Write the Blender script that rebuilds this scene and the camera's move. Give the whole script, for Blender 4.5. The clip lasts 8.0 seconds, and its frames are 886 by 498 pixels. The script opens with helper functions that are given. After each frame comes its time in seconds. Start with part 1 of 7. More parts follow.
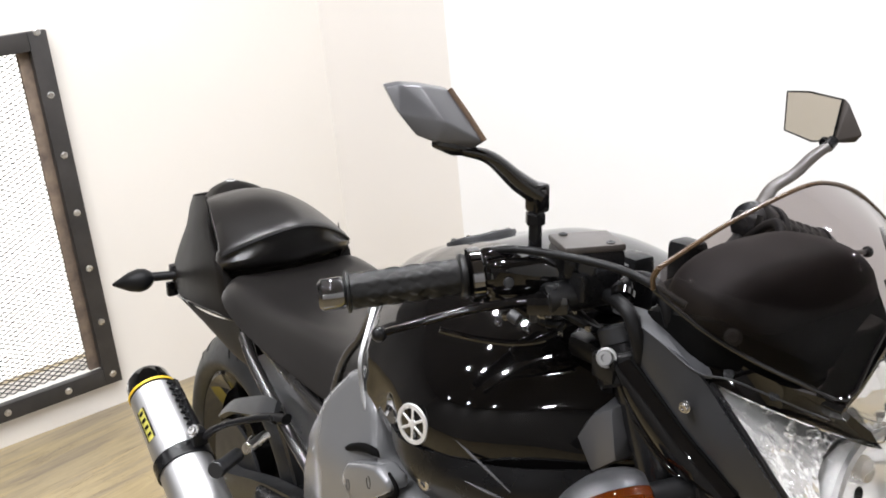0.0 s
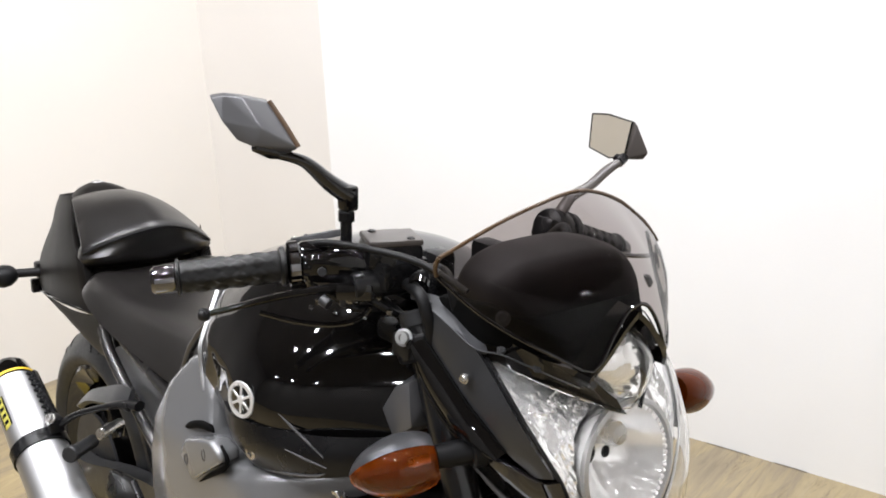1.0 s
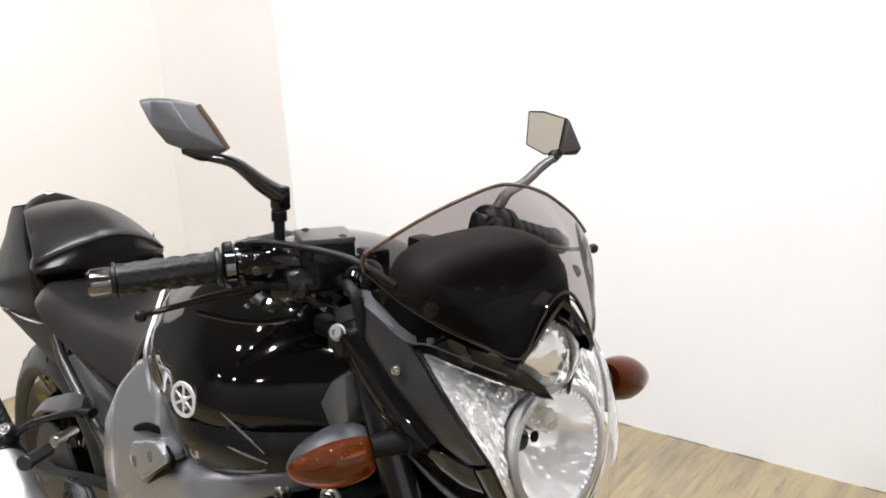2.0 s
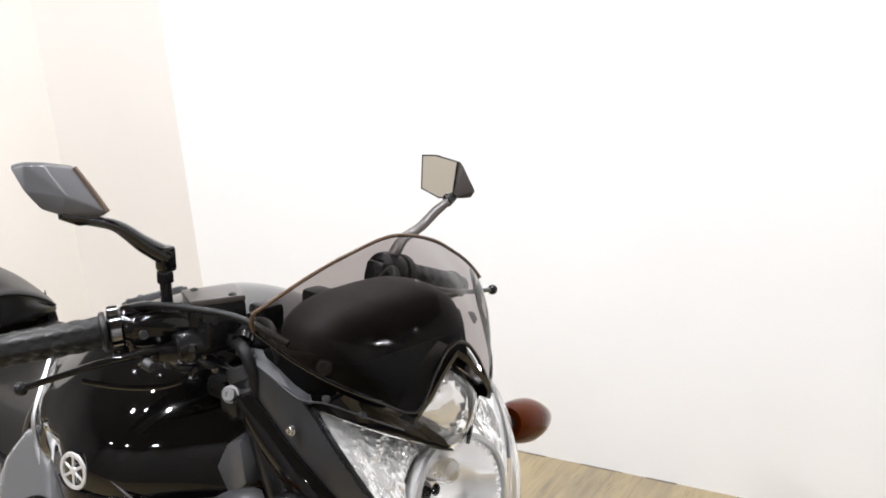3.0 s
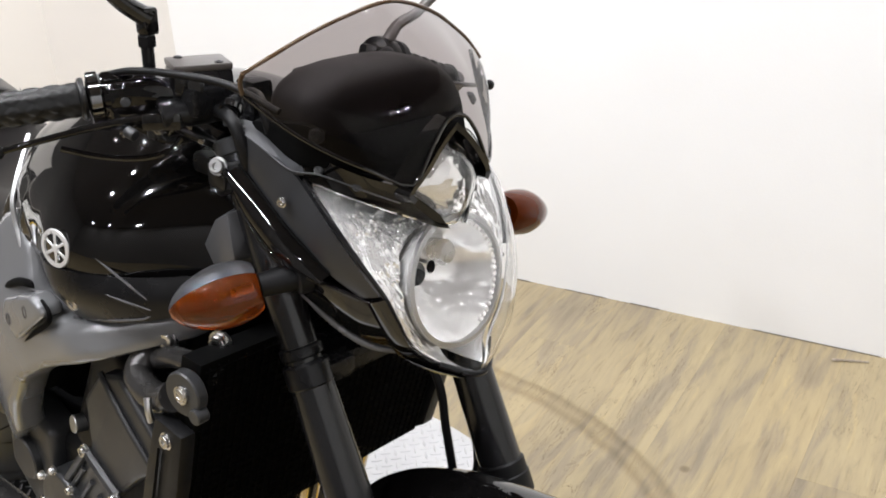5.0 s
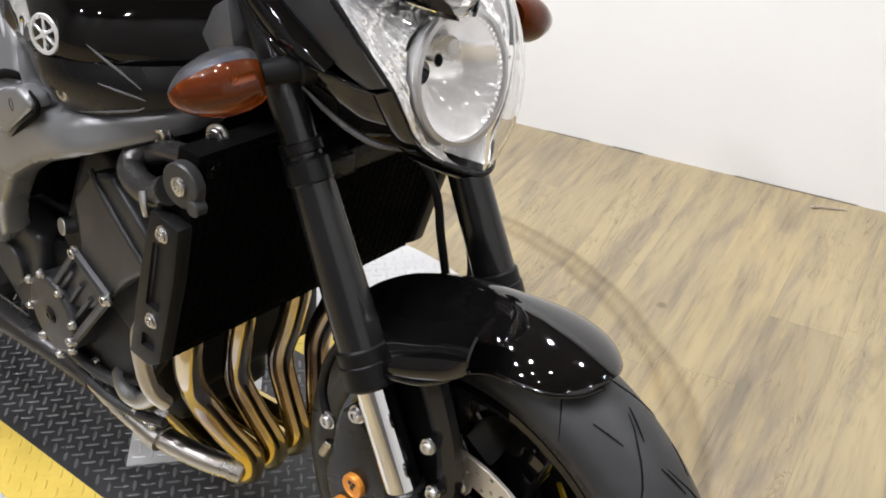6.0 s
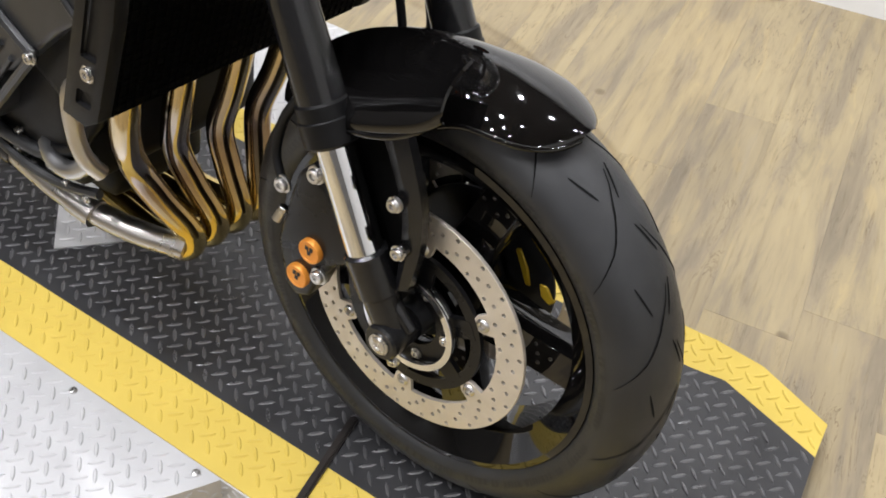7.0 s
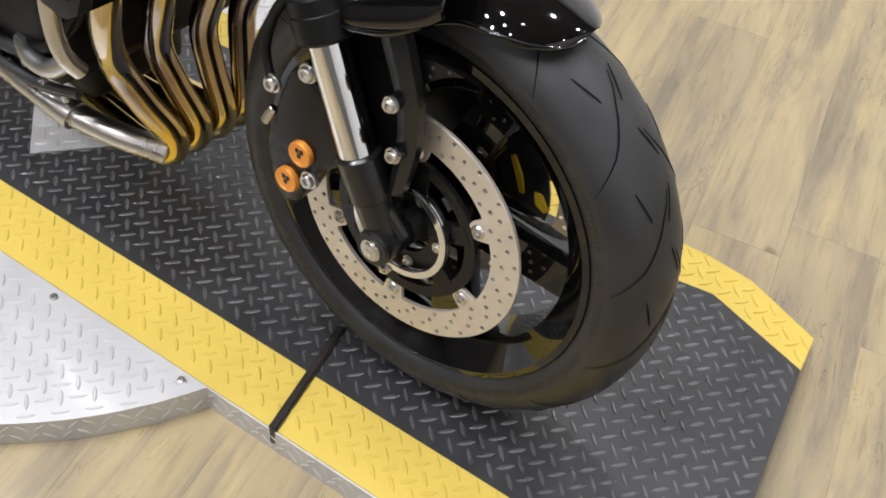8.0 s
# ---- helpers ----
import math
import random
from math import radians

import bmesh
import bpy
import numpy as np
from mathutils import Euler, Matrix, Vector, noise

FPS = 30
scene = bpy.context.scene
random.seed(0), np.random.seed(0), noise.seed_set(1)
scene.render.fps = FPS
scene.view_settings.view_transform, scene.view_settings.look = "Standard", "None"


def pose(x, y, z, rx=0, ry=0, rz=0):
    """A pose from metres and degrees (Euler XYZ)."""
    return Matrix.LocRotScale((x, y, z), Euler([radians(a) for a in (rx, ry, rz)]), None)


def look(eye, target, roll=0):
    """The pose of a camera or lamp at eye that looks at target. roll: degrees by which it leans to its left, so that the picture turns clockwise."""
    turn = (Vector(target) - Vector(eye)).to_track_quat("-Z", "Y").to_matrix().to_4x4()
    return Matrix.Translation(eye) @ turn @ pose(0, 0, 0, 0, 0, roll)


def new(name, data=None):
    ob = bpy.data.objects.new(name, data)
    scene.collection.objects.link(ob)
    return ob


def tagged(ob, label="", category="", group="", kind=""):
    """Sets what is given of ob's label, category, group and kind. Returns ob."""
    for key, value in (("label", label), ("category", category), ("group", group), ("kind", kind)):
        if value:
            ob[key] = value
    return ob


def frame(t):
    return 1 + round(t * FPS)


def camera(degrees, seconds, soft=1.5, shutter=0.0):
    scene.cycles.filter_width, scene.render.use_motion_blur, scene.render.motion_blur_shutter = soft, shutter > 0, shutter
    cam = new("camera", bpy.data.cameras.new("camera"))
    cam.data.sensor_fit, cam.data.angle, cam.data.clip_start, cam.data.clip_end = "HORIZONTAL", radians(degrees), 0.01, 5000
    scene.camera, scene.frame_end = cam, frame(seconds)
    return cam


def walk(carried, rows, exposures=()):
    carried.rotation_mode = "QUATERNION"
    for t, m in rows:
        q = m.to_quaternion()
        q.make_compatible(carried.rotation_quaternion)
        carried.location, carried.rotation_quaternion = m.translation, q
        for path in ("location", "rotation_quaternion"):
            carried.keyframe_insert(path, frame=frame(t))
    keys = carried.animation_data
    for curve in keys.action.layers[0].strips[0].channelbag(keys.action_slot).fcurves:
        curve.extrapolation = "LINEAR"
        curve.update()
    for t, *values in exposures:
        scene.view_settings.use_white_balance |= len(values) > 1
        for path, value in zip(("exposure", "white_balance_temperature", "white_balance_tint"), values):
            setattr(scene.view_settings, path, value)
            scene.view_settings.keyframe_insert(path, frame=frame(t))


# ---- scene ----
cam = camera(47.70, 8.0, soft=1.8)
PATH = [
    (0, look((0.2812, -0.6754, 1.3772), (-1.2269, 0.4572, 0.7116), -5.50)),
    (0.2, look((0.3149, -0.7374, 1.3860), (-1.1430, 0.4341, 0.6911), -4.42)),
    (0.5, look((0.3579, -0.7588, 1.3938), (-1.0594, 0.4784, 0.7151), -3.09)),
    (0.7, look((0.3912, -0.7425, 1.3988), (-1.0374, 0.4833, 0.7219), -2.75)),
    (1, look((0.4442, -0.6994, 1.3982), (-0.9341, 0.5943, 0.7451), -2.38)),
    (1.2, look((0.4664, -0.6883, 1.4011), (-0.8975, 0.6236, 0.7541), -2.66)),
    (2.3, look((0.5025, -0.6844, 1.3914), (-0.8254, 0.6677, 0.7522), -4.29)),
    (2.5, look((0.5029, -0.6738, 1.3972), (-0.7899, 0.7148, 0.7645), -4.47)),
    (3, look((0.5096, -0.6564, 1.4107), (-0.7206, 0.8028, 0.8129), -4.48)),
    (3.5, look((0.5044, -0.6505, 1.4153), (-0.7030, 0.8427, 0.8564), -3.83)),
    (4, look((0.4976, -0.6446, 1.3988), (-0.7090, 0.8284, 0.7868), -3.92)),
    (4.2, look((0.4879, -0.6423, 1.3837), (-0.7104, 0.8185, 0.7314), -3.48)),
    (4.5, look((0.4852, -0.6430, 1.3636), (-0.7047, 0.7844, 0.6244), -3.42)),
    (4.7, look((0.4865, -0.6446, 1.3458), (-0.6931, 0.7594, 0.5474), -3.53)),
    (5.8, look((0.4666, -0.6994, 1.2753), (-0.5735, 0.6368, 0.2110), -0.35)),
    (6, look((0.4652, -0.6946, 1.2608), (-0.5533, 0.6141, 0.1428), -0.23)),
    (6.3, look((0.4461, -0.7088, 1.2377), (-0.4918, 0.5847, 0.0370), 1.16)),
    (6.5, look((0.4369, -0.7166, 1.2247), (-0.4607, 0.5654, -0.0206), 1.66)),
    (6.7, look((0.4289, -0.7276, 1.2087), (-0.4162, 0.5369, -0.0930), 2.74)),
    (7, look((0.4129, -0.7311, 1.1775), (-0.3107, 0.5050, -0.2183), 4.72)),
    (7.3, look((0.4019, -0.7436, 1.1576), (-0.2656, 0.4718, -0.2832), 6.59)),
    (7.5, look((0.3971, -0.7415, 1.1505), (-0.2604, 0.4565, -0.3098), 7.11)),
    (8, look((0.3932, -0.7389, 1.1448), (-0.2175, 0.4365, -0.3537), 7.50)),
]
walk(cam, PATH)

# ---------------------------------------------------------------- light
world = bpy.data.worlds.new("room_air")
scene.world = world
world.use_nodes = True
world.node_tree.nodes["Background"].inputs[0].default_value = (1.0, 0.93, 0.84, 1)
world.node_tree.nodes["Background"].inputs[1].default_value = 0.05
FLOOR = -0.050
CEILING = 3.05


def ceiling_lamp(x, y, watts, size=0.10, z=CEILING - 0.03):
    lamp = bpy.data.lights.new("ceiling_spot", "AREA")
    lamp.shape, lamp.size, lamp.energy, lamp.color = "DISK", size, watts, (0.972, 0.975, 1.018)
    ob = new("ceiling_spot", lamp)
    ob.matrix_world = pose(x, y, z)
    return ob


for gx, watts in ((-1.9, 14), (-1.1, 24), (-0.2, 28), (0.7, 14), (1.6, 15), (2.5, 16)):
    ceiling_lamp(gx, 0.78, watts)
for gx, watts in ((-2.0, 15), (-1.2, 26), (-0.4, 25), (0.4, 3)):
    ceiling_lamp(gx, -0.45, watts)
for gx, watts in ((-2.1, 14), (-1.4, 30), (-0.6, 28), (0.4, 4)):
    ceiling_lamp(gx, -1.6, watts)
# Unseen fill lamps added over the hall: they light its walls for reflections.
for gx, watts in ((-3.2, 22), (-1.4, 24), (0.4, 24), (2.2, 24)):
    ceiling_lamp(gx, -3.9, watts, 0.16)
for gy in (-2.6, -0.9):
    ceiling_lamp(3.5, gy, 20, 0.16)
for gx, watts in ((-1.7, 11), (-0.9, 14), (-0.15, 9)):
    ceiling_lamp(gx, -1.05, watts, 0.08)
scene.view_settings.exposure = -0.10

# ---------------------------------------------------------------- materials


def nodes_of(name):
    m = bpy.data.materials.new(name)
    m.use_nodes = True
    nt = m.node_tree
    return m, nt, nt.nodes["Principled BSDF"]


def node(nt, kind, **kw):
    n = nt.nodes.new(kind)
    for k, val in kw.items():
        n.inputs[k].default_value = val
    return n


def coords(nt, scale=(1, 1, 1), src="Object", turn=0.0):
    tc = nt.nodes.new("ShaderNodeTexCoord")
    mp = nt.nodes.new("ShaderNodeMapping")
    mp.inputs["Scale"].default_value = scale
    mp.inputs["Rotation"].default_value = (0, 0, turn)
    nt.links.new(tc.outputs[src], mp.inputs[0])
    return mp.outputs[0]


def ramp(nt, fac, stops):
    r = nt.nodes.new("ShaderNodeValToRGB")
    els = r.color_ramp.elements
    while len(els) < len(stops):
        els.new(0.5)
    for e_, (p, c) in zip(els, stops):
        e_.position, e_.color = p, (*c, 1)
    nt.links.new(fac, r.inputs[0])
    return r.outputs[0]


def noise_tex(nt, vec, scale, detail=4.0, rough=0.55, distortion=0.0):
    n = node(nt, "ShaderNodeTexNoise", Scale=scale, Detail=detail, Roughness=rough, Distortion=distortion)
    nt.links.new(vec, n.inputs["Vector"])
    return n.outputs["Fac"]


def bump(nt, b, height, strength, dist=0.001):
    n = node(nt, "ShaderNodeBump", Strength=strength, Distance=dist)
    nt.links.new(height, n.inputs["Height"])
    nt.links.new(n.outputs[0], b.inputs["Normal"])


def finish(name, colour, colour2=None, rough=0.5, rough2=None, metal=0.0, grain=200.0, relief=0.1, patch=8.0, coat=0.0, spec=0.5):
    """Paint, plastic, rubber or metal: two tones in patches, fine grain in the relief and the roughness."""
    m, nt, b = nodes_of(name)
    v = coords(nt)
    c2 = colour2 or tuple(0.8 * c for c in colour)
    col = ramp(nt, noise_tex(nt, v, patch, 6.0), [(0.35, colour), (0.7, c2)])
    nt.links.new(col, b.inputs["Base Color"])
    b.inputs["Metallic"].default_value = metal
    r2 = rough2 if rough2 is not None else min(1, rough * 1.35 + 0.02)
    rr = ramp(nt, noise_tex(nt, v, patch * 3.1, 5.0), [(0.3, (rough,) * 3), (0.75, (r2,) * 3)])
    nt.links.new(rr, b.inputs["Roughness"])
    b.inputs["Coat Weight"].default_value = coat
    b.inputs["Coat Roughness"].default_value = 0.03
    b.inputs["Specular IOR Level"].default_value = spec
    if relief:
        bump(nt, b, noise_tex(nt, v, grain, 3.0), relief)
    return m


GLOSS = finish("gloss_black_paint", (0.0022, 0.0020, 0.0020), (0.0032, 0.0030, 0.0030), 0.03, 0.06, relief=0.0, coat=0.22, spec=0.46)
SATIN = finish("satin_black_paint", (0.0045, 0.0045, 0.005), (0.007, 0.007, 0.0075), 0.24, 0.34, relief=0.0, spec=0.25)
MATTE = finish("matte_black_plastic", (0.0042, 0.0042, 0.0046), (0.0070, 0.0070, 0.0075), 0.38, 0.52, grain=900, relief=0.12, spec=0.18)
CAST = finish("cast_black_metal", (0.013, 0.0135, 0.015), (0.020, 0.0205, 0.022), 0.38, 0.5, metal=0.2, grain=500, relief=0.2)
GREYFRAME = finish("grey_satin_frame_paint", (0.210, 0.212, 0.218), (0.225, 0.227, 0.233), 0.24, 0.27, metal=0.55, grain=700, relief=0.0)
PODSKIN = finish("brown_black_pod_plastic", (0.009, 0.0074, 0.0069), (0.011, 0.009, 0.0085), 0.5, 0.6, relief=0.0, spec=0.2)
TAILSKIN = finish("dark_brown_black_plastic", (0.0055, 0.0048, 0.0043), (0.0075, 0.0066, 0.0060), 0.40, 0.44, relief=0.0, spec=0.12)
FORKPAINT = finish("semi_gloss_black_tube", (0.007, 0.007, 0.0075), (0.009, 0.009, 0.0095), 0.19, 0.24, relief=0.0, spec=0.5, patch=30)
# Lit and shaded tones of the lamp housing: upward facet paler, flank darker.
FACET = finish("lit_matte_plastic", (0.034, 0.035, 0.038), (0.042, 0.043, 0.046), 0.46, 0.54, grain=900, relief=0.08, spec=0.3)
FLANK = finish("shaded_satin_flank", (0.019, 0.0194, 0.0208), (0.024, 0.0244, 0.0258), 0.27, 0.34, grain=900, relief=0.06, spec=0.45)
# Paler and shinier than its neighbours: edge highlights put into the colour.
HIGHLIGHT = finish("pale_highlight_plastic", (0.07, 0.07, 0.074), (0.10, 0.10, 0.104), 0.22, 0.3, relief=0.0, spec=0.7)
COVERGREY = finish("dark_grey_side_cover", (0.075, 0.078, 0.085), (0.09, 0.094, 0.10), 0.26, 0.34, metal=0.6, grain=700, relief=0.05)
RAILPAINT = finish("grey_satin_rail_paint", (0.046, 0.044, 0.043), (0.058, 0.056, 0.054), 0.22, 0.30, metal=0.6, grain=600, relief=0.06)
ENGCOVER = finish("dark_grey_engine_paint", (0.018, 0.0185, 0.0195), (0.028, 0.0285, 0.030), 0.34, 0.46, grain=500, relief=0.15)
DEEP = finish("radiator_black", (0.0016, 0.0016, 0.0016), (0.0022, 0.0022, 0.0022), 0.65, 0.75, relief=0.0, spec=0.05)
# Brown grey puts a reflection of the pale wall into dark plastic.
MIRRORARM = finish("brown_grey_reflection_plastic", (0.050, 0.043, 0.039), (0.060, 0.052, 0.047), 0.30, 0.38, relief=0.0, spec=0.6)
MIRRORGREY = finish("grey_satin_plastic", (0.088, 0.088, 0.092), (0.10, 0.10, 0.105), 0.28, 0.34, metal=0.35, grain=900, relief=0.03)
SEATSKIN = finish("black_seat_vinyl", (0.0080, 0.0071, 0.0066), (0.0110, 0.0098, 0.0091), 0.30, 0.35, grain=1600, relief=0.05, patch=5, spec=0.5)
RUBBER = finish("tyre_rubber", (0.013, 0.0137, 0.0150), (0.021, 0.0218, 0.0232), 0.38, 0.50, grain=1100, relief=0.3, patch=14, spec=0.5)
# Near black: the shade inside the tread grooves is the ribbons' own colour.
GROOVE = finish("groove_shade", (0.004, 0.004, 0.004), (0.006, 0.006, 0.006), 0.85, 0.95, relief=0.0, spec=0.1)
GRIP = finish("grip_rubber", (0.005, 0.005, 0.005), (0.008, 0.008, 0.008), 0.30, 0.40, grain=900, relief=0.15, spec=0.3)
CHROME = finish("chrome", (0.82, 0.83, 0.85), (0.74, 0.75, 0.77), 0.05, 0.12, metal=1.0, relief=0.0)
BARSTEEL = finish("dark_polished_steel", (0.20, 0.20, 0.205), (0.15, 0.15, 0.155), 0.07, 0.13, metal=1.0, relief=0.0)
REFLECT = finish("lamp_reflector", (0.96, 0.955, 0.95), (0.94, 0.935, 0.93), 0.02, 0.04, metal=0.75, grain=60, relief=0.0, patch=20)
BOWL = finish("bowl_chrome", (0.93, 0.925, 0.92), (0.90, 0.895, 0.89), 0.04, 0.08, metal=0.62, grain=60, relief=0.0, patch=20)
STEEL = finish("brushed_steel", (0.52, 0.50, 0.47), (0.42, 0.40, 0.38), 0.24, 0.4, metal=1.0, grain=400, relief=0.1)
ZINC = finish("zinc_bolt", (0.62, 0.61, 0.60), (0.48, 0.47, 0.46), 0.22, 0.35, metal=1.0, relief=0.0)
ALU = finish("bare_aluminium", (0.50, 0.50, 0.50), (0.40, 0.40, 0.40), 0.3, 0.45, metal=1.0, grain=300, relief=0.1)
DISC = finish("brake_disc_steel", (0.64, 0.59, 0.52), (0.57, 0.52, 0.45), 0.38, 0.48, metal=0.6, grain=900, relief=0.15, patch=30)
ORANGE = finish("anodised_orange", (0.75, 0.30, 0.04), (0.62, 0.22, 0.03), 0.35, 0.45, metal=0.35, relief=0.05)
GOLD = finish("yellow_anodised_caliper", (0.80, 0.55, 0.03), (0.68, 0.45, 0.03), 0.4, 0.5, metal=0.2, relief=0.05)
WHITEPAINT = finish("silver_badge", (0.72, 0.72, 0.72), (0.60, 0.60, 0.60), 0.25, 0.35, metal=0.5, relief=0.0)
BROWNEDGE = finish("screen_edge_brown", (0.075, 0.040, 0.016), (0.045, 0.025, 0.012), 0.25, 0.35, relief=0.0)
LABEL = finish("yellow_label", (0.48, 0.44, 0.09), (0.40, 0.36, 0.06), 0.4, 0.5, relief=0.0)
SILENCER = finish("titanium_silencer", (0.60, 0.60, 0.60), (0.54, 0.54, 0.54), 0.40, 0.50, metal=1.0, grain=500, relief=0.1, patch=4)


def titanium():
    """Exhaust header: heat tints that run from violet grey at the head to straw gold at the low bends."""
    m, nt, b = nodes_of("heat_tinted_header")
    tc = nt.nodes.new("ShaderNodeTexCoord")
    sep = nt.nodes.new("ShaderNodeSeparateXYZ")
    nt.links.new(tc.outputs["Object"], sep.inputs[0])
    mr = node(nt, "ShaderNodeMapRange")
    mr.inputs[1].default_value, mr.inputs[2].default_value = 0.12, 0.46
    nt.links.new(sep.outputs[2], mr.inputs[0])
    nz = noise_tex(nt, coords(nt), 14, 5)
    ad = nt.nodes.new("ShaderNodeMath")
    ad.operation = "MULTIPLY_ADD"
    ad.inputs[1].default_value = 0.35
    nt.links.new(nz, ad.inputs[0])
    nt.links.new(mr.outputs[0], ad.inputs[2])
    col = ramp(nt, ad.outputs[0], [(0.12, (0.66, 0.50, 0.15)), (0.34, (0.62, 0.47, 0.19)), (0.52, (0.40, 0.30, 0.17)), (0.66, (0.27, 0.20, 0.14)), (0.80, (0.40, 0.36, 0.36)), (1.0, (0.50, 0.40, 0.24))])
    nt.links.new(col, b.inputs["Base Color"])
    b.inputs["Metallic"].default_value = 1.0
    b.inputs["Roughness"].default_value = 0.11
    bump(nt, b, noise_tex(nt, coords(nt), 300, 3), 0.03)
    return m


HEADER = titanium()


def clear(name, tint, rough=0.0, alpha=1.0, ior=1.45):
    m, nt, b = nodes_of(name)
    b.inputs["Base Color"].default_value = (*tint, 1)
    b.inputs["Transmission Weight"].default_value = alpha
    b.inputs["Roughness"].default_value = rough
    b.inputs["IOR"].default_value = ior
    return m


LENS = clear("clear_lens", (0.97, 0.97, 0.96), 0.01, ior=1.3)
# Opaque darker copy of AMBER puts the far lens's shade into its colour.
SHADEDAMBER = finish("shaded_amber_lens", (0.070, 0.0125, 0.0010), (0.045, 0.008, 0.0008), 0.12, 0.16, relief=0.0, spec=0.10)
AMBER = clear("amber_lens", (0.66, 0.135, 0.008), 0.04, 0.93)


def smoke():
    """Thin tinted acrylic: mostly see-through, with a mirror-like skin."""
    m, nt, b = nodes_of("smoked_acrylic")
    out = nt.nodes["Material Output"]
    tr = node(nt, "ShaderNodeBsdfTransparent")
    tr.inputs[0].default_value = (0.44, 0.405, 0.40, 1)
    gl = node(nt, "ShaderNodeBsdfGlossy")
    gl.inputs["Roughness"].default_value = 0.03
    fr = node(nt, "ShaderNodeFresnel", IOR=1.25)
    mx = nt.nodes.new("ShaderNodeMixShader")
    nt.links.new(fr.outputs[0], mx.inputs[0])
    nt.links.new(tr.outputs[0], mx.inputs[1])
    nt.links.new(gl.outputs[0], mx.inputs[2])
    nt.links.new(mx.outputs[0], out.inputs[0])
    return m


SMOKE = smoke()
GLASSMIRROR = finish("mirror_glass", (0.40, 0.375, 0.33), (0.385, 0.36, 0.315), 0.01, 0.02, metal=1.0, relief=0.0)


def wall_paint(name, c1, c2):
    m, nt, b = nodes_of(name)
    v = coords(nt, src="Object")
    col = ramp(nt, noise_tex(nt, v, 1.3, 5), [(0.3, c1), (0.75, c2)])
    nt.links.new(col, b.inputs["Base Color"])
    b.inputs["Roughness"].default_value = 0.62
    bump(nt, b, noise_tex(nt, v, 160, 4), 0.18, 0.002)
    return m


WALL = wall_paint("white_wall_paint", (0.80, 0.80, 0.795), (0.765, 0.765, 0.76))
# Cream tint puts the warm light on the west walls into their colour.
CREAM = wall_paint("cream_lit_wall_paint", (0.69, 0.66, 0.615), (0.66, 0.63, 0.585))
# A darker beige than the west wall puts the corner's shading into the paint.
CORNERSHADE = wall_paint("beige_corner_shade", (0.66, 0.632, 0.595), (0.635, 0.605, 0.565))
# Unseen hall walls and ceiling: dark tones set for the tank's reflections.
DARKWALL = wall_paint("dark_unseen_hall_paint", (0.17, 0.163, 0.157), (0.145, 0.139, 0.133))
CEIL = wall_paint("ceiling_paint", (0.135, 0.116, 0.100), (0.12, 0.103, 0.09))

PLANKTURN = math.radians(8.0)


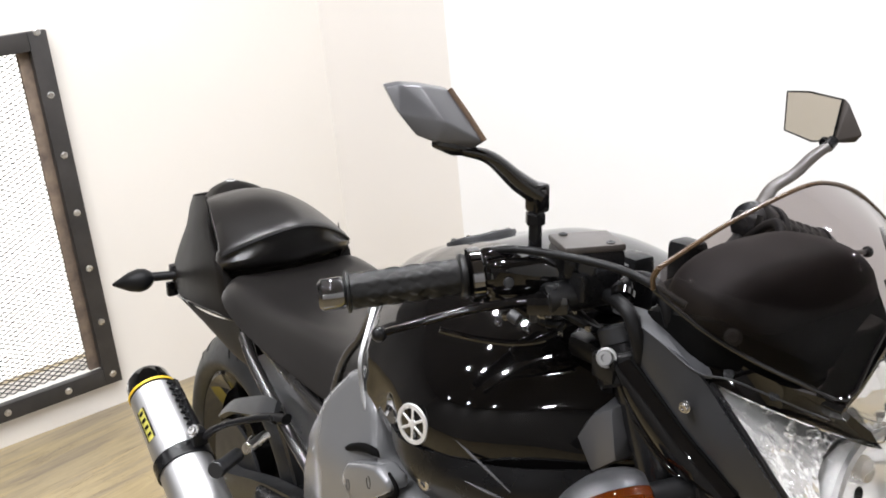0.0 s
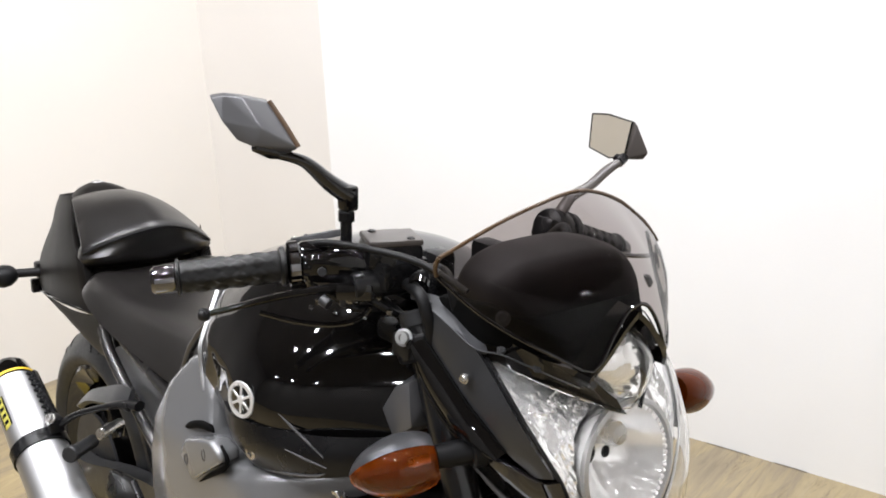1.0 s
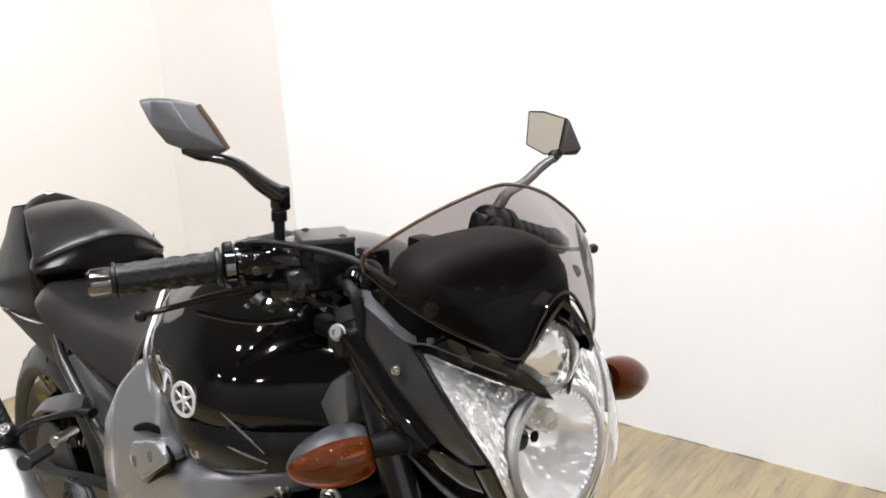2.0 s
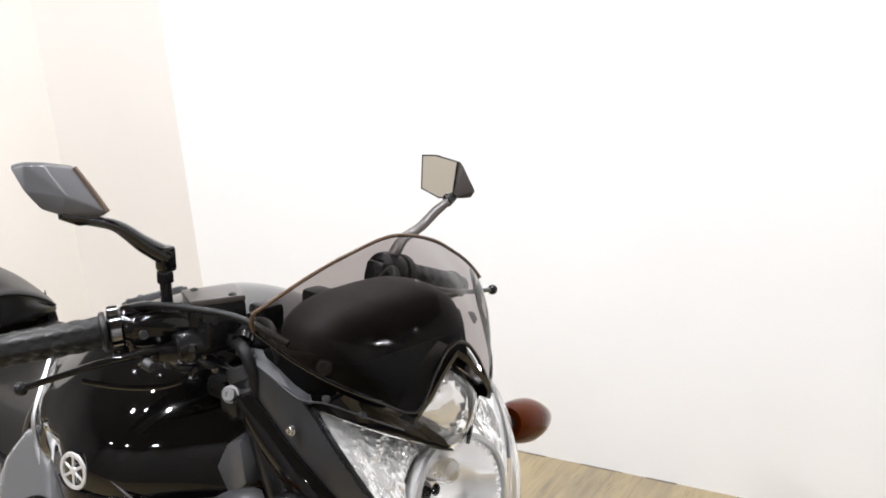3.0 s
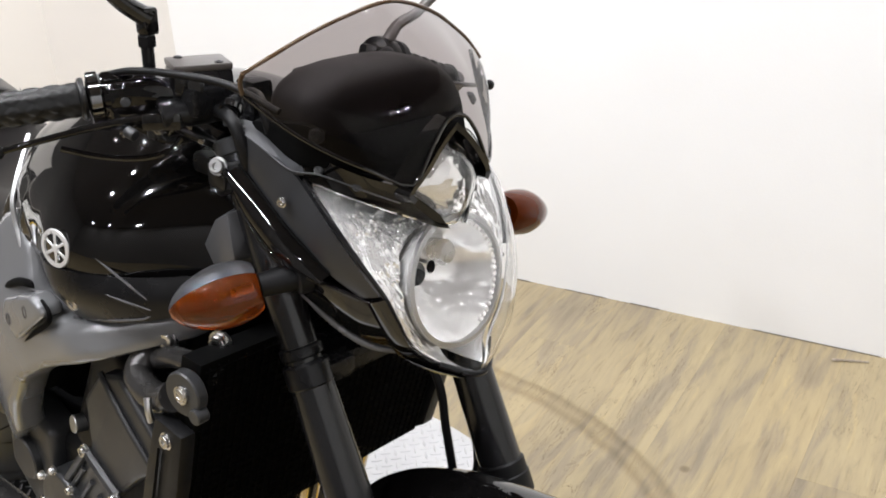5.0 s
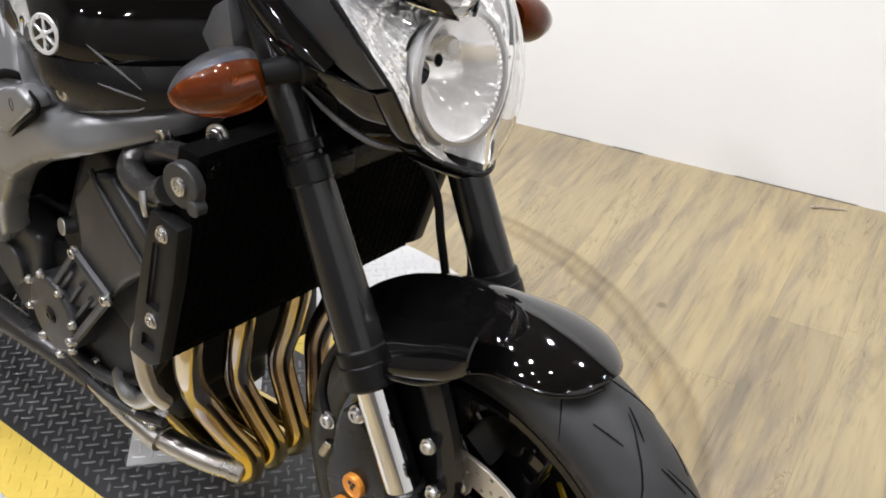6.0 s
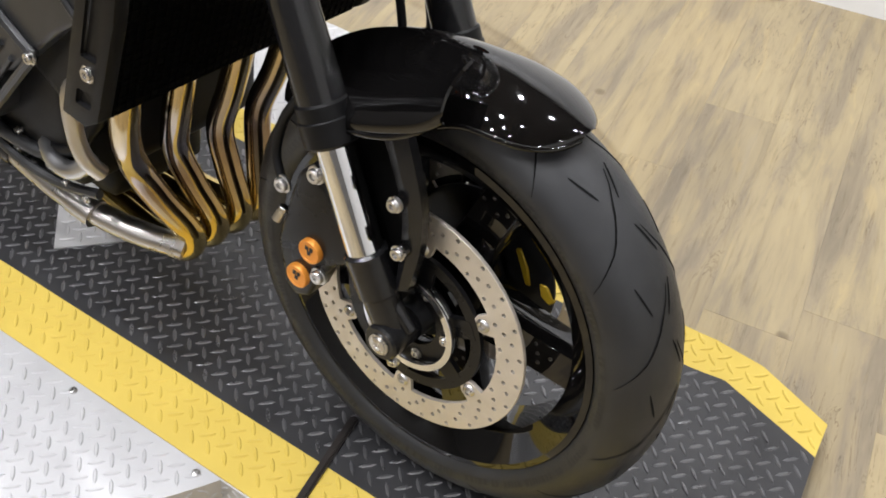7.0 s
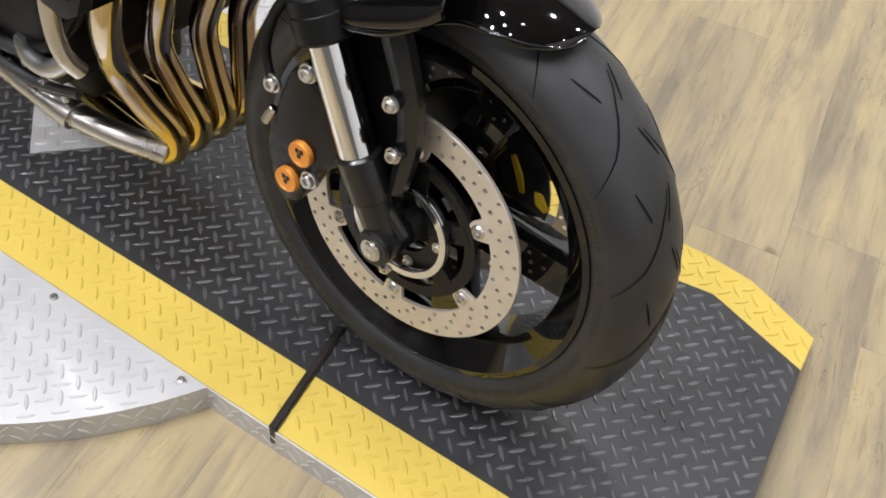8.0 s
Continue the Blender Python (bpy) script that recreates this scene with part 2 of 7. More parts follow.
def planks_material():
    """Worn blond vinyl plank: streaks along the board, knots, its own tone on every board, and a tyre scuff round the turntable."""
    m, nt, b = nodes_of("worn_blond_plank")
    geo = nt.nodes.new("ShaderNodeNewGeometry")
    info = nt.nodes.new("ShaderNodeObjectInfo")
    sh = node(nt, "ShaderNodeVectorMath")
    sh.operation = "MULTIPLY_ADD"
    cmb = nt.nodes.new("ShaderNodeCombineXYZ")
    for i in range(3):
        nt.links.new(info.outputs["Random"], cmb.inputs[i])
    sh.inputs[1].default_value = (13, 29, 0)
    nt.links.new(cmb.outputs[0], sh.inputs[0])
    nt.links.new(geo.outputs["Position"], sh.inputs[2])
    rot = nt.nodes.new("ShaderNodeMapping")
    rot.inputs["Rotation"].default_value = (0, 0, -PLANKTURN)
    nt.links.new(sh.outputs[0], rot.inputs[0])
    mp = nt.nodes.new("ShaderNodeMapping")
    mp.inputs["Scale"].default_value = (8.0, 1.1, 1)
    nt.links.new(rot.outputs[0], mp.inputs[0])
    streak = noise_tex(nt, mp.outputs[0], 2.2, 7, 0.6, 0.35)
    mp2 = nt.nodes.new("ShaderNodeMapping")
    mp2.inputs["Scale"].default_value = (52.0, 3.4, 1)
    nt.links.new(rot.outputs[0], mp2.inputs[0])
    fine = noise_tex(nt, mp2.outputs[0], 2.0, 6, 0.7, 0.3)
    # ragged boards: blond and grey-brown patches with hard edges along the grain
    mp3 = nt.nodes.new("ShaderNodeMapping")
    mp3.inputs["Scale"].default_value = (13.0, 2.4, 1)
    nt.links.new(rot.outputs[0], mp3.inputs[0])
    chips = noise_tex(nt, mp3.outputs[0], 1.7, 8, 0.62, 1.1)
    c0 = ramp(nt, streak, [(0.28, (0.190, 0.157, 0.108)), (0.43, (0.252, 0.208, 0.138)), (0.50, (0.302, 0.246, 0.148)), (0.62, (0.340, 0.277, 0.162)), (0.80, (0.330, 0.282, 0.192))])
    c1b = ramp(nt, chips, [(0.32, (0.80, 0.81, 0.83)), (0.38, (0.93, 0.93, 0.93)), (0.43, (1.0, 1.0, 1.0)), (0.60, (1.0, 1.0, 1.0)), (0.64, (1.13, 1.10, 1.02))])
    mulc = node(nt, "ShaderNodeMix")
    mulc.data_type, mulc.blend_type = "RGBA", "MULTIPLY"
    mulc.inputs[0].default_value = 0.9
    nt.links.new(c0, mulc.inputs[6])
    nt.links.new(c1b, mulc.inputs[7])
    # dark splits, only here and there
    mp4 = nt.nodes.new("ShaderNodeMapping")
    mp4.inputs["Scale"].default_value = (9.0, 1.3, 1)
    nt.links.new(rot.outputs[0], mp4.inputs[0])
    split = ramp(nt, noise_tex(nt, mp4.outputs[0], 2.6, 7, 0.62, 1.6), [(0.494, (1, 1, 1)), (0.499, (0.45, 0.40, 0.36)), (0.503, (0.45, 0.40, 0.36)), (0.508, (1, 1, 1))])
    where = ramp(nt, noise_tex(nt, rot.outputs[0], 3.1, 3), [(0.52, (0, 0, 0)), (0.60, (1, 1, 1))])
    mulk = node(nt, "ShaderNodeMix")
    mulk.data_type, mulk.blend_type = "RGBA", "MULTIPLY"
    nt.links.new(where, mulk.inputs[0])
    nt.links.new(mulc.outputs[2], mulk.inputs[6])
    nt.links.new(split, mulk.inputs[7])
    c1 = mulk.outputs[2]
    c2 = ramp(nt, fine, [(0.30, (0.70, 0.67, 0.62)), (0.46, (0.97, 0.97, 0.97)), (0.8, (1.06, 1.05, 1.0))])
    mul = node(nt, "ShaderNodeMix")
    mul.data_type, mul.blend_type = "RGBA", "MULTIPLY"
    mul.inputs[0].default_value = 0.75
    nt.links.new(c1, mul.inputs[6])
    nt.links.new(c2, mul.inputs[7])
    tone = ramp(nt, info.outputs["Random"], [(0.0, (0.86, 0.85, 0.86)), (0.5, (0.98, 0.97, 0.95)), (1.0, (1.05, 1.01, 0.92))])
    mul2 = node(nt, "ShaderNodeMix")
    mul2.data_type, mul2.blend_type = "RGBA", "MULTIPLY"
    mul2.inputs[0].default_value = 1.0
    nt.links.new(mul.outputs[2], mul2.inputs[6])
    nt.links.new(tone, mul2.inputs[7])
    # knots
    vo = node(nt, "ShaderNodeTexVoronoi", Scale=4.3)
    nt.links.new(sh.outputs[0], vo.inputs["Vector"])
    kn = ramp(nt, vo.outputs["Distance"], [(0.0, (0.42, 0.36, 0.30)), (0.035, (0.62, 0.57, 0.5)), (0.06, (1, 1, 1))])
    mul3 = node(nt, "ShaderNodeMix")
    mul3.data_type, mul3.blend_type = "RGBA", "MULTIPLY"
    mul3.inputs[0].default_value = 0.8
    nt.links.new(mul2.outputs[2], mul3.inputs[6])
    nt.links.new(kn, mul3.inputs[7])
    # scuff ring left by tyres
    dist = node(nt, "ShaderNodeVectorMath")
    dist.operation = "DISTANCE"
    dist.inputs[1].default_value = (-0.76, 0.09, FLOOR)
    nt.links.new(geo.outputs["Position"], dist.inputs[0])
    wob = noise_tex(nt, geo.outputs["Position"], 6, 4)
    ad = nt.nodes.new("ShaderNodeMath")
    ad.operation = "MULTIPLY_ADD"
    ad.inputs[1].default_value = 0.05
    nt.links.new(wob, ad.inputs[0])
    nt.links.new(dist.outputs["Value"], ad.inputs[2])
    ring = ramp(nt, ad.outputs[0], [(0.915, (1, 1, 1)), (0.935, (0.66, 0.62, 0.56)), (0.955, (0.88, 0.86, 0.83)), (0.980, (0.62, 0.58, 0.52)), (0.995, (1, 1, 1))])
    mul4 = node(nt, "ShaderNodeMix")
    mul4.data_type, mul4.blend_type = "RGBA", "MULTIPLY"
    mul4.inputs[0].default_value = 0.85
    nt.links.new(mul3.outputs[2], mul4.inputs[6])
    nt.links.new(ring, mul4.inputs[7])
    nt.links.new(mul4.outputs[2], b.inputs["Base Color"])
    rr = ramp(nt, fine, [(0.3, (0.5,) * 3), (0.7, (0.32,) * 3)])
    nt.links.new(rr, b.inputs["Roughness"])
    bump(nt, b, fine, 0.25, 0.0008)
    return m


PLANK = planks_material()


def plate_paint(name, c1, c2, metal, rough, worn):
    """Paint or bare metal of a tread plate, dulled and rubbed through in patches."""
    m, nt, b = nodes_of(name)
    v = coords(nt)
    base = ramp(nt, noise_tex(nt, v, 7, 7, 0.6), [(0.3, c1), (0.7, c2)])
    scr = noise_tex(nt, coords(nt, (60, 9, 1), turn=0.6), 1.6, 5, 0.7)
    wmask = ramp(nt, scr, [(0.66, (0, 0, 0)), (0.74, (1, 1, 1))])
    mix = node(nt, "ShaderNodeMix")
    mix.data_type = "RGBA"
    mf = nt.nodes.new("ShaderNodeMath")
    mf.operation = "MULTIPLY"
    mf.inputs[1].default_value = 0.4
    nt.links.new(wmask, mf.inputs[0])
    nt.links.new(mf.outputs[0], mix.inputs[0])
    nt.links.new(base, mix.inputs[6])
    mix.inputs[7].default_value = (*worn, 1)
    nt.links.new(mix.outputs[2], b.inputs["Base Color"])
    b.inputs["Metallic"].default_value = metal
    rr = ramp(nt, noise_tex(nt, v, 30, 5), [(0.3, (rough,) * 3), (0.7, (rough + 0.15,) * 3)])
    nt.links.new(rr, b.inputs["Roughness"])
    bump(nt, b, noise_tex(nt, v, 350, 3), 0.12)
    return m


PLATEBLACK = plate_paint("black_plate_paint", (0.015, 0.015, 0.0165), (0.026, 0.026, 0.0278), 0.0, 0.32, (0.085, 0.082, 0.08))
# Rubbed tread, made paler than the runway so its glints sit in the colour.
TREADBLACK = plate_paint("rubbed_glinting_tread", (0.12, 0.12, 0.125), (0.19, 0.19, 0.195), 0.7, 0.24, (0.45, 0.45, 0.45))
PLATEYELLOW = plate_paint("yellow_plate_paint", (0.57, 0.42, 0.072), (0.50, 0.365, 0.058), 0.0, 0.50, (0.30, 0.21, 0.06))
PLATESILVER = plate_paint("bare_tread_plate", (0.56, 0.56, 0.565), (0.49, 0.49, 0.495), 0.5, 0.36, (0.42, 0.41, 0.40))
STRIPBLACK = plate_paint("worn_black_strip", (0.015, 0.015, 0.015), (0.05, 0.04, 0.034), 0.5, 0.3, (0.75, 0.72, 0.68))
RUSTY = finish("weathered_strip", (0.20, 0.15, 0.11), (0.10, 0.075, 0.06), 0.7, 0.85, grain=120, relief=0.4, patch=25)
JOINTDARK = finish("joint_dark_brown", (0.16, 0.135, 0.105), (0.10, 0.085, 0.07), 0.8, 0.9, grain=120, relief=0.3, patch=40)
FLAKE = finish("dirty_pale_flake", (0.36, 0.31, 0.25), (0.16, 0.12, 0.09), 0.6, 0.8, grain=120, relief=0.3, patch=60)
WINFRAME = finish("dark_steel_frame", (0.030, 0.028, 0.027), (0.048, 0.044, 0.042), 0.4, 0.55, metal=0.3, grain=200, relief=0.1)
GLOW = bpy.data.materials.new("daylight_panel")
GLOW.use_nodes = True
_b = GLOW.node_tree.nodes["Principled BSDF"]
_b.inputs["Emission Color"].default_value = (1, 0.98, 0.96, 1)
_b.inputs["Emission Strength"].default_value = 2.0

# ---------------------------------------------------------------- mesh helpers


def put(name, bm, material, parent=None, label="", sharp=38, at=None):
    """Links a bmesh as one mesh object, smooth but for its sharp edges."""
    bmesh.ops.recalc_face_normals(bm, faces=bm.faces[:])
    lim = radians(sharp)
    for f_ in bm.faces:
        f_.smooth = True
    for e_ in bm.edges:
        if len(e_.link_faces) == 2 and e_.calc_face_angle(0) > lim:
            e_.smooth = False
    me = bpy.data.meshes.new(name)
    bm.to_mesh(me)
    bm.free()
    for mt in (material if isinstance(material, (list, tuple)) else [material]):
        me.materials.append(mt)
    ob = new(name, me)
    if parent is not None:
        ob.parent = parent
    if at is not None:
        ob.matrix_local = at
    if label:
        ob["label"] = label
    return ob


def part(name, bm, material, parent, label="", sharp=38):
    return put(name, bm, material, parent, label, sharp)


def join(*bms):
    """One bmesh out of several."""
    out = bms[0]
    for b_ in bms[1:]:
        me = bpy.data.meshes.new("tmp")
        b_.to_mesh(me)
        out.from_mesh(me)
        b_.free()
        bpy.data.meshes.remove(me)
    return out


def flip(bm):
    """The same shape on the other side of the machine."""
    bmesh.ops.transform(bm, matrix=Matrix.Diagonal((1, -1, 1, 1)), verts=bm.verts[:])
    bmesh.ops.reverse_faces(bm, faces=bm.faces[:])
    return bm


def moved(bm, m):
    bmesh.ops.transform(bm, matrix=m, verts=bm.verts[:])
    return bm


def box(cx, cy, cz, sx, sy, sz, bev=0.003, segs=2):
    bm = bmesh.new()
    bmesh.ops.create_cube(bm, size=1)
    bmesh.ops.transform(bm, matrix=Matrix.Translation((cx, cy, cz)) @ Matrix.Diagonal((sx, sy, sz, 1)), verts=bm.verts[:])
    if bev:
        bmesh.ops.bevel(bm, geom=bm.edges[:], offset=bev, segments=segs, affect="EDGES", profile=0.6)
    return bm


def smooth_path(pts, n=6):
    """Catmull-Rom through the points."""
    P = [Vector(p) for p in pts]
    if len(P) < 3:
        return P
    P = [2 * P[0] - P[1]] + P + [2 * P[-1] - P[-2]]
    out = []
    for i in range(1, len(P) - 2):
        for k in range(n):
            t = k / n
            a, b_, c, d = P[i - 1:i + 3]
            out.append(0.5 * (2 * b_ + (c - a) * t + (2 * a - 5 * b_ + 4 * c - d) * t * t + (3 * b_ - a - 3 * c + d) * t ** 3))
    out.append(P[-2])
    return out


def tube(pts, r, segs=12, n=6, flat=1.0, caps=True):
    """A round (or flattened) bar along a smooth path; r may be one radius or one for each point."""
    path = smooth_path(pts, n)
    rs = r if isinstance(r, (list, tuple)) else [r] * len(pts)
    full = []
    for i in range(len(path)):
        s = i / (len(path) - 1) * (len(rs) - 1)
        k = min(int(s), len(rs) - 2)
        full.append(rs[k] + (rs[k + 1] - rs[k]) * (s - k))
    bm = bmesh.new()
    rings, up = [], None
    for i, p in enumerate(path):
        d = (path[min(i + 1, len(path) - 1)] - path[max(i - 1, 0)]).normalized()
        if up is None:
            up = Vector((0, 0, 1)) if abs(d.z) < 0.9 else Vector((0, 1, 0))
        side = d.cross(up).normalized()
        up = side.cross(d).normalized()
        rings.append([bm.verts.new(p + side * math.cos(a) * full[i] + up * math.sin(a) * full[i] * flat) for a in (2 * math.pi * j / segs for j in range(segs))])
    for a, b_ in zip(rings, rings[1:]):
        for j in range(segs):
            bm.faces.new((a[j], a[(j + 1) % segs], b_[(j + 1) % segs], b_[j]))
    if caps:
        bm.faces.new(rings[0][::-1])
        bm.faces.new(rings[-1])
    return bm


def lathe(profile, segs=48, closed=False, arc=360.0, start=0.0):
    """Turns a profile of (radius, height) round the y axis."""
    bm = bmesh.new()
    whole = arc >= 359.9
    count = segs if whole else segs + 1
    rings = []
    for j in range(count):
        a = radians(start + arc * j / segs)
        rings.append([bm.verts.new((r * math.sin(a), h, r * math.cos(a))) for r, h in profile])
    for j in range(segs):
        a, b_ = rings[j], rings[(j + 1) % count]
        for i in range(len(profile) - (0 if closed else 1)):
            k = (i + 1) % len(profile)
            bm.faces.new((a[i], a[k], b_[k], b_[i]))
    bmesh.ops.remove_doubles(bm, verts=bm.verts[:], dist=1e-5)
    return bm


def rod(a, b_, r, segs=16, r2=None):
    """A straight round bar with closed ends and a small chamfer."""
    a, b_ = Vector(a), Vector(b_)
    d = b_ - a
    L = d.length
    r2 = r if r2 is None else r2
    c = min(r, r2, L) * 0.12
    bm = lathe([(0, 0), (r - c, 0), (r, c), (r2, L - c), (r2 - c, L), (0, L)], segs)
    q = Vector((0, 1, 0)).rotation_difference(d.normalized()).to_matrix().to_4x4()
    return moved(bm, Matrix.Translation(a) @ q)


def bolt(p, normal, r=0.008, h=0.006):
    """A socket-head bolt on its washer."""
    n_ = Vector(normal).normalized()
    bm = lathe([(0, h * 0.55), (r * 0.45, h * 0.55), (r * 0.5, h), (r * 0.88, h), (r, h * 0.8), (r, 0.0012), (r * 1.3, 0.001), (r * 1.3, -0.002), (0, -0.002)], 14)
    q = Vector((0, 1, 0)).rotation_difference(n_).to_matrix().to_4x4()
    return moved(bm, Matrix.Translation(p) @ q)


def loft(sections, caps=True, ring=True):
    bm = bmesh.new()
    rows = [[bm.verts.new(p) for p in s] for s in sections]
    n = len(rows[0])
    for a, b_ in zip(rows, rows[1:]):
        for j in range(n if ring else n - 1):
            k = (j + 1) % n
            bm.faces.new((a[j], a[k], b_[k], b_[j]))
    if caps and ring:
        bm.faces.new(rows[0][::-1])
        bm.faces.new(rows[-1])
    return bm


def sheet(grid, thick=0.004):
    """A curved panel with thickness from rows of points."""
    bm = loft(grid, ring=False)
    bmesh.ops.recalc_face_normals(bm, faces=bm.faces[:])
    bmesh.ops.solidify(bm, geom=bm.faces[:], thickness=thick)
    return bm


def plate(outline, y, thick, bev=0.006, segs=3, bulge=None):
    """A flat cast or moulded piece: an outline in x, z, standing at y, thickness towards +y, with rounded edges."""
    bm = bmesh.new()
    f0 = bm.faces.new([bm.verts.new((x, y, z)) for x, z in outline])
    ex = bmesh.ops.extrude_face_region(bm, geom=[f0])
    for v_ in ex["geom"]:
        if isinstance(v_, bmesh.types.BMVert):
            v_.co.y += thick
    if bev:
        bmesh.ops.bevel(bm, geom=bm.edges[:], offset=bev, segments=segs, affect="EDGES", profile=0.6, clamp_overlap=True)
    if bulge:
        bmesh.ops.triangulate(bm, faces=[f_ for f_ in bm.faces if len(f_.verts) > 4])
        for axis in (0, 2):
            lo, hi = min(v_.co[axis] for v_ in bm.verts), max(v_.co[axis] for v_ in bm.verts)
            n_ = int((hi - lo) / 0.018)
            for k in range(1, n_):
                at = [0.0, 0.0, 0.0]
                at[axis] = lo + (hi - lo) * k / n_
                bmesh.ops.bisect_plane(bm, geom=bm.verts[:] + bm.edges[:] + bm.faces[:], dist=1e-5, plane_co=at, plane_no=(1, 0, 0) if axis == 0 else (0, 0, 1))
        for v_ in bm.verts:
            v_.co.y += bulge(v_.co.x, v_.co.z)
    return bm


def hull(points, bev=0.003, segs=2):
    bm = bmesh.new()
    for p in points:
        bm.verts.new(p)
    res = bmesh.ops.convex_hull(bm, input=bm.verts[:])
    gone = [g for g in res["geom_interior"] if isinstance(g, bmesh.types.BMVert)]
    bmesh.ops.delete(bm, geom=gone, context="VERTS")
    bmesh.ops.dissolve_limit(bm, angle_limit=radians(6), verts=bm.verts[:], edges=bm.edges[:])
    if bev:
        bmesh.ops.bevel(bm, geom=bm.edges[:], offset=bev, segments=segs, affect="EDGES", profile=0.6, clamp_overlap=True)
    return bm


def oval(cx, cy, cz, ry, rz, n=24, power=2.4, x=None):
    """A ring of points like a rounded rectangle, standing across x."""
    out = []
    for j in range(n):
        a = 2 * math.pi * j / n
        c, s = math.cos(a), math.sin(a)
        out.append((cx, cy + ry * math.copysign(abs(c) ** (2 / power), c), cz + rz * math.copysign(abs(s) ** (2 / power), s)))
    return out


def half_ring(x, half, n_top=None):
    """A closed ring across x from the right half of a section, given as (y, z) from the top middle down to the bottom middle."""
    right = [(x, -abs(y), z) for y, z in half]
    left = [(x, abs(y), z) for y, z in half[::-1] if abs(y) > 1e-6]
    return right + left


def fine_rows(sections, n=4):
    """More sections in between, on smooth curves through those given."""
    cols = [smooth_path([s[j] for s in sections], n) for j in range(len(sections[0]))]
    return [[c[i] for c in cols] for i in range(len(cols[0]))]


def fine_cols(sections, n=3, closed=True):
    out = []
    for s in sections:
        if closed:
            ext = list(s[-2:]) + list(s) + list(s[:2])
            sm = smooth_path(ext, n)
            out.append(sm[2 * n:2 * n + len(s) * n])
        else:
            out.append(smooth_path(s, n))
    return out


def body(sections, n=4, m=3, caps=True):
    return loft(fine_cols(fine_rows([[Vector(p) for p in s] for s in sections], n), m), caps)


def holed(bm, cutters):
    """Cuts the cutters' shapes out of a solid."""
    a = bpy.data.objects.new("blank", bpy.data.meshes.new("blank"))
    b_ = bpy.data.objects.new("cut", bpy.data.meshes.new("cut"))
    for q_b in (bm, cutters):
        bmesh.ops.recalc_face_normals(q_b, faces=q_b.faces[:])
    bm.to_mesh(a.data)
    cutters.to_mesh(b_.data)
    bm.free(), cutters.free()
    for o in (a, b_):
        scene.collection.objects.link(o)
    mod = a.modifiers.new("cut", "BOOLEAN")
    mod.object, mod.operation, mod.solver = b_, "DIFFERENCE", "EXACT"
    bpy.context.view_layer.update()
    ev = a.evaluated_get(bpy.context.evaluated_depsgraph_get())
    out = bmesh.new()
    out.from_mesh(ev.to_mesh())
    ev.to_mesh_clear()
    for o in (a, b_):
        me = o.data
        bpy.data.objects.remove(o)
        bpy.data.meshes.remove(me)
    return out


# ---------------------------------------------------------------- the room


def quad_wall(name, a, b_, z0, z1, material, thick=0.12, out=(0, 0), label=""):
    """An upright wall from a to b, its thickness on the side of out."""
    bm = bmesh.new()
    o = Vector((out[0], out[1])).normalized() * thick
    foot = [a, b_, (b_[0] + o.x, b_[1] + o.y), (a[0] + o.x, a[1] + o.y)]
    lo = [bm.verts.new((x, y, z0)) for x, y in foot]
    hi = [bm.verts.new((x, y, z1)) for x, y in foot]
    bm.faces.new(lo[::-1]), bm.faces.new(hi)
    for i in range(4):
        bm.faces.new((lo[i], lo[(i + 1) % 4], hi[(i + 1) % 4], hi[i]))
    ob = put(name, bm, material)
    return tagged(ob, label, "wall", kind="structure")


WX = -2.655


def back_y(x):
    return 1.626 + 0.1527 * x


# Booth walls stop low, out of view, so the tank mirrors dark hall.
BOOTH = 1.52
CORNER_A = (WX, 1.11)
CORNER_B = (-2.21, back_y(-2.21))
quad_wall("wall_north", CORNER_B, (4.2, back_y(4.2)), FLOOR - 0.05, CEILING, WALL, out=(-0.13, 1), label="plain white painted back wall of the photo booth")
quad_wall("wall_northwest", CORNER_A, CORNER_B, FLOOR - 0.05, BOOTH, CORNERSHADE, out=(-0.6, 0.8), label="narrow slanting beige corner wall")
# west wall in four pieces round the opening
WY0, WY1, WZ0, WZ1 = -0.295, 0.165, 0.090, 1.071
quad_wall("wall_west", (WX, WY1), CORNER_A, FLOOR - 0.05, BOOTH, CREAM, out=(-1, 0), label="cream white wall beside the meshed opening")
quad_wall("wall_west_low", (WX, WY0), (WX, WY1), FLOOR - 0.05, WZ0, CREAM, out=(-1, 0), label="low wall under the meshed opening")
quad_wall("wall_west_high", (WX, WY0), (WX, WY1), WZ1, BOOTH, CREAM, out=(-1, 0), label="cream white wall over the meshed opening")
# Walls from here on are unseen, added to close the hall and shape reflections.
quad_wall("wall_west_far", (-4.8, -4.6), (-4.8, 3.0), FLOOR - 0.05, CEILING, DARKWALL, out=(-1, 0), label="unseen dark wall added further along the hall")
quad_wall("wall_north_far", (-4.8, 3.0), (-2.21, 3.0), FLOOR - 0.05, CEILING, DARKWALL, out=(0, 1), label="unseen dark wall added at the back of the hall")
quad_wall("wall_return", (-2.21, back_y(-2.21) + 0.13), (-2.21, 3.0), FLOOR - 0.05, CEILING, DARKWALL, out=(1, 0), label="unseen dark return added behind the booth wall")
quad_wall("wall_west_end", (WX, WY0 - 0.06), (WX, WY0), FLOOR - 0.05, BOOTH, CREAM, out=(-1, 0), label="unseen narrow cream end added to the booth wall")
quad_wall("wall_south", (-4.8, -4.6), (4.2, -4.6), FLOOR - 0.05, CEILING, DARKWALL, out=(0, -1), label="unseen dark wall added at the far side of the hall")
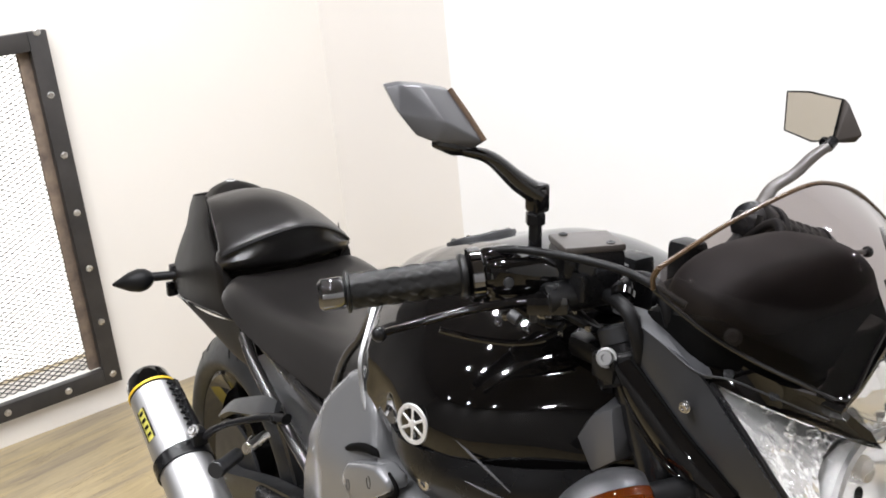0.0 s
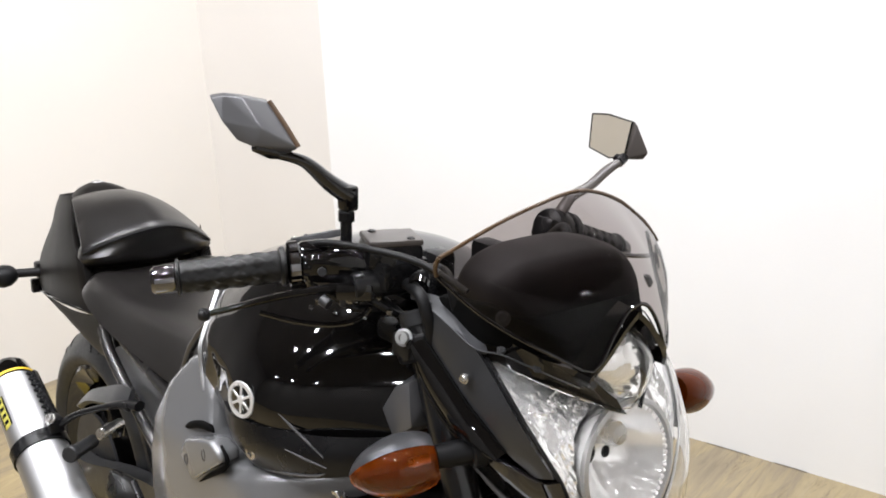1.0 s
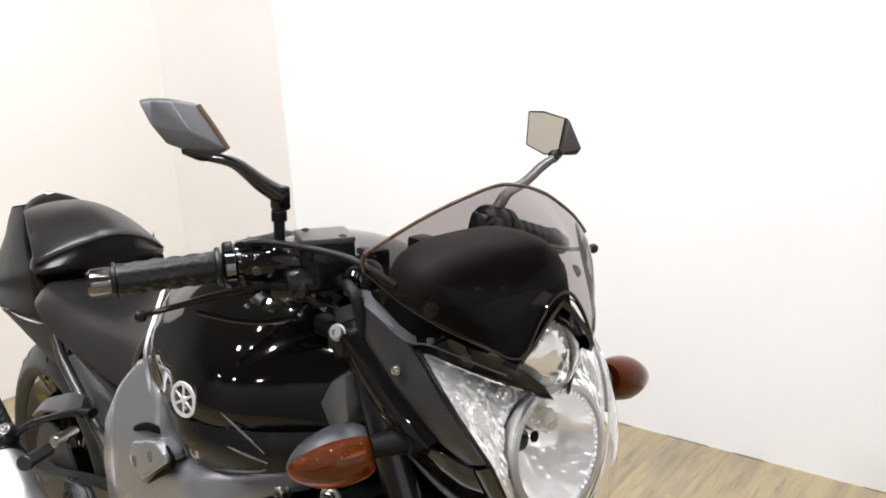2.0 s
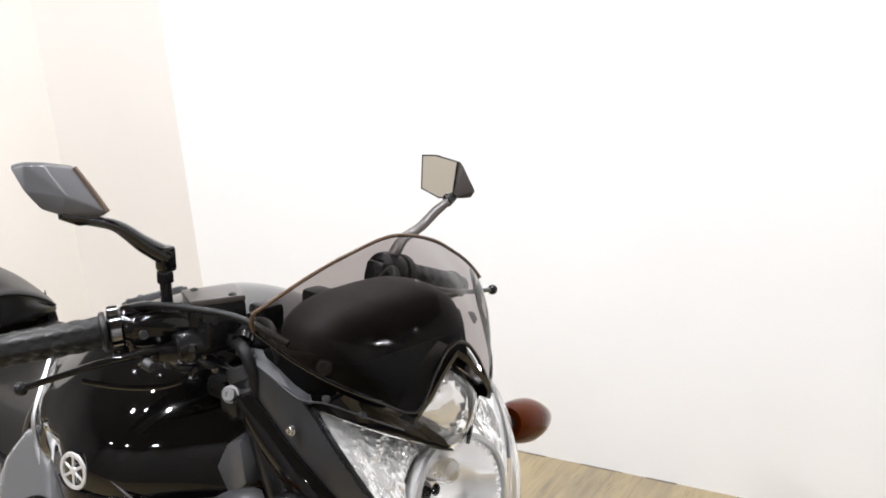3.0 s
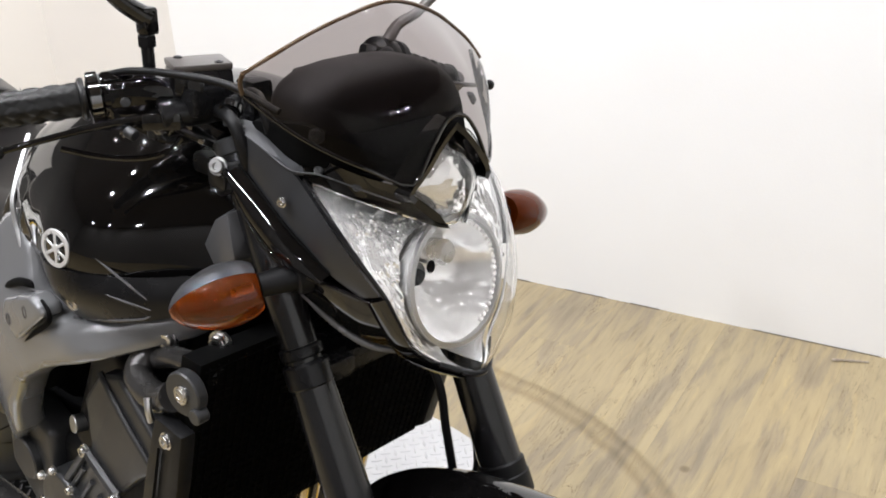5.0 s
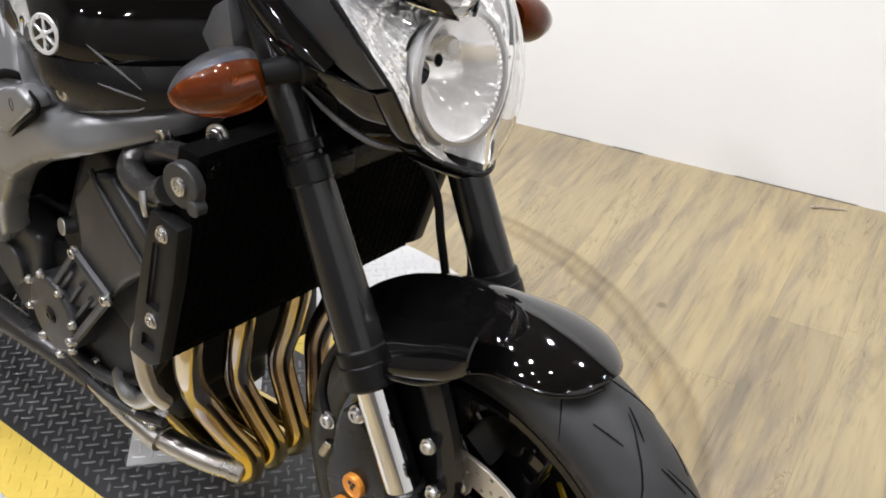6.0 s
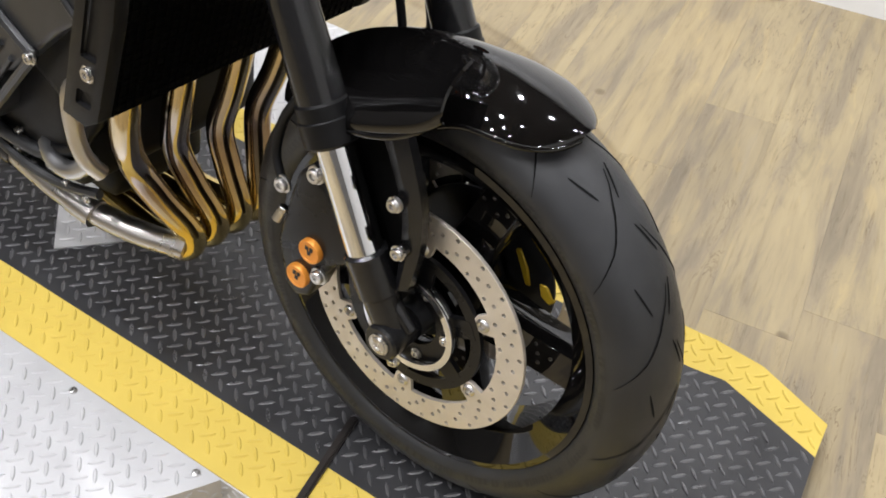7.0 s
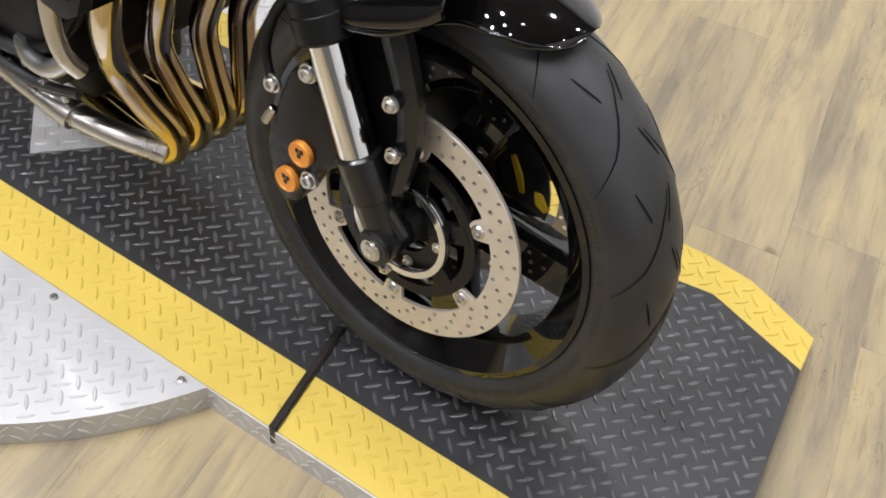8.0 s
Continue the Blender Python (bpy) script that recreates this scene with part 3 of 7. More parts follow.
quad_wall("wall_east", (4.2, -4.6), (4.2, back_y(4.2)), FLOOR - 0.05, CEILING, WALL, out=(1, 0), label="unseen white wall added at the end of the hall")
ceil_bm = box(-0.3, -0.8, CEILING + 0.05, 9.4, 8.2, 0.1, 0)
tagged(put("ceiling", ceil_bm, CEIL), "unseen dark ceiling over the booth, with small spots", "ceiling", kind="structure")

# the meshed opening
win = tagged(new("window_1"), "dark steel framed opening with expanded metal mesh", "window", kind="structure")
FW = 0.052
part("window_frame", join(
    box(WX + 0.012, WY1 + FW / 2 - 0.006, (WZ0 + WZ1) / 2, 0.03, FW, WZ1 - WZ0 + 2 * FW, 0.002),
    box(WX + 0.012, WY0 - FW / 2 + 0.006, (WZ0 + WZ1) / 2, 0.03, FW, WZ1 - WZ0 + 2 * FW, 0.002),
    box(WX + 0.012, (WY0 + WY1) / 2, WZ1 + FW / 2, 0.028, WY1 - WY0 - 0.012, FW, 0.002),
    box(WX + 0.012, (WY0 + WY1) / 2, WZ0 - FW / 2, 0.028, WY1 - WY0 - 0.012, FW, 0.002)), WINFRAME, win)
strip = box(WX - 0.015, WY1 - 0.018, (WZ0 + WZ1) / 2, 0.02, 0.036, WZ1 - WZ0, 0.002)
part("side_strip", strip, RUSTY, win, "weathered brown strip inside the frame")
for k in range(7):
    part("frame_screw", bolt((WX + 0.0275, WY1 + FW / 2 - 0.006, WZ0 - 0.02 + k * 0.175), (1, 0, 0), 0.008, 0.004), ZINC, win)
for k in range(2):
    part("frame_screw", bolt((WX + 0.0275, WY1 - 0.12 - k * 0.18, WZ0 - FW / 2), (1, 0, 0), 0.008, 0.004), ZINC, win)


def mesh_lattice(x, pitch_y, pitch_z, r):
    """Expanded metal: strands that zigzag and meet, clipped to the opening."""
    bm = bmesh.new()
    ny = int((WY1 - WY0 - 0.03) / pitch_y)
    nz = int((WZ1 - WZ0) / pitch_z)
    y0, z0 = WY1 - 0.036, WZ0 + 0.004

    def strand(p, q):
        d = (Vector(q) - Vector(p)).normalized()
        s = Vector((0, -d.z, d.y)) * r
        o = Vector((r * 0.8, 0, 0))
        vs = [bm.verts.new(Vector(c) + a) for c in (p, q) for a in (s + o, s - o, -s - o, -s + o)]
        for i in range(4):
            j = (i + 1) % 4
            bm.faces.new((vs[i], vs[j], vs[4 + j], vs[4 + i]))
    for iz in range(nz):
        for iy in range(ny):
            y, z = y0 - iy * pitch_y, z0 + iz * pitch_z
            a = (x, y, z + pitch_z / 2)
            b1 = (x, y - pitch_y / 2, z + pitch_z)
            b2 = (x, y - pitch_y / 2, z)
            c = (x, y - pitch_y, z + pitch_z / 2)
            strand(a, b1), strand(a, b2), strand(b1, c), strand(b2, c)
    return bm


tagged(part("mesh_screen", mesh_lattice(WX - 0.02, 0.030, 0.015, 0.0013), WINFRAME, win, "expanded metal mesh"), kind="stuff")
bm = bmesh.new()
bm.faces.new([bm.verts.new(p) for p in ((WX - 0.5, WY0 - 0.05, -0.4), (WX - 0.5, WY1 + 0.6, -0.4), (WX - 0.5, WY1 + 0.6, 1.6), (WX - 0.5, WY0 - 0.05, 1.6))])
tagged(put("backdrop", bm, GLOW), "white daylight behind the mesh", "backdrop", kind="structure")

def slab_strip(q0, q1, wid, z0, z1):
    """A thin raised strip from q0 to q1 on the floor."""
    a, b_ = Vector((*q0, 0)), Vector((*q1, 0))
    n_ = (b_ - a).normalized().cross(Vector((0, 0, 1))) * wid
    bm = bmesh.new()
    foot = [a, b_, b_ + n_, a + n_]
    lo = [bm.verts.new((p.x, p.y, z0)) for p in foot]
    hi = [bm.verts.new((p.x, p.y, z1)) for p in foot]
    bm.faces.new(lo[::-1]), bm.faces.new(hi)
    for i in range(4):
        bm.faces.new((lo[i], lo[(i + 1) % 4], hi[(i + 1) % 4], hi[i]))
    return bm


# ---------------------------------------------------------------- floor of planks
floor = tagged(put("floor", box(-0.3, -0.8, FLOOR - 0.053, 9.6, 8.4, 0.1, 0), PLANK), "worn blond wood plank floor", "floor", kind="structure")

# dark strips for the gap between wall and floor, broken here and there
rng_g = random.Random(5)
gx = -2.0
while gx < 3.6:
    run = rng_g.uniform(0.08, 0.45)
    if rng_g.random() < 0.72:
        q0, q1 = (gx, back_y(gx) - 0.001), (gx + run, back_y(gx + run) - 0.001)
        wid = rng_g.uniform(0.0015, 0.0035)
        part("joint_strip", slab_strip(q0, q1, wid, FLOOR + 0.0002, FLOOR + rng_g.uniform(0.001, 0.0025)), JOINTDARK, floor, "thin dark strip in the joint at the wall")
    gx += run + rng_g.uniform(0.0, 0.12)
flake_path = [(-0.116, 1.543, FLOOR + 0.002), (-0.106, 1.5455, FLOOR + 0.004), (-0.092, 1.555, FLOOR + 0.003), (-0.072, 1.564, FLOOR + 0.004), (-0.055, 1.573, FLOOR + 0.003), (-0.040, 1.581, FLOOR + 0.002)]
tagged(put("paint_flake", tube(flake_path, [0.004, 0.0055, 0.003, 0.0045, 0.0028, 0.003], 8, 4, 0.5), FLAKE), "thin torn flake of paint lying on the planks by the wall", "debris")

# ---------------------------------------------------------------- turntable and painted ramp plate
TC, TR = (-0.76, 0.09), 0.656
Y_NEAR, Y_NIN, Y_FIN, Y_FAR = -0.235, -0.139, 0.325, 0.400
MAT_BACK = -1.86


def slab(outline, z0, z1, bev=0.0):
    bm = bmesh.new()
    f_ = bm.faces.new([bm.verts.new((x, y, z0)) for x, y in outline])
    ex = bmesh.ops.extrude_face_region(bm, geom=[f_])
    for v_ in ex["geom"]:
        if isinstance(v_, bmesh.types.BMVert):
            v_.co.z = z1
    if bev:
        bmesh.ops.bevel(bm, geom=bm.edges[:], offset=bev, segments=2, affect="EDGES")
    return bm


def inside(poly, x, y):
    n, hit = len(poly), False
    for i in range(n):
        (x1, y1), (x2, y2) = poly[i], poly[(i + 1) % n]
        if (y1 > y) != (y2 > y) and x < (x2 - x1) * (y - y1) / (y2 - y1) + x1:
            hit = not hit
    return hit


def tread(poly, z, pitch=0.0212, length=0.0265, width=0.0058, high=0.0017, margin=0.006):
    """The raised lozenges of tread plate, turned by turns, over an outline."""
    bm = bmesh.new()
    xs, ys = [p[0] for p in poly], [p[1] for p in poly]
    c45 = math.sqrt(0.5)
    lo, hi = -4.0, 3.0
    n = 0
    i0, i1 = int(lo / pitch), int(hi / pitch)
    for i in range(i0, i1):
        for j in range(i0, i1):
            u_, v_ = i * pitch, j * pitch
            x, y = (u_ - v_) * c45, (u_ + v_) * c45
            if not (min(xs) < x < max(xs) and min(ys) < y < max(ys)):
                continue
            d = (c45, c45) if (i + j) % 2 else (-c45, c45)
            if not all(inside(poly, x + d[0] * s * (length / 2 + margin * 0.2), y + d[1] * s * (length / 2 + margin * 0.2)) for s in (-1, 0, 1)):
                continue
            e_ = (-d[1], d[0])
            ring = [(-1, 0), (-0.45, 1), (0.45, 1), (1, 0), (0.45, -1), (-0.45, -1)]
            lo_v = [bm.verts.new((x + d[0] * a * length / 2 + e_[0] * b_ * width / 2, y + d[1] * a * length / 2 + e_[1] * b_ * width / 2, z)) for a, b_ in ring]
            hi_v = [bm.verts.new((x + d[0] * a * length * 0.36 + e_[0] * b_ * width * 0.22, y + d[1] * a * length * 0.36 + e_[1] * b_ * width * 0.22, z + high)) for a, b_ in ring]
            for k in range(6):
                m = (k + 1) % 6
                bm.faces.new((lo_v[k], lo_v[m], hi_v[m], hi_v[k]))
            bm.faces.new(hi_v)
            n += 1
    return bm


turn = tagged(new("turntable"), "round silver tread plate turntable set in the floor", "turntable", kind="structure")


def arc_pts(y_cut, upper):
    """The rim of the turntable on one side of a line of constant y."""
    h = y_cut - TC[1]
    a0 = math.asin(h / TR)
    if upper:
        angs = [a0 + (math.pi - 2 * a0) * k / 60 for k in range(61)]
    else:
        angs = [math.pi - a0 + (math.pi + 2 * a0) * k / 60 for k in range(61)]
    return [(TC[0] + TR * math.cos(a), TC[1] + TR * math.sin(a)) for a in angs]


near_seg = arc_pts(Y_NEAR - 0.001, False)
far_seg = arc_pts(Y_FAR + 0.001, True)
for seg, nm in ((near_seg, "disc_sheet"), (far_seg, "disc_sheet")):
    sh_ob = part(nm, slab(seg, FLOOR - 0.002, -0.001, 0), PLATESILVER, turn)
    tagged(part("tread", tread(seg, -0.001), PLATESILVER, sh_ob), kind="stuff")


def rim_tread(z_mid, pitch=0.021, length=0.024, width=0.0052, high=0.0014):
    """Lozenges on the upright rim of the turntable."""
    bm = bmesh.new()
    a0 = math.asin((Y_NEAR - TC[1]) / TR)
    n = int((math.pi + 2 * a0) * TR / pitch)
    c45 = math.sqrt(0.5)
    for row, dz in ((0, 0.010), (1, -0.010)):
        for k in range(n):
            mid = math.pi - a0 + (k + 0.5 * row + 0.4) * pitch / TR
            d = (c45, c45) if (k + row) % 2 else (c45, -c45)
            rings = []
            for grow, lift in ((1.0, 0.0), (0.6, high)):
                pts = []
                for u_, w_ in ((-1, 0), (-0.4, 1), (0.4, 1), (1, 0), (0.4, -1), (-0.4, -1)):
                    al = (u_ * length * d[0] - w_ * width * d[1]) * 0.5 * grow
                    up = (u_ * length * d[1] + w_ * width * d[0]) * 0.5 * grow
                    a = mid + al / TR
                    pts.append(bm.verts.new((TC[0] + (TR + lift) * math.cos(a), TC[1] + (TR + lift) * math.sin(a), z_mid + dz + up)))
                rings.append(pts)
            for i in range(6):
                bm.faces.new((rings[0][i], rings[0][(i + 1) % 6], rings[1][(i + 1) % 6], rings[1][i]))
            bm.faces.new(rings[1])
    return bm


def edge_tread(y, x0, x1, z_mid, pitch=0.021, length=0.024, width=0.0052, high=0.0014):
    """Lozenges on the upright edge strip of the runway."""
    bm = bmesh.new()
    c45 = math.sqrt(0.5)
    for row, dz in ((0, 0.010), (1, -0.010)):
        for k in range(int((x1 - x0) / pitch)):
            mid = x0 + (k + 0.5 * row + 0.5) * pitch
            d = (c45, c45) if (k + row) % 2 else (c45, -c45)
            rings = []
            for grow, lift in ((1.0, 0.0), (0.6, high)):
                rings.append([bm.verts.new((mid + (u_ * length * d[0] - w_ * width * d[1]) * 0.5 * grow, y - lift, z_mid + dz + (u_ * length * d[1] + w_ * width * d[0]) * 0.5 * grow)) for u_, w_ in ((-1, 0), (-0.4, 1), (0.4, 1), (1, 0), (0.4, -1), (-0.4, -1))])
            for i in range(6):
                bm.faces.new((rings[0][i], rings[0][(i + 1) % 6], rings[1][(i + 1) % 6], rings[1][i]))
            bm.faces.new(rings[1])
    return bm


tagged(part("rim_tread", rim_tread(FLOOR / 2), PLATESILVER, turn), kind="stuff")
for sx, sy in ((-0.461, -0.247), (-0.225, -0.246)):
    part("plate_screw", bolt((sx, sy - 0.003, 0.0005), (0, 0, 1), 0.0045, 0.002), ZINC, turn)

ramp_plate = tagged(new("ramp_plate"), "black tread plate runway with yellow painted edges", "ramp", kind="structure")
black = [(MAT_BACK, Y_NIN), (0.496, Y_NIN), (0.462, 0.279), (0.303, 0.333), (0.247, Y_FIN), (MAT_BACK, Y_FIN)]
yellow_near = [(MAT_BACK, Y_NEAR), (0.504, Y_NEAR), (0.496, Y_NIN), (MAT_BACK, Y_NIN)]
yellow_far = [(MAT_BACK, Y_FIN), (0.247, Y_FIN), (0.303, 0.333), (0.462, 0.279), (0.459, 0.346), (0.341, 0.395), (0.262, 0.402), (0.216, Y_FAR), (MAT_BACK, Y_FAR)]
for outline, nm, mt in ((black, "runway", PLATEBLACK), (yellow_near, "edge_stripe", PLATEYELLOW), (yellow_far, "edge_stripe", PLATEYELLOW)):
    ob_ = part(nm, slab(outline, FLOOR - 0.002, 0.0, 0), mt, ramp_plate)
    tagged(part("tread", tread(outline, 0.0), TREADBLACK if mt is PLATEBLACK else mt, ob_), kind="stuff")
kerb = slab([(MAT_BACK, Y_NEAR - 0.003), (0.504, Y_NEAR - 0.003), (0.504, Y_NEAR - 0.0004), (MAT_BACK, Y_NEAR - 0.0004)], FLOOR - 0.001, -0.0015)
es_ = part("edge_strip", kerb, PLATESILVER, ramp_plate, "bare tread plate edge")
tagged(part("tread", edge_tread(Y_NEAR - 0.003, -0.30, 0.50, FLOOR / 2), PLATESILVER, es_), kind="stuff")
# slot with its black strip across the near stripe
p0, p1 = Vector((-0.079, Y_NEAR - 0.004)), Vector((-0.106, -0.052))
dd = (p1 - p0).normalized()
ss = Vector((-dd.y, dd.x)) * 0.0062
part("slot_strip", slab([tuple(p0 + ss), tuple(p0 - ss), tuple(p1 - ss), tuple(p1 + ss)], FLOOR + 0.018, 0.007, 0.0025), STRIPBLACK, ramp_plate, "black steel strip across the stripe")
dia = [(-0.704, -0.073), (-0.552, 0.085), (-0.704, 0.245), (-0.860, 0.085)]
patch = tagged(put("floor_patch", slab(dia, 0.0003, 0.0028, 0), PLATESILVER), "small square patch of bare tread plate on the runway", "plate")
tagged(part("tread", tread(dia, 0.0028), PLATESILVER, patch), kind="stuff")

# ---------------------------------------------------------------- the motorcycle, in its own axes: x ahead, y to its left, z up
bike = tagged(new("motorcycle"), "black naked sport motorcycle leaning on its stand on the runway", "motorcycle")
bike.matrix_world = Matrix(((0.99711, 0.07564, 0.0071, -0.0021), (-0.07597, 0.99274, 0.09325, -0.0277), (0.0, -0.09352, 0.99562, 0.0006), (0, 0, 0, 1)))
AX = Vector((0, 0, 0.297))
RAKE = radians(25)
FA = Vector((-math.sin(RAKE), 0, math.cos(RAKE)))


def tyre_profile(s, r_out, r_bead, half):
    """Radius and width of a round-crowned tyre at s, from -1 at one bead to 1 at the other."""
    b_ = radians(78)
    if abs(s) < 0.72:
        c = s / 0.72 * b_
        return r_out - half * 0.86 * (1 - math.cos(c)), half * math.sin(c) / math.sin(b_) * 0.985
    t = (abs(s) - 0.72) / 0.28
    r1 = r_out - half * 0.86 * (1 - math.cos(b_))
    return r1 + (r_bead - r1) * t, math.copysign(half * (0.985 + 0.03 * math.sin(math.pi * t) - 0.16 * t * t), s)


def tyre_mesh(r_out, r_bead, half, segs=200, m=52):
    """A road tyre with a round crown and moulded marks on the wall."""
    bm = bmesh.new()
    rings = []
    for j in range(segs):
        a = 2 * math.pi * j / segs
        ring = []
        for i in range(m + 1):
            s = -1 + 2 * i / m
            r, y = tyre_profile(s, r_out, r_bead, half)
            if 0.955 < abs(s) < 0.98:
                y *= 1.012
            ring.append(bm.verts.new((r * math.sin(a), y, r * math.cos(a))))
        rings.append(ring)
    for j in range(segs):
        a, b_ = rings[j], rings[(j + 1) % segs]
        for i in range(m):
            bm.faces.new((a[i], a[i + 1], b_[i + 1], b_[i]))
    return bm


def groove_ribbons(paths, r_out, r_bead, half, width, lift=0.0004):
    """Tread grooves as dark ribbons just above the crown, their shade painted on; a path is a row of (angle, s)."""
    bm = bmesh.new()
    for path in paths:
        pts = []
        for a, s in path:
            r, y = tyre_profile(s, r_out, r_bead, half)
            pts.append(Vector(((r + lift) * math.sin(a), y, (r + lift) * math.cos(a))))
        rows = []
        n = len(pts)
        for k, p in enumerate(pts):
            d = (pts[min(k + 1, n - 1)] - pts[max(k - 1, 0)]).normalized()
            out = Vector((p.x, p.y * 0.7, p.z)).normalized()
            side = d.cross(out).normalized()
            w = width * (0.35 + 0.65 * math.sin(math.pi * min(1, max(0, (k + 0.6) / (n + 0.2)))))
            rows.append([bm.verts.new(p + side * w / 2), bm.verts.new(p - side * w / 2 )])
        for (a1, a2), (b1, b2) in zip(rows, rows[1:]):
            bm.faces.new((a1, a2, b2, b1))
    return bm


def front_paths():
    """Long cuts that curl from the shoulder to the crown, with short slits between that slant the other way."""
    out = []
    turn_ = 2 * math.pi / 14
    for k in range(14):
        for side, ph in ((-1, 0.0), (1, 0.5)):
            a0 = turn_ * (k + ph)
            out.append([(a0 - radians(d), side * s) for d, s in ((0, 0.72), (1.4, 0.63), (3, 0.54), (4.5, 0.46), (6, 0.385), (8, 0.315), (10, 0.26), (12.5, 0.195), (15, 0.14), (18, 0.06), (21, 0.0))])
            out.append([(a0 + radians(2 + 7 * t), side * (0.34 - 0.09 * t)) for t in (0, 0.25, 0.5, 0.75, 1)])
            out.append([(a0 - radians(9 - 7 * t), side * (0.06 - 0.12 * t)) for t in (0, 0.25, 0.5, 0.75, 1)])
    return out


def rear_paths():
    out = []
    for k in range(10):
        for side, ph in ((1, 0.0), (-1, 0.5)):
            a0 = 2 * math.pi * (k + ph) / 10
            out.append([(a0 + 0.30 * t, side * (0.05 + 0.58 * t)) for t in [i / 10 for i in range(11)]])
            out.append([(a0 + 0.32 + 0.10 * t, side * (0.22 + 0.36 * t)) for t in [i / 8 for i in range(9)]])
    return out


def wall_marks(r_out, r_bead, half, side):
    """Moulded bars of unreadable marking round the tyre wall."""
    bm = bmesh.new()
    rng = random.Random(7)
    a = 0.0
    while a < 2 * math.pi:
        w = rng.choice((0.012, 0.018, 0.024))
        if rng.random() < 0.68:
            for s0, s1 in ((0.80, 0.88),):
                vs = []
                for aa, ss in ((a, s0), (a + w, s0), (a + w, s1), (a, s1)):
                    r, y = tyre_profile(ss * side, r_out, r_bead, half)
                    vs.append(bm.verts.new((r * math.sin(aa), y + side * 0.0007, r * math.cos(aa))))
                bm.faces.new(vs)
        a += w + 0.010
    return bm


def wheel(at, r_lip, half, hub_r, hub_half, spokes, spoke_w, name, label):
    """Rim, hub and curved spokes; the rim carries the rest."""
    p = [(r_lip, -half - 0.003), (r_lip, -half + 0.003), (r_lip - 0.011, -half + 0.008), (r_lip - 0.025, -half + 0.022), (r_lip - 0.032, 0), (r_lip - 0.025, half - 0.022),
         (r_lip - 0.011, half - 0.008), (r_lip, half - 0.003), (r_lip, half + 0.003), (r_lip - 0.008, half + 0.004), (r_lip - 0.022, half - 0.006), (r_lip - 0.040, half - 0.022),
         (r_lip - 0.044, 0), (r_lip - 0.040, -half + 0.022), (r_lip - 0.022, -half + 0.006), (r_lip - 0.008, -half - 0.004)]
    bm = lathe(p, 96, closed=True)
    hub = lathe([(0.012, -hub_half), (hub_r * 0.8, -hub_half), (hub_r, -hub_half + 0.006), (hub_r, hub_half - 0.006), (hub_r * 0.8, hub_half), (0.012, hub_half)], 40)
    rim = part(name, moved(bm, at), GLOSS, bike, label)
    part("hub", moved(hub, at), GLOSS, rim)
    for k in range(spokes):
        a = 2 * math.pi * (k + 0.18) / spokes
        secs = []
        for t in (0.0, 0.25, 0.6, 1.0):
            r = hub_r * 0.8 + (r_lip - 0.040 - hub_r * 0.8) * t
            w = spoke_w * (1.25 - 0.55 * t + 0.35 * t * t)
            th = 0.026 - 0.006 * t
            bend = 0.10 * math.sin(t * math.pi * 0.5)
            secs.append([Vector((r * math.sin(a + bend) + x * math.cos(a + bend), y, r * math.cos(a + bend) - x * math.sin(a + bend))) for x, y in
                         ((-w / 2, -th * 0.4), (-w / 2 + 0.006, -th), (w / 2 - 0.006, -th), (w / 2, -th * 0.4), (w / 2, th * 0.4), (w / 2 - 0.006, th), (-w / 2 + 0.006, th), (-w / 2, th * 0.4))])
        part("spoke", moved(loft(fine_rows(secs, 3)), at), GLOSS, rim)
    return rim


def brake_disc(r0, r1, thick, tabs):
    """A floating disc with drilled holes and inner tabs for the bobbins."""
    bm = lathe([(r0, -thick / 2), (r1 - 0.0006, -thick / 2), (r1, -thick / 2 + 0.0006), (r1, thick / 2 - 0.0006), (r1 - 0.0006, thick / 2), (r0, thick / 2)], 120, closed=True)
    cut = None
    n = 0
    for k in range(24):
        for q, (fr, off) in enumerate(((0.16, 0.0), (0.40, 0.33), (0.62, 0.66), (0.84, 0.15))):
            a = 2 * math.pi * (k + off) / 24
            r = r0 + (r1 - r0) * fr
            c = lathe([(0, -0.01), (0.0030, -0.01), (0.0030, 0.01), (0, 0.01)], 8)
            moved(c, Matrix.Translation((r * math.sin(a), 0, r * math.cos(a))))
            cut = c if cut is None else join(cut, c)
    bm = holed(bm, cut)
    return bm


def disc_tab(a, r0, thick):
    """A tab on the inside of the disc, round where the bobbin sits."""
    w = 0.0125
    ring = [(w * math.cos(t), 0.107 - w * math.sin(t)) for t in [math.pi * k / 10 for k in range(11)]]
    out = [(x * math.cos(a) + r * math.sin(a), r * math.cos(a) - x * math.sin(a)) for x, r in [(w * 1.25, r0 + 0.003)] + ring + [(-w * 1.25, r0 + 0.003)]]
    return plate(out, -thick / 2, thick, 0.0004, 1)


TABS = [radians(60 * k + 1) for k in range(6)]


def disc_carrier(side_at, parent, tabs):
    cr = part("disc_carrier", moved(lathe([(0.036, -0.004), (0.060, -0.004), (0.062, 0), (0.060, 0.004), (0.036, 0.004)], 48, closed=True), side_at), SATIN, parent)
    part("carrier_ring", moved(lathe([(0.084, -0.003), (0.098, -0.003), (0.098, 0.003), (0.084, 0.003)], 60, closed=True), side_at), SATIN, parent)
    for a in tabs:
        s_ = []
        for r, w in ((0.055, 0.013), (0.090, 0.012)):
            s_.append([Vector((r * math.sin(a + 0.1) + x * math.cos(a), y, r * math.cos(a + 0.1) - x * math.sin(a))) for x, y in ((-w, -0.0035), (w, -0.0035), (w, 0.0035), (-w, 0.0035))])
        part("carrier_arm", moved(loft(s_), side_at), SATIN, parent)


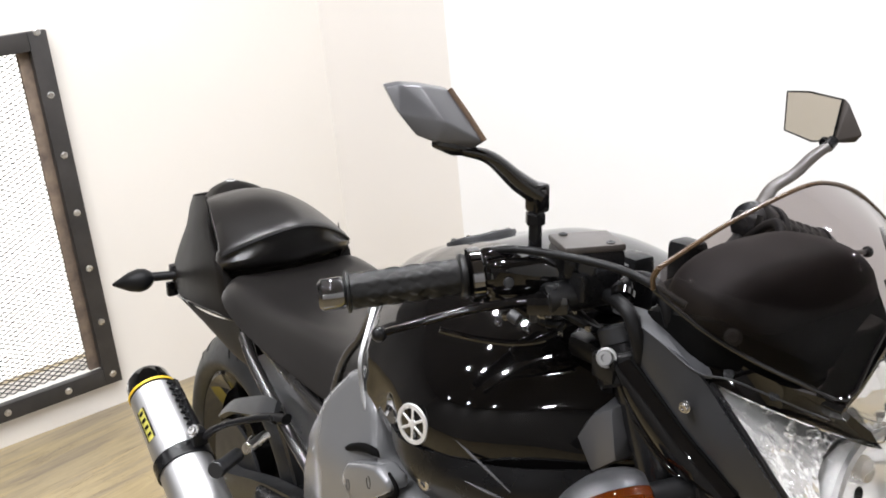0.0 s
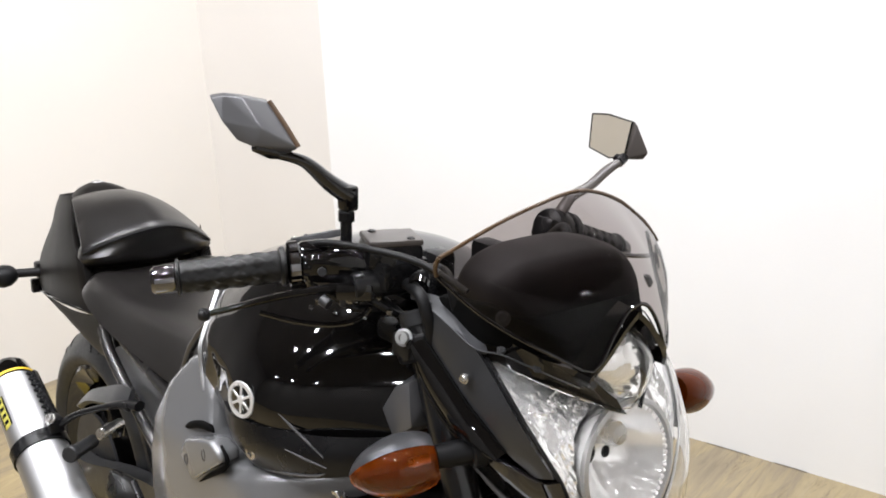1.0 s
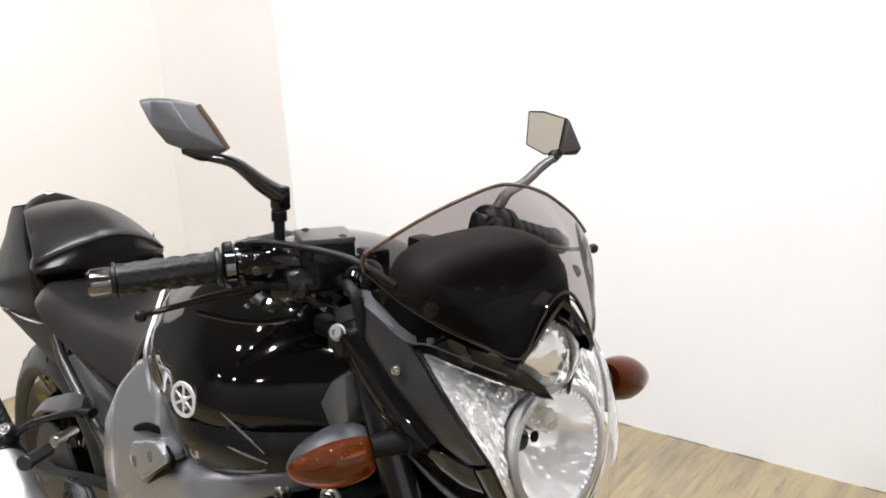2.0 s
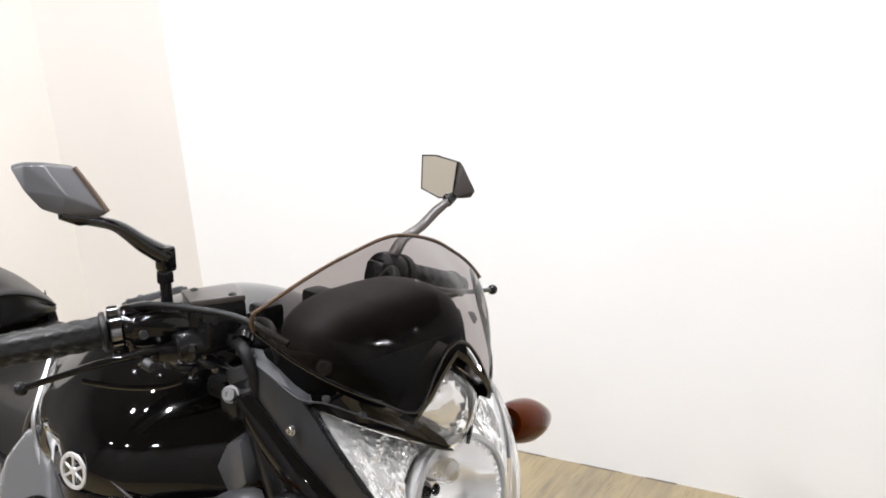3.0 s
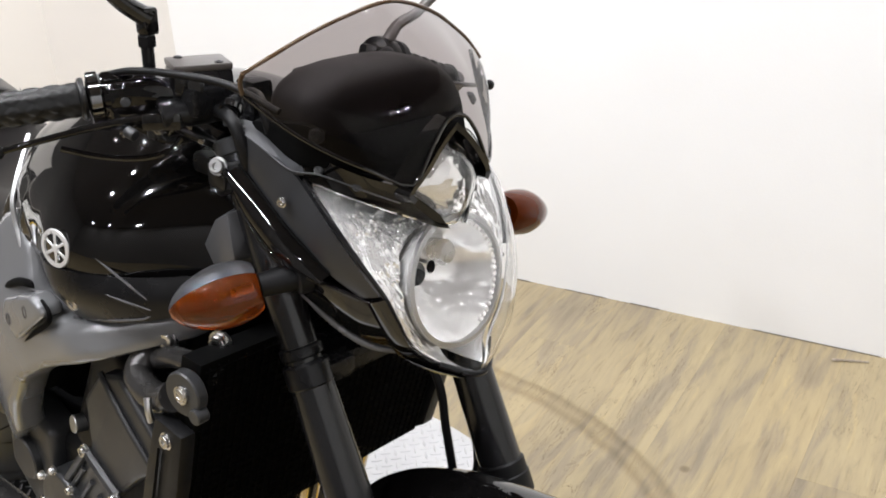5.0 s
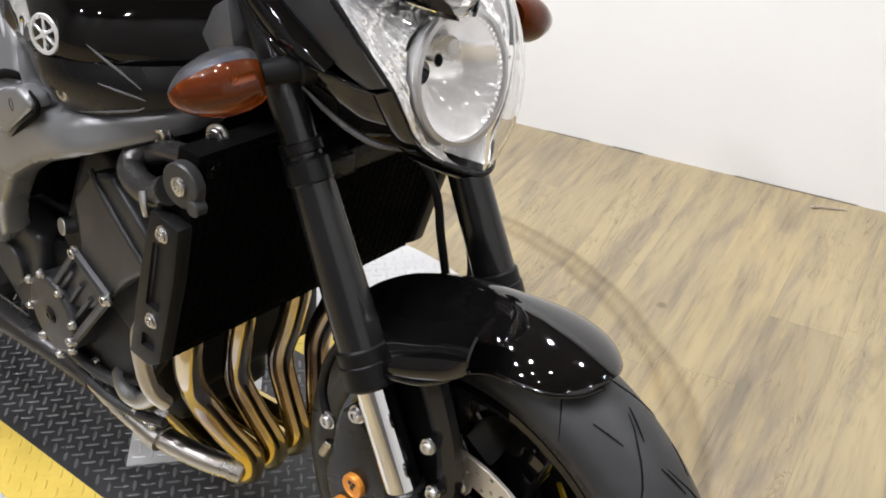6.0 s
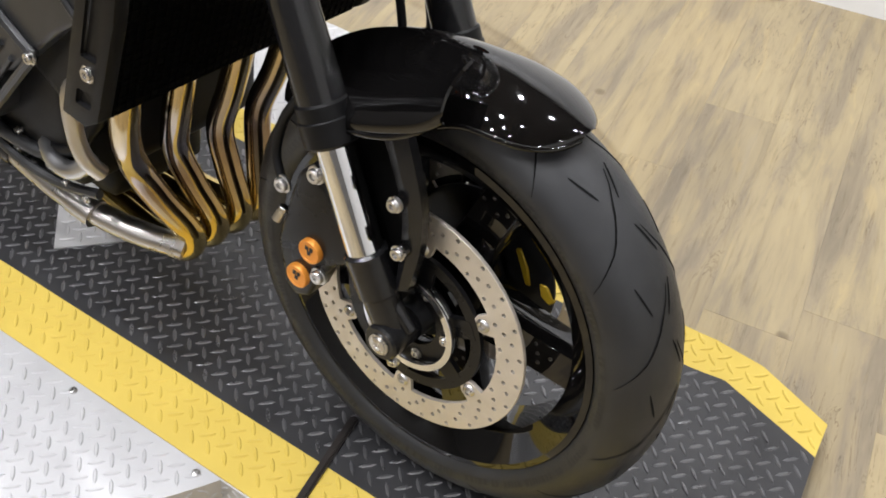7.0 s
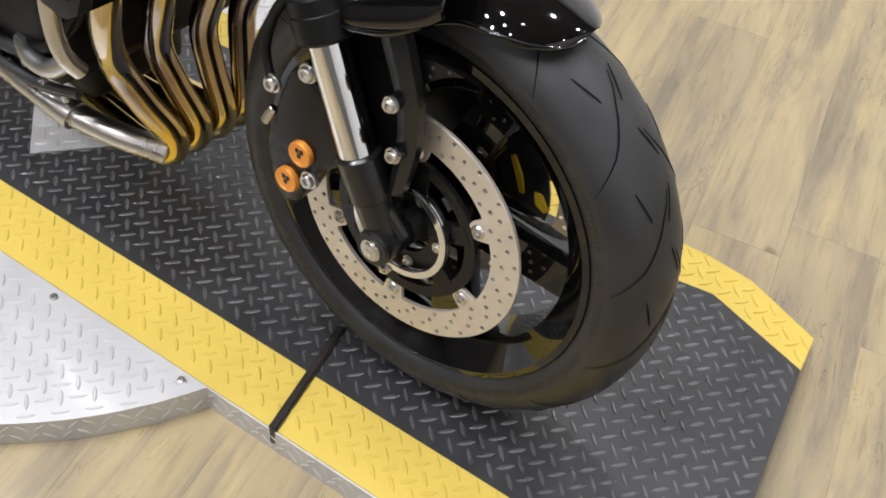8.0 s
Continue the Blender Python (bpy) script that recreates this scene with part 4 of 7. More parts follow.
# front wheel
fw = wheel(Matrix.Translation(AX), 0.2285, 0.050, 0.048, 0.055, 5, 0.056, "front_wheel", "gloss black cast five-spoke front wheel")
FT = (0.2985, 0.2290, 0.0615)
part("tyre", moved(tyre_mesh(*FT), Matrix.Translation(AX)), RUBBER, fw, "worn black road tyre with sweeping grooves", 60)
tagged(part("tread_groove", moved(groove_ribbons(front_paths(), *FT, 0.0032), Matrix.Translation(AX)), GROOVE, fw), kind="stuff")
tagged(part("wall_marking", moved(wall_marks(*FT, -1), Matrix.Translation(AX)), CAST, fw), kind="stuff")
for side in (-1, 1):
    at_ = Matrix.Translation(AX + Vector((0, side * 0.0715, 0)))
    part("brake_disc", moved(brake_disc(0.1185, 0.1555, 0.005, TABS), at_), DISC, fw, "drilled tan steel brake disc", 30)
    disc_carrier(at_, fw, TABS)
    for a in TABS:
        part("disc_tab", moved(disc_tab(a, 0.1185, 0.0052), at_), DISC, fw)
    for a in TABS:
        p = AX + Vector((0.107 * math.sin(a), side * 0.0745, 0.107 * math.cos(a)))
        part("disc_rivet", moved(lathe([(0.0035, 0), (0.0035, 0.002), (0.0055, 0.003), (0.0075, 0.002), (0.0085, 0)], 16), Matrix.Translation(p) @ (Matrix.Identity(4) if side > 0 else pose(0, 0, 0, 180))), ZINC, fw)
    for k in range(5):
        a = radians(72 * k + 20)
        part("carrier_bolt", bolt(AX + Vector((0.050 * math.sin(a), side * 0.0765, 0.050 * math.cos(a))), (0, side, 0), 0.0055, 0.004), ZINC, fw)
# Solid plate added to darken the view through the front wheel.
part("dark_backing_plate", moved(lathe([(0.03, -0.002), (0.110, -0.002), (0.110, 0.002), (0.03, 0.002)], 48, closed=True), Matrix.Translation(AX + Vector((0, 0.062, 0)))), CAST, fw)
part("sensor_ring", moved(lathe([(0.058, -0.003), (0.066, -0.003), (0.067, 0), (0.066, 0.003), (0.058, 0.003), (0.057, 0)], 60, closed=True), Matrix.Translation(AX + Vector((0, -0.083, 0)))), CHROME, fw, "polished steel ring at the hub")
part("hub_cap", moved(lathe([(0.0, -0.105), (0.016, -0.104), (0.022, -0.098), (0.024, -0.060), (0.034, -0.056), (0.034, -0.050)], 32), Matrix.Translation(AX)), CAST, fw)

# fork legs
FY = 0.114


def on_fork(z, side, ahead=0.0, out=0.0):
    s = (z - AX.z) / math.cos(RAKE)
    return AX + FA * s + Vector((math.cos(RAKE) * ahead, side * (FY + out), math.sin(RAKE) * ahead))


for side in (-1, 1):
    leg = part("fork_leg", join(rod(on_fork(0.548, side), on_fork(0.735, side), 0.0272, 28, 0.0238), rod(on_fork(0.73, side), on_fork(0.965, side), 0.0205, 28)), FORKPAINT, bike, "satin black upside-down fork tube")
    part("dust_seal", join(rod(on_fork(0.512, side), on_fork(0.542, side), 0.0315, 28), rod(on_fork(0.538, side), on_fork(0.556, side), 0.0300, 28)), MATTE, leg)
    part("inner_tube", rod(on_fork(0.385, side), on_fork(0.516, side), 0.0215, 28), CHROME, leg, "chromed sliding tube")
    foot = join(rod(on_fork(0.296, side, 0, -0.006), on_fork(0.350, side, 0, -0.003), 0.0200, 24, 0.0225), rod(on_fork(0.346, side, 0, -0.003), on_fork(0.398, side), 0.0250, 24, 0.0262),
                rod(AX + Vector((0, side * (FY - 0.032), 0)), AX + Vector((0, side * (FY + 0.020), 0)), 0.0230, 28), rod(on_fork(0.300, side, 0.022, -0.012), on_fork(0.335, side, 0.012, -0.006), 0.010, 16))
    part("axle_clamp", foot, FORKPAINT, leg, "black cast fork foot")
    part("axle_bolt", bolt(AX + Vector((0, side * (FY + 0.021), 0)), (0, side, 0), 0.0105, 0.0035), ZINC, leg)
    part("pinch_bolt", bolt(AX + Vector((0.012, side * (FY + 0.006), -0.030)), (0.4, side, -0.3), 0.006, 0.005), ZINC, leg)
    part("clamp_ring", join(rod(on_fork(0.722, side), on_fork(0.748, side), 0.0258, 28), rod(on_fork(0.752, side), on_fork(0.764, side), 0.0238, 28), box(*(on_fork(0.735, side, 0, -0.030)), 0.04, 0.04, 0.024, 0.005)), SATIN, leg)
    # stay that carries the mudguard, ahead of the tube
    rows = []
    for z, a0, a1, yo in ((0.545, 0.060, 0.094, -0.012), (0.50, 0.066, 0.098, -0.008), (0.445, 0.066, 0.094, -0.006), (0.40, 0.048, 0.076, -0.006), (0.352, 0.020, 0.040, -0.008)):
        rows.append([on_fork(z, side, a0, yo), on_fork(z, side, (a0 + a1) / 2, yo + 0.006), on_fork(z, side, a1, yo), on_fork(z, side, a1, yo - 0.012), on_fork(z, side, a0, yo - 0.012)])
    if side > 0:
        rows = rows[2:]
    stay = part("fender_stay", loft(fine_rows(rows, 3)), FORKPAINT, leg)
    # Black sheet stands for the dark empty space between tube and stay.
    void_rows = [[on_fork(z, side, a, -0.026) for a in (0.0, 0.035, a1)] for z, a1 in ((0.550, 0.080), (0.50, 0.084), (0.445, 0.082), (0.40, 0.062), (0.345, 0.03))]
    if side < 0:
        part("stay_void", sheet(fine_rows(void_rows, 2), 0.005), DEEP, leg)
    for zz in (0.489, 0.431):
        p = Vector((-0.005 if zz > 0.45 else 0.006, side * 0.126, zz))
        part("stay_bolt", bolt(p, (0, side, 0), 0.0072, 0.006), ZINC, stay)
        part("stay_lug", rod(p + Vector((0, -side * 0.002, 0)), p + Vector((-0.004, -side * 0.045, -0.004)), 0.0085, 14, 0.010), GLOSS, stay)

# calipers
for side in (-1, 1):
    outline = [(-0.060, 0.405), (-0.098, 0.452), (-0.128, 0.470), (-0.142, 0.455), (-0.158, 0.400), (-0.172, 0.345), (-0.160, 0.285), (-0.142, 0.270), (-0.120, 0.282), (-0.106, 0.320), (-0.085, 0.350), (-0.058, 0.372)]
    cb = plate(outline, -0.122 if side < 0 else 0.082, 0.040, 0.007)
    inner = plate([(x * 1.0 - 0.004, z) for x, z in outline[1:-1]], -0.064 if side < 0 else 0.034, 0.030, 0.005)
    cal = part("brake_caliper", join(cb, inner), SATIN, bike, "black brake caliper with orange caps" if side < 0 else "black brake caliper")
    if side < 0:
        for (x, z) in ((-0.116, 0.359), (-0.134, 0.311)):
            cap = moved(lathe([(0, -0.0052), (0.0118, -0.0052), (0.0124, -0.0060), (0.0150, -0.0060), (0.0160, -0.0045), (0.0160, 0.004), (0, 0.004)], 32), Matrix.Translation((x, -0.1235, z)))
            cp = part("caliper_cap", cap, ORANGE, cal, "orange anodised cap")
            for dx, dz in ((-0.004, 0.006), (0.004, 0.006), (0.0, -0.002)):
                part("cap_mark", box(x + dx * 0.8, -0.1288, z + dz * 0.8, 0.0052, 0.0012, 0.0058, 0.0004, 1), SATIN, cp)
        for p in ((-0.112, -0.126, 0.469), (-0.166, -0.120, 0.425), (-0.103, -0.124, 0.328)):
            part("caliper_bolt", bolt(p, (0, -1, 0), 0.0088, 0.007), ZINC, cal)
        part("bleed_nipple", rod((-0.165, -0.118, 0.392), (-0.172, -0.124, 0.372), 0.006, 10), ZINC, cal)
        part("brake_hose", tube([(-0.170, -0.118, 0.425), (-0.185, -0.112, 0.455), (-0.178, -0.108, 0.50), (-0.150, -0.105, 0.56), (-0.165, -0.10, 0.63), (-0.215, -0.09, 0.74)], 0.0058, 10), MATTE, cal)
    else:
        part("caliper_bolt", bolt((-0.10, 0.080, 0.40), (0, -1, 0), 0.0085, 0.006), ZINC, cal)
        part("pad_plate", plate([(0.045, 0.350), (0.052, 0.356), (0.068, 0.332), (0.076, 0.308), (0.068, 0.306), (0.058, 0.326)], 0.058, 0.008, 0.002, 1), GOLD, cal, "yellow anodised plate")
        part("pad_plate", plate([(0.086, 0.320), (0.098, 0.322), (0.112, 0.304), (0.106, 0.296), (0.092, 0.302)], 0.058, 0.008, 0.002, 1), GOLD, cal, "yellow anodised plate")
        part("brake_hose", tube([(-0.150, 0.118, 0.43), (-0.165, 0.112, 0.47), (-0.150, 0.106, 0.56), (-0.190, 0.10, 0.68)], 0.0058, 10), MATTE, cal)

# mudguard
def fender():
    cols = 33
    rows = []
    edge = [(-50, 0.290, 0.062), (-44, 0.262, 0.070), (-37, 0.240, 0.078), (-28, 0.238, 0.082), (-16, 0.243, 0.083), (-6, 0.249, 0.081), (0, 0.266, 0.079), (6, 0.282, 0.076), (13, 0.290, 0.072), (18.5, 0.296, 0.060), (22.5, 0.304, 0.038), (24, 0.312, 0.014)]
    for k, (th, r_e, half) in enumerate(edge):
        a = radians(th)
        r_top = 0.320 - 0.004 * max(0, (th - 5) / 22) ** 2
        row = []
        for j in range(cols):
            s = -1 + 2 * j / (cols - 1)
            q = abs(s)
            y = half * s
            w_ = 0.35 * (math.sqrt(q * q + 0.006) - math.sqrt(0.006)) / (math.sqrt(1.006) - math.sqrt(0.006)) + 0.65 * q ** 2.2
            r = r_top + 0.004 + (r_e - r_top - 0.004) * (0.86 * w_ + 0.14 * w_ ** 4)
            row.append(Vector((r * math.sin(a), y, AX.z + r * math.cos(a))))
        rows.append(row)
    return sheet(fine_rows(rows, 3), 0.0032)


part("front_mudguard", fender(), GLOSS, bike, "gloss black front mudguard")
for side in (-1,):
    ear = []
    for x, zb in ((-0.112, 0.528), (-0.085, 0.538), (-0.055, 0.549), (-0.025, 0.563), (0.000, 0.576), (0.020, 0.590), (0.032, 0.603)):
        ear.append([Vector((x + dx, side * y, zb + dz)) for dx, y, dz in ((0.001, 0.114, -0.004), (0, 0.120, 0.0), (-0.003, 0.117, 0.012), (-0.006, 0.106, 0.026), (-0.008, 0.090, 0.036), (-0.010, 0.066, 0.042))])
    part("mudguard_ear", sheet(fine_cols(fine_rows(ear, 2), 2, False), 0.003), GLOSS, bike, "gloss black wing of the mudguard", 60)

FENDER_EDGE = [(-44, 0.262, 0.070), (-37, 0.240, 0.078), (-28, 0.238, 0.082), (-16, 0.243, 0.083), (-6, 0.249, 0.081), (0, 0.266, 0.079), (6, 0.282, 0.076), (13, 0.290, 0.072), (18.5, 0.296, 0.060), (22.5, 0.304, 0.038), (24, 0.312, 0.014)]
for side in (-1,):
    part("mudguard_bead", tube([(r * math.sin(radians(th)), side * half, AX.z + r * math.cos(radians(th))) for th, r, half in FENDER_EDGE], 0.0030, 10, 5), GLOSS, bike, "rolled lower edge of the mudguard")
part("mudguard_bead", tube([(-0.112, -0.1145, 0.525), (-0.075, -0.1185, 0.539), (-0.043, -0.1190, 0.5495), (-0.020, -0.1180, 0.560), (0.004, -0.1150, 0.576), (0.014, -0.108, 0.588)], 0.0032, 10, 5), GLOSS, bike, "rolled edge of the mudguard wing")

# rear wheel
RAX = Vector((-1.405, 0, 0.302))
rw = wheel(Matrix.Translation(RAX), 0.2160, 0.070, 0.05, 0.075, 5, 0.044, "rear_wheel", "gloss black cast rear wheel")
RT = (0.3030, 0.2165, 0.088)
part("tyre", moved(tyre_mesh(*RT), Matrix.Translation(RAX)), RUBBER, rw, "wide black rear tyre with slanting grooves", 60)
tagged(part("tread_groove", moved(groove_ribbons(rear_paths(), *RT, 0.0085), Matrix.Translation(RAX)), GROOVE, rw), kind="stuff")
hug = []
for th in (18, 30, 42, 55, 68):
    a = radians(th)
    hug.append([Vector((RAX.x + r * math.sin(a), y, RAX.z + r * math.cos(a))) for y, r in ((-0.085, 0.285), (-0.092, 0.318), (-0.06, 0.337), (0, 0.341), (0.06, 0.337), (0.092, 0.318), (0.085, 0.285))])
part("rear_hugger", sheet(fine_rows(hug, 3), 0.003), MATTE, bike)
for side in (-1, 1):
    arm = [[Vector((x, side * (0.105 + dy), z + dz)) for dy, dz in ((-0.016, -h), (0.016, -h), (0.02, 0), (0.016, h), (-0.016, h), (-0.02, 0))] for x, z, h in ((-0.84, 0.40, 0.042), (-1.0, 0.39, 0.048), (-1.2, 0.355, 0.040), (-1.36, 0.312, 0.030), (-1.455, 0.302, 0.024))]
    part("swingarm", loft(fine_rows(arm, 3)), ENGCOVER if side < 0 else CAST, bike)
part("axle_nut", bolt((-1.405, -0.127, 0.302), (0, -1, 0), 0.014, 0.008), ZINC, bike)

# ---------------------------------------------------------------- tank, seat, tail
tank_secs = []
for x, half in (
    (-0.285, [(0, 0.900), (0.030, 0.899), (0.060, 0.890), (0.076, 0.872), (0.088, 0.845), (0.094, 0.815), (0.082, 0.790), (0, 0.785)]),
    (-0.340, [(0, 0.950), (0.045, 0.947), (0.080, 0.932), (0.114, 0.902), (0.138, 0.860), (0.147, 0.815), (0.132, 0.780), (0, 0.770)]),
    (-0.420, [(0, 0.978), (0.060, 0.974), (0.110, 0.955), (0.165, 0.915), (0.208, 0.862), (0.214, 0.806), (0.188, 0.764), (0, 0.755)]),
    (-0.500, [(0, 0.988), (0.070, 0.984), (0.125, 0.962), (0.178, 0.918), (0.222, 0.866), (0.234, 0.812), (0.206, 0.750), (0, 0.745)]),
    (-0.570, [(0, 0.984), (0.072, 0.980), (0.128, 0.957), (0.176, 0.916), (0.211, 0.872), (0.220, 0.822), (0.195, 0.764), (0, 0.750)]),
    (-0.615, [(0, 0.973), (0.071, 0.969), (0.125, 0.948), (0.172, 0.913), (0.203, 0.872), (0.211, 0.830), (0.194, 0.790), (0, 0.768)]),
    (-0.648, [(0, 0.965), (0.069, 0.960), (0.121, 0.940), (0.167, 0.908), (0.197, 0.871), (0.203, 0.834), (0.188, 0.798), (0, 0.775)]),
    (-0.668, [(0, 0.959), (0.067, 0.955), (0.117, 0.936), (0.163, 0.906), (0.184, 0.870), (0.178, 0.838), (0.165, 0.806), (0, 0.782)]),
    (-0.690, [(0, 0.952), (0.065, 0.948), (0.112, 0.928), (0.154, 0.901), (0.164, 0.868), (0.156, 0.838), (0.146, 0.813), (0, 0.788)]),
    (-0.715, [(0, 0.943), (0.061, 0.938), (0.100, 0.917), (0.126, 0.888), (0.132, 0.860), (0.130, 0.838), (0.122, 0.818), (0, 0.790)]),
    (-0.790, [(0, 0.915), (0.050, 0.908), (0.078, 0.885), (0.092, 0.860), (0.096, 0.840), (0.094, 0.826), (0.086, 0.812), (0, 0.795)]),
    (-0.850, [(0, 0.865), (0.040, 0.860), (0.060, 0.846), (0.072, 0.832), (0.076, 0.822), (0.072, 0.812), (0.064, 0.806), (0, 0.800)]),
):
    tank_secs.append(half_ring(x, half))
tank = part("fuel_tank", body(tank_secs, 4, 3), GLOSS, bike, "gloss black fuel tank", 50)
cap_m = Matrix.Translation((-0.690, 0, 0.9515)) @ pose(0, 0, 0, 90, 0, 0) @ pose(0, 0, 0, 0, 0, 20)
cap_o = part("filler_cap", moved(lathe([(0, 0.004), (0.020, 0.004), (0.022, 0.002), (0.030, 0.002), (0.032, 0.005), (0.040, 0.005), (0.043, 0.002), (0.046, 0.003), (0.047, 0.0), (0.047, -0.01), (0, -0.01)], 48), cap_m), CAST, tank, "dark flush filler cap")
for k in range(6):
    a = 2 * math.pi * k / 6
    part("cap_screw", moved(bolt((0.036 * math.cos(a), 0.005, 0.036 * math.sin(a)), (0, 1, 0), 0.003, 0.002), cap_m), ZINC, cap_o)
# lower tank cover with its crease, and the round badge
for side in (-1, 1):
    rows = []
    for x, pts in ((-0.290, [(0.108, 0.826), (0.118, 0.805), (0.120, 0.790)]), (-0.36, [(0.186, 0.820), (0.196, 0.795), (0.192, 0.772)]), (-0.43, [(0.222, 0.812), (0.228, 0.785), (0.216, 0.752)]),
                   (-0.50, [(0.240, 0.806), (0.238, 0.772), (0.218, 0.738)]), (-0.55, [(0.230, 0.806), (0.224, 0.772), (0.205, 0.742)])):
        rows.append([Vector((x, side * y, z)) for y, z in pts])
    part("tank_cover", sheet(fine_cols(fine_rows(rows, 3), 3, False), 0.004), SATIN, tank)
badge_at = Matrix.Translation((-0.494, -0.2350, 0.830)) @ Matrix.Scale(0.78, 4) @ pose(0, 0, 0, 176, 0, 12)
bd = part("badge", moved(lathe([(0.0225, 0.0), (0.0225, 0.0025), (0.0285, 0.0025), (0.0295, 0.0)], 40), badge_at), WHITEPAINT, tank, "round silver badge")
for k in range(6):
    part("badge_spoke", moved(moved(box(0, 0.0012, 0.0115, 0.0042, 0.0024, 0.022, 0.0008, 1), pose(0, 0, 0, 0, 60 * k, 0)), badge_at), WHITEPAINT, bd)
part("badge_hub", moved(lathe([(0.0, 0.003), (0.006, 0.0028), (0.007, 0.0)], 20), badge_at), WHITEPAINT, bd)
part("tank_bolt", bolt((-0.480, -0.226, 0.766), (0.1, -1, -0.1), 0.0095, 0.008), ZINC, tank)
# thin pale tubes paint the highlights along creases of the lower tank
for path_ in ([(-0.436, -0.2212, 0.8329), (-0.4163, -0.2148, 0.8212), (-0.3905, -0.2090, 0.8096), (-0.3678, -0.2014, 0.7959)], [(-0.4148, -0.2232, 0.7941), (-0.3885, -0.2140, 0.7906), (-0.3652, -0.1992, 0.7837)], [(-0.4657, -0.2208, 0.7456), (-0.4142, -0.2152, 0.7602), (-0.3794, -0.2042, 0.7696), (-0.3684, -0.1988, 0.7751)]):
    part("tank_crease", tube(path_, [0.0006] + [0.0016] * (len(path_) - 2) + [0.0008], 8, 5), HIGHLIGHT, tank, "thin raised crease, its highlight in pale plastic")
# pale trim where the tank meets the seat
part("tank_trim", tube([(-0.692, -0.158, 0.908), (-0.670, -0.184, 0.878), (-0.656, -0.206, 0.842), (-0.648, -0.210, 0.812), (-0.634, -0.213, 0.786)], 0.0034, 8, 6, 0.55), ALU, tank, "thin bright trim at the rear of the tank")

seat_secs = []
for x, half in (
    (-0.665, [(0, 0.842), (0.045, 0.840), (0.085, 0.832), (0.115, 0.810), (0.126, 0.780), (0.118, 0.755), (0, 0.750)]),
    (-0.740, [(0, 0.818), (0.055, 0.817), (0.098, 0.806), (0.126, 0.778), (0.140, 0.735), (0.132, 0.708), (0, 0.700)]),
    (-0.860, [(0, 0.780), (0.065, 0.778), (0.106, 0.770), (0.127, 0.748), (0.146, 0.708), (0.138, 0.690), (0, 0.685)]),
    (-0.990, [(0, 0.762), (0.075, 0.762), (0.112, 0.759), (0.130, 0.744), (0.150, 0.712), (0.143, 0.698), (0, 0.690)]),
    (-1.120, [(0, 0.758), (0.078, 0.759), (0.114, 0.758), (0.132, 0.746), (0.151, 0.722), (0.145, 0.708), (0, 0.700)]),
    (-1.210, [(0, 0.762), (0.078, 0.764), (0.114, 0.766), (0.132, 0.757), (0.149, 0.736), (0.142, 0.722), (0, 0.712)]),
    (-1.262, [(0, 0.764), (0.072, 0.766), (0.108, 0.769), (0.124, 0.763), (0.138, 0.748), (0.132, 0.736), (0, 0.730)]),
    (-1.285, [(0, 0.758), (0.064, 0.759), (0.092, 0.760), (0.108, 0.756), (0.116, 0.748), (0.110, 0.742), (0, 0.738)]),
):
    seat_secs.append(half_ring(x, half))
seat = part("rider_seat", body(seat_secs, 4, 3), SEATSKIN, bike, "black vinyl rider's seat", 60)
for side in (-1, 1):
    part("seat_edge", tube([(-0.862, side * 0.143, 0.692), (-0.806, side * 0.150, 0.775), (-0.752, side * 0.150, 0.830), (-0.704, side * 0.160, 0.880)], 0.0065, 10), RAILPAINT, seat)


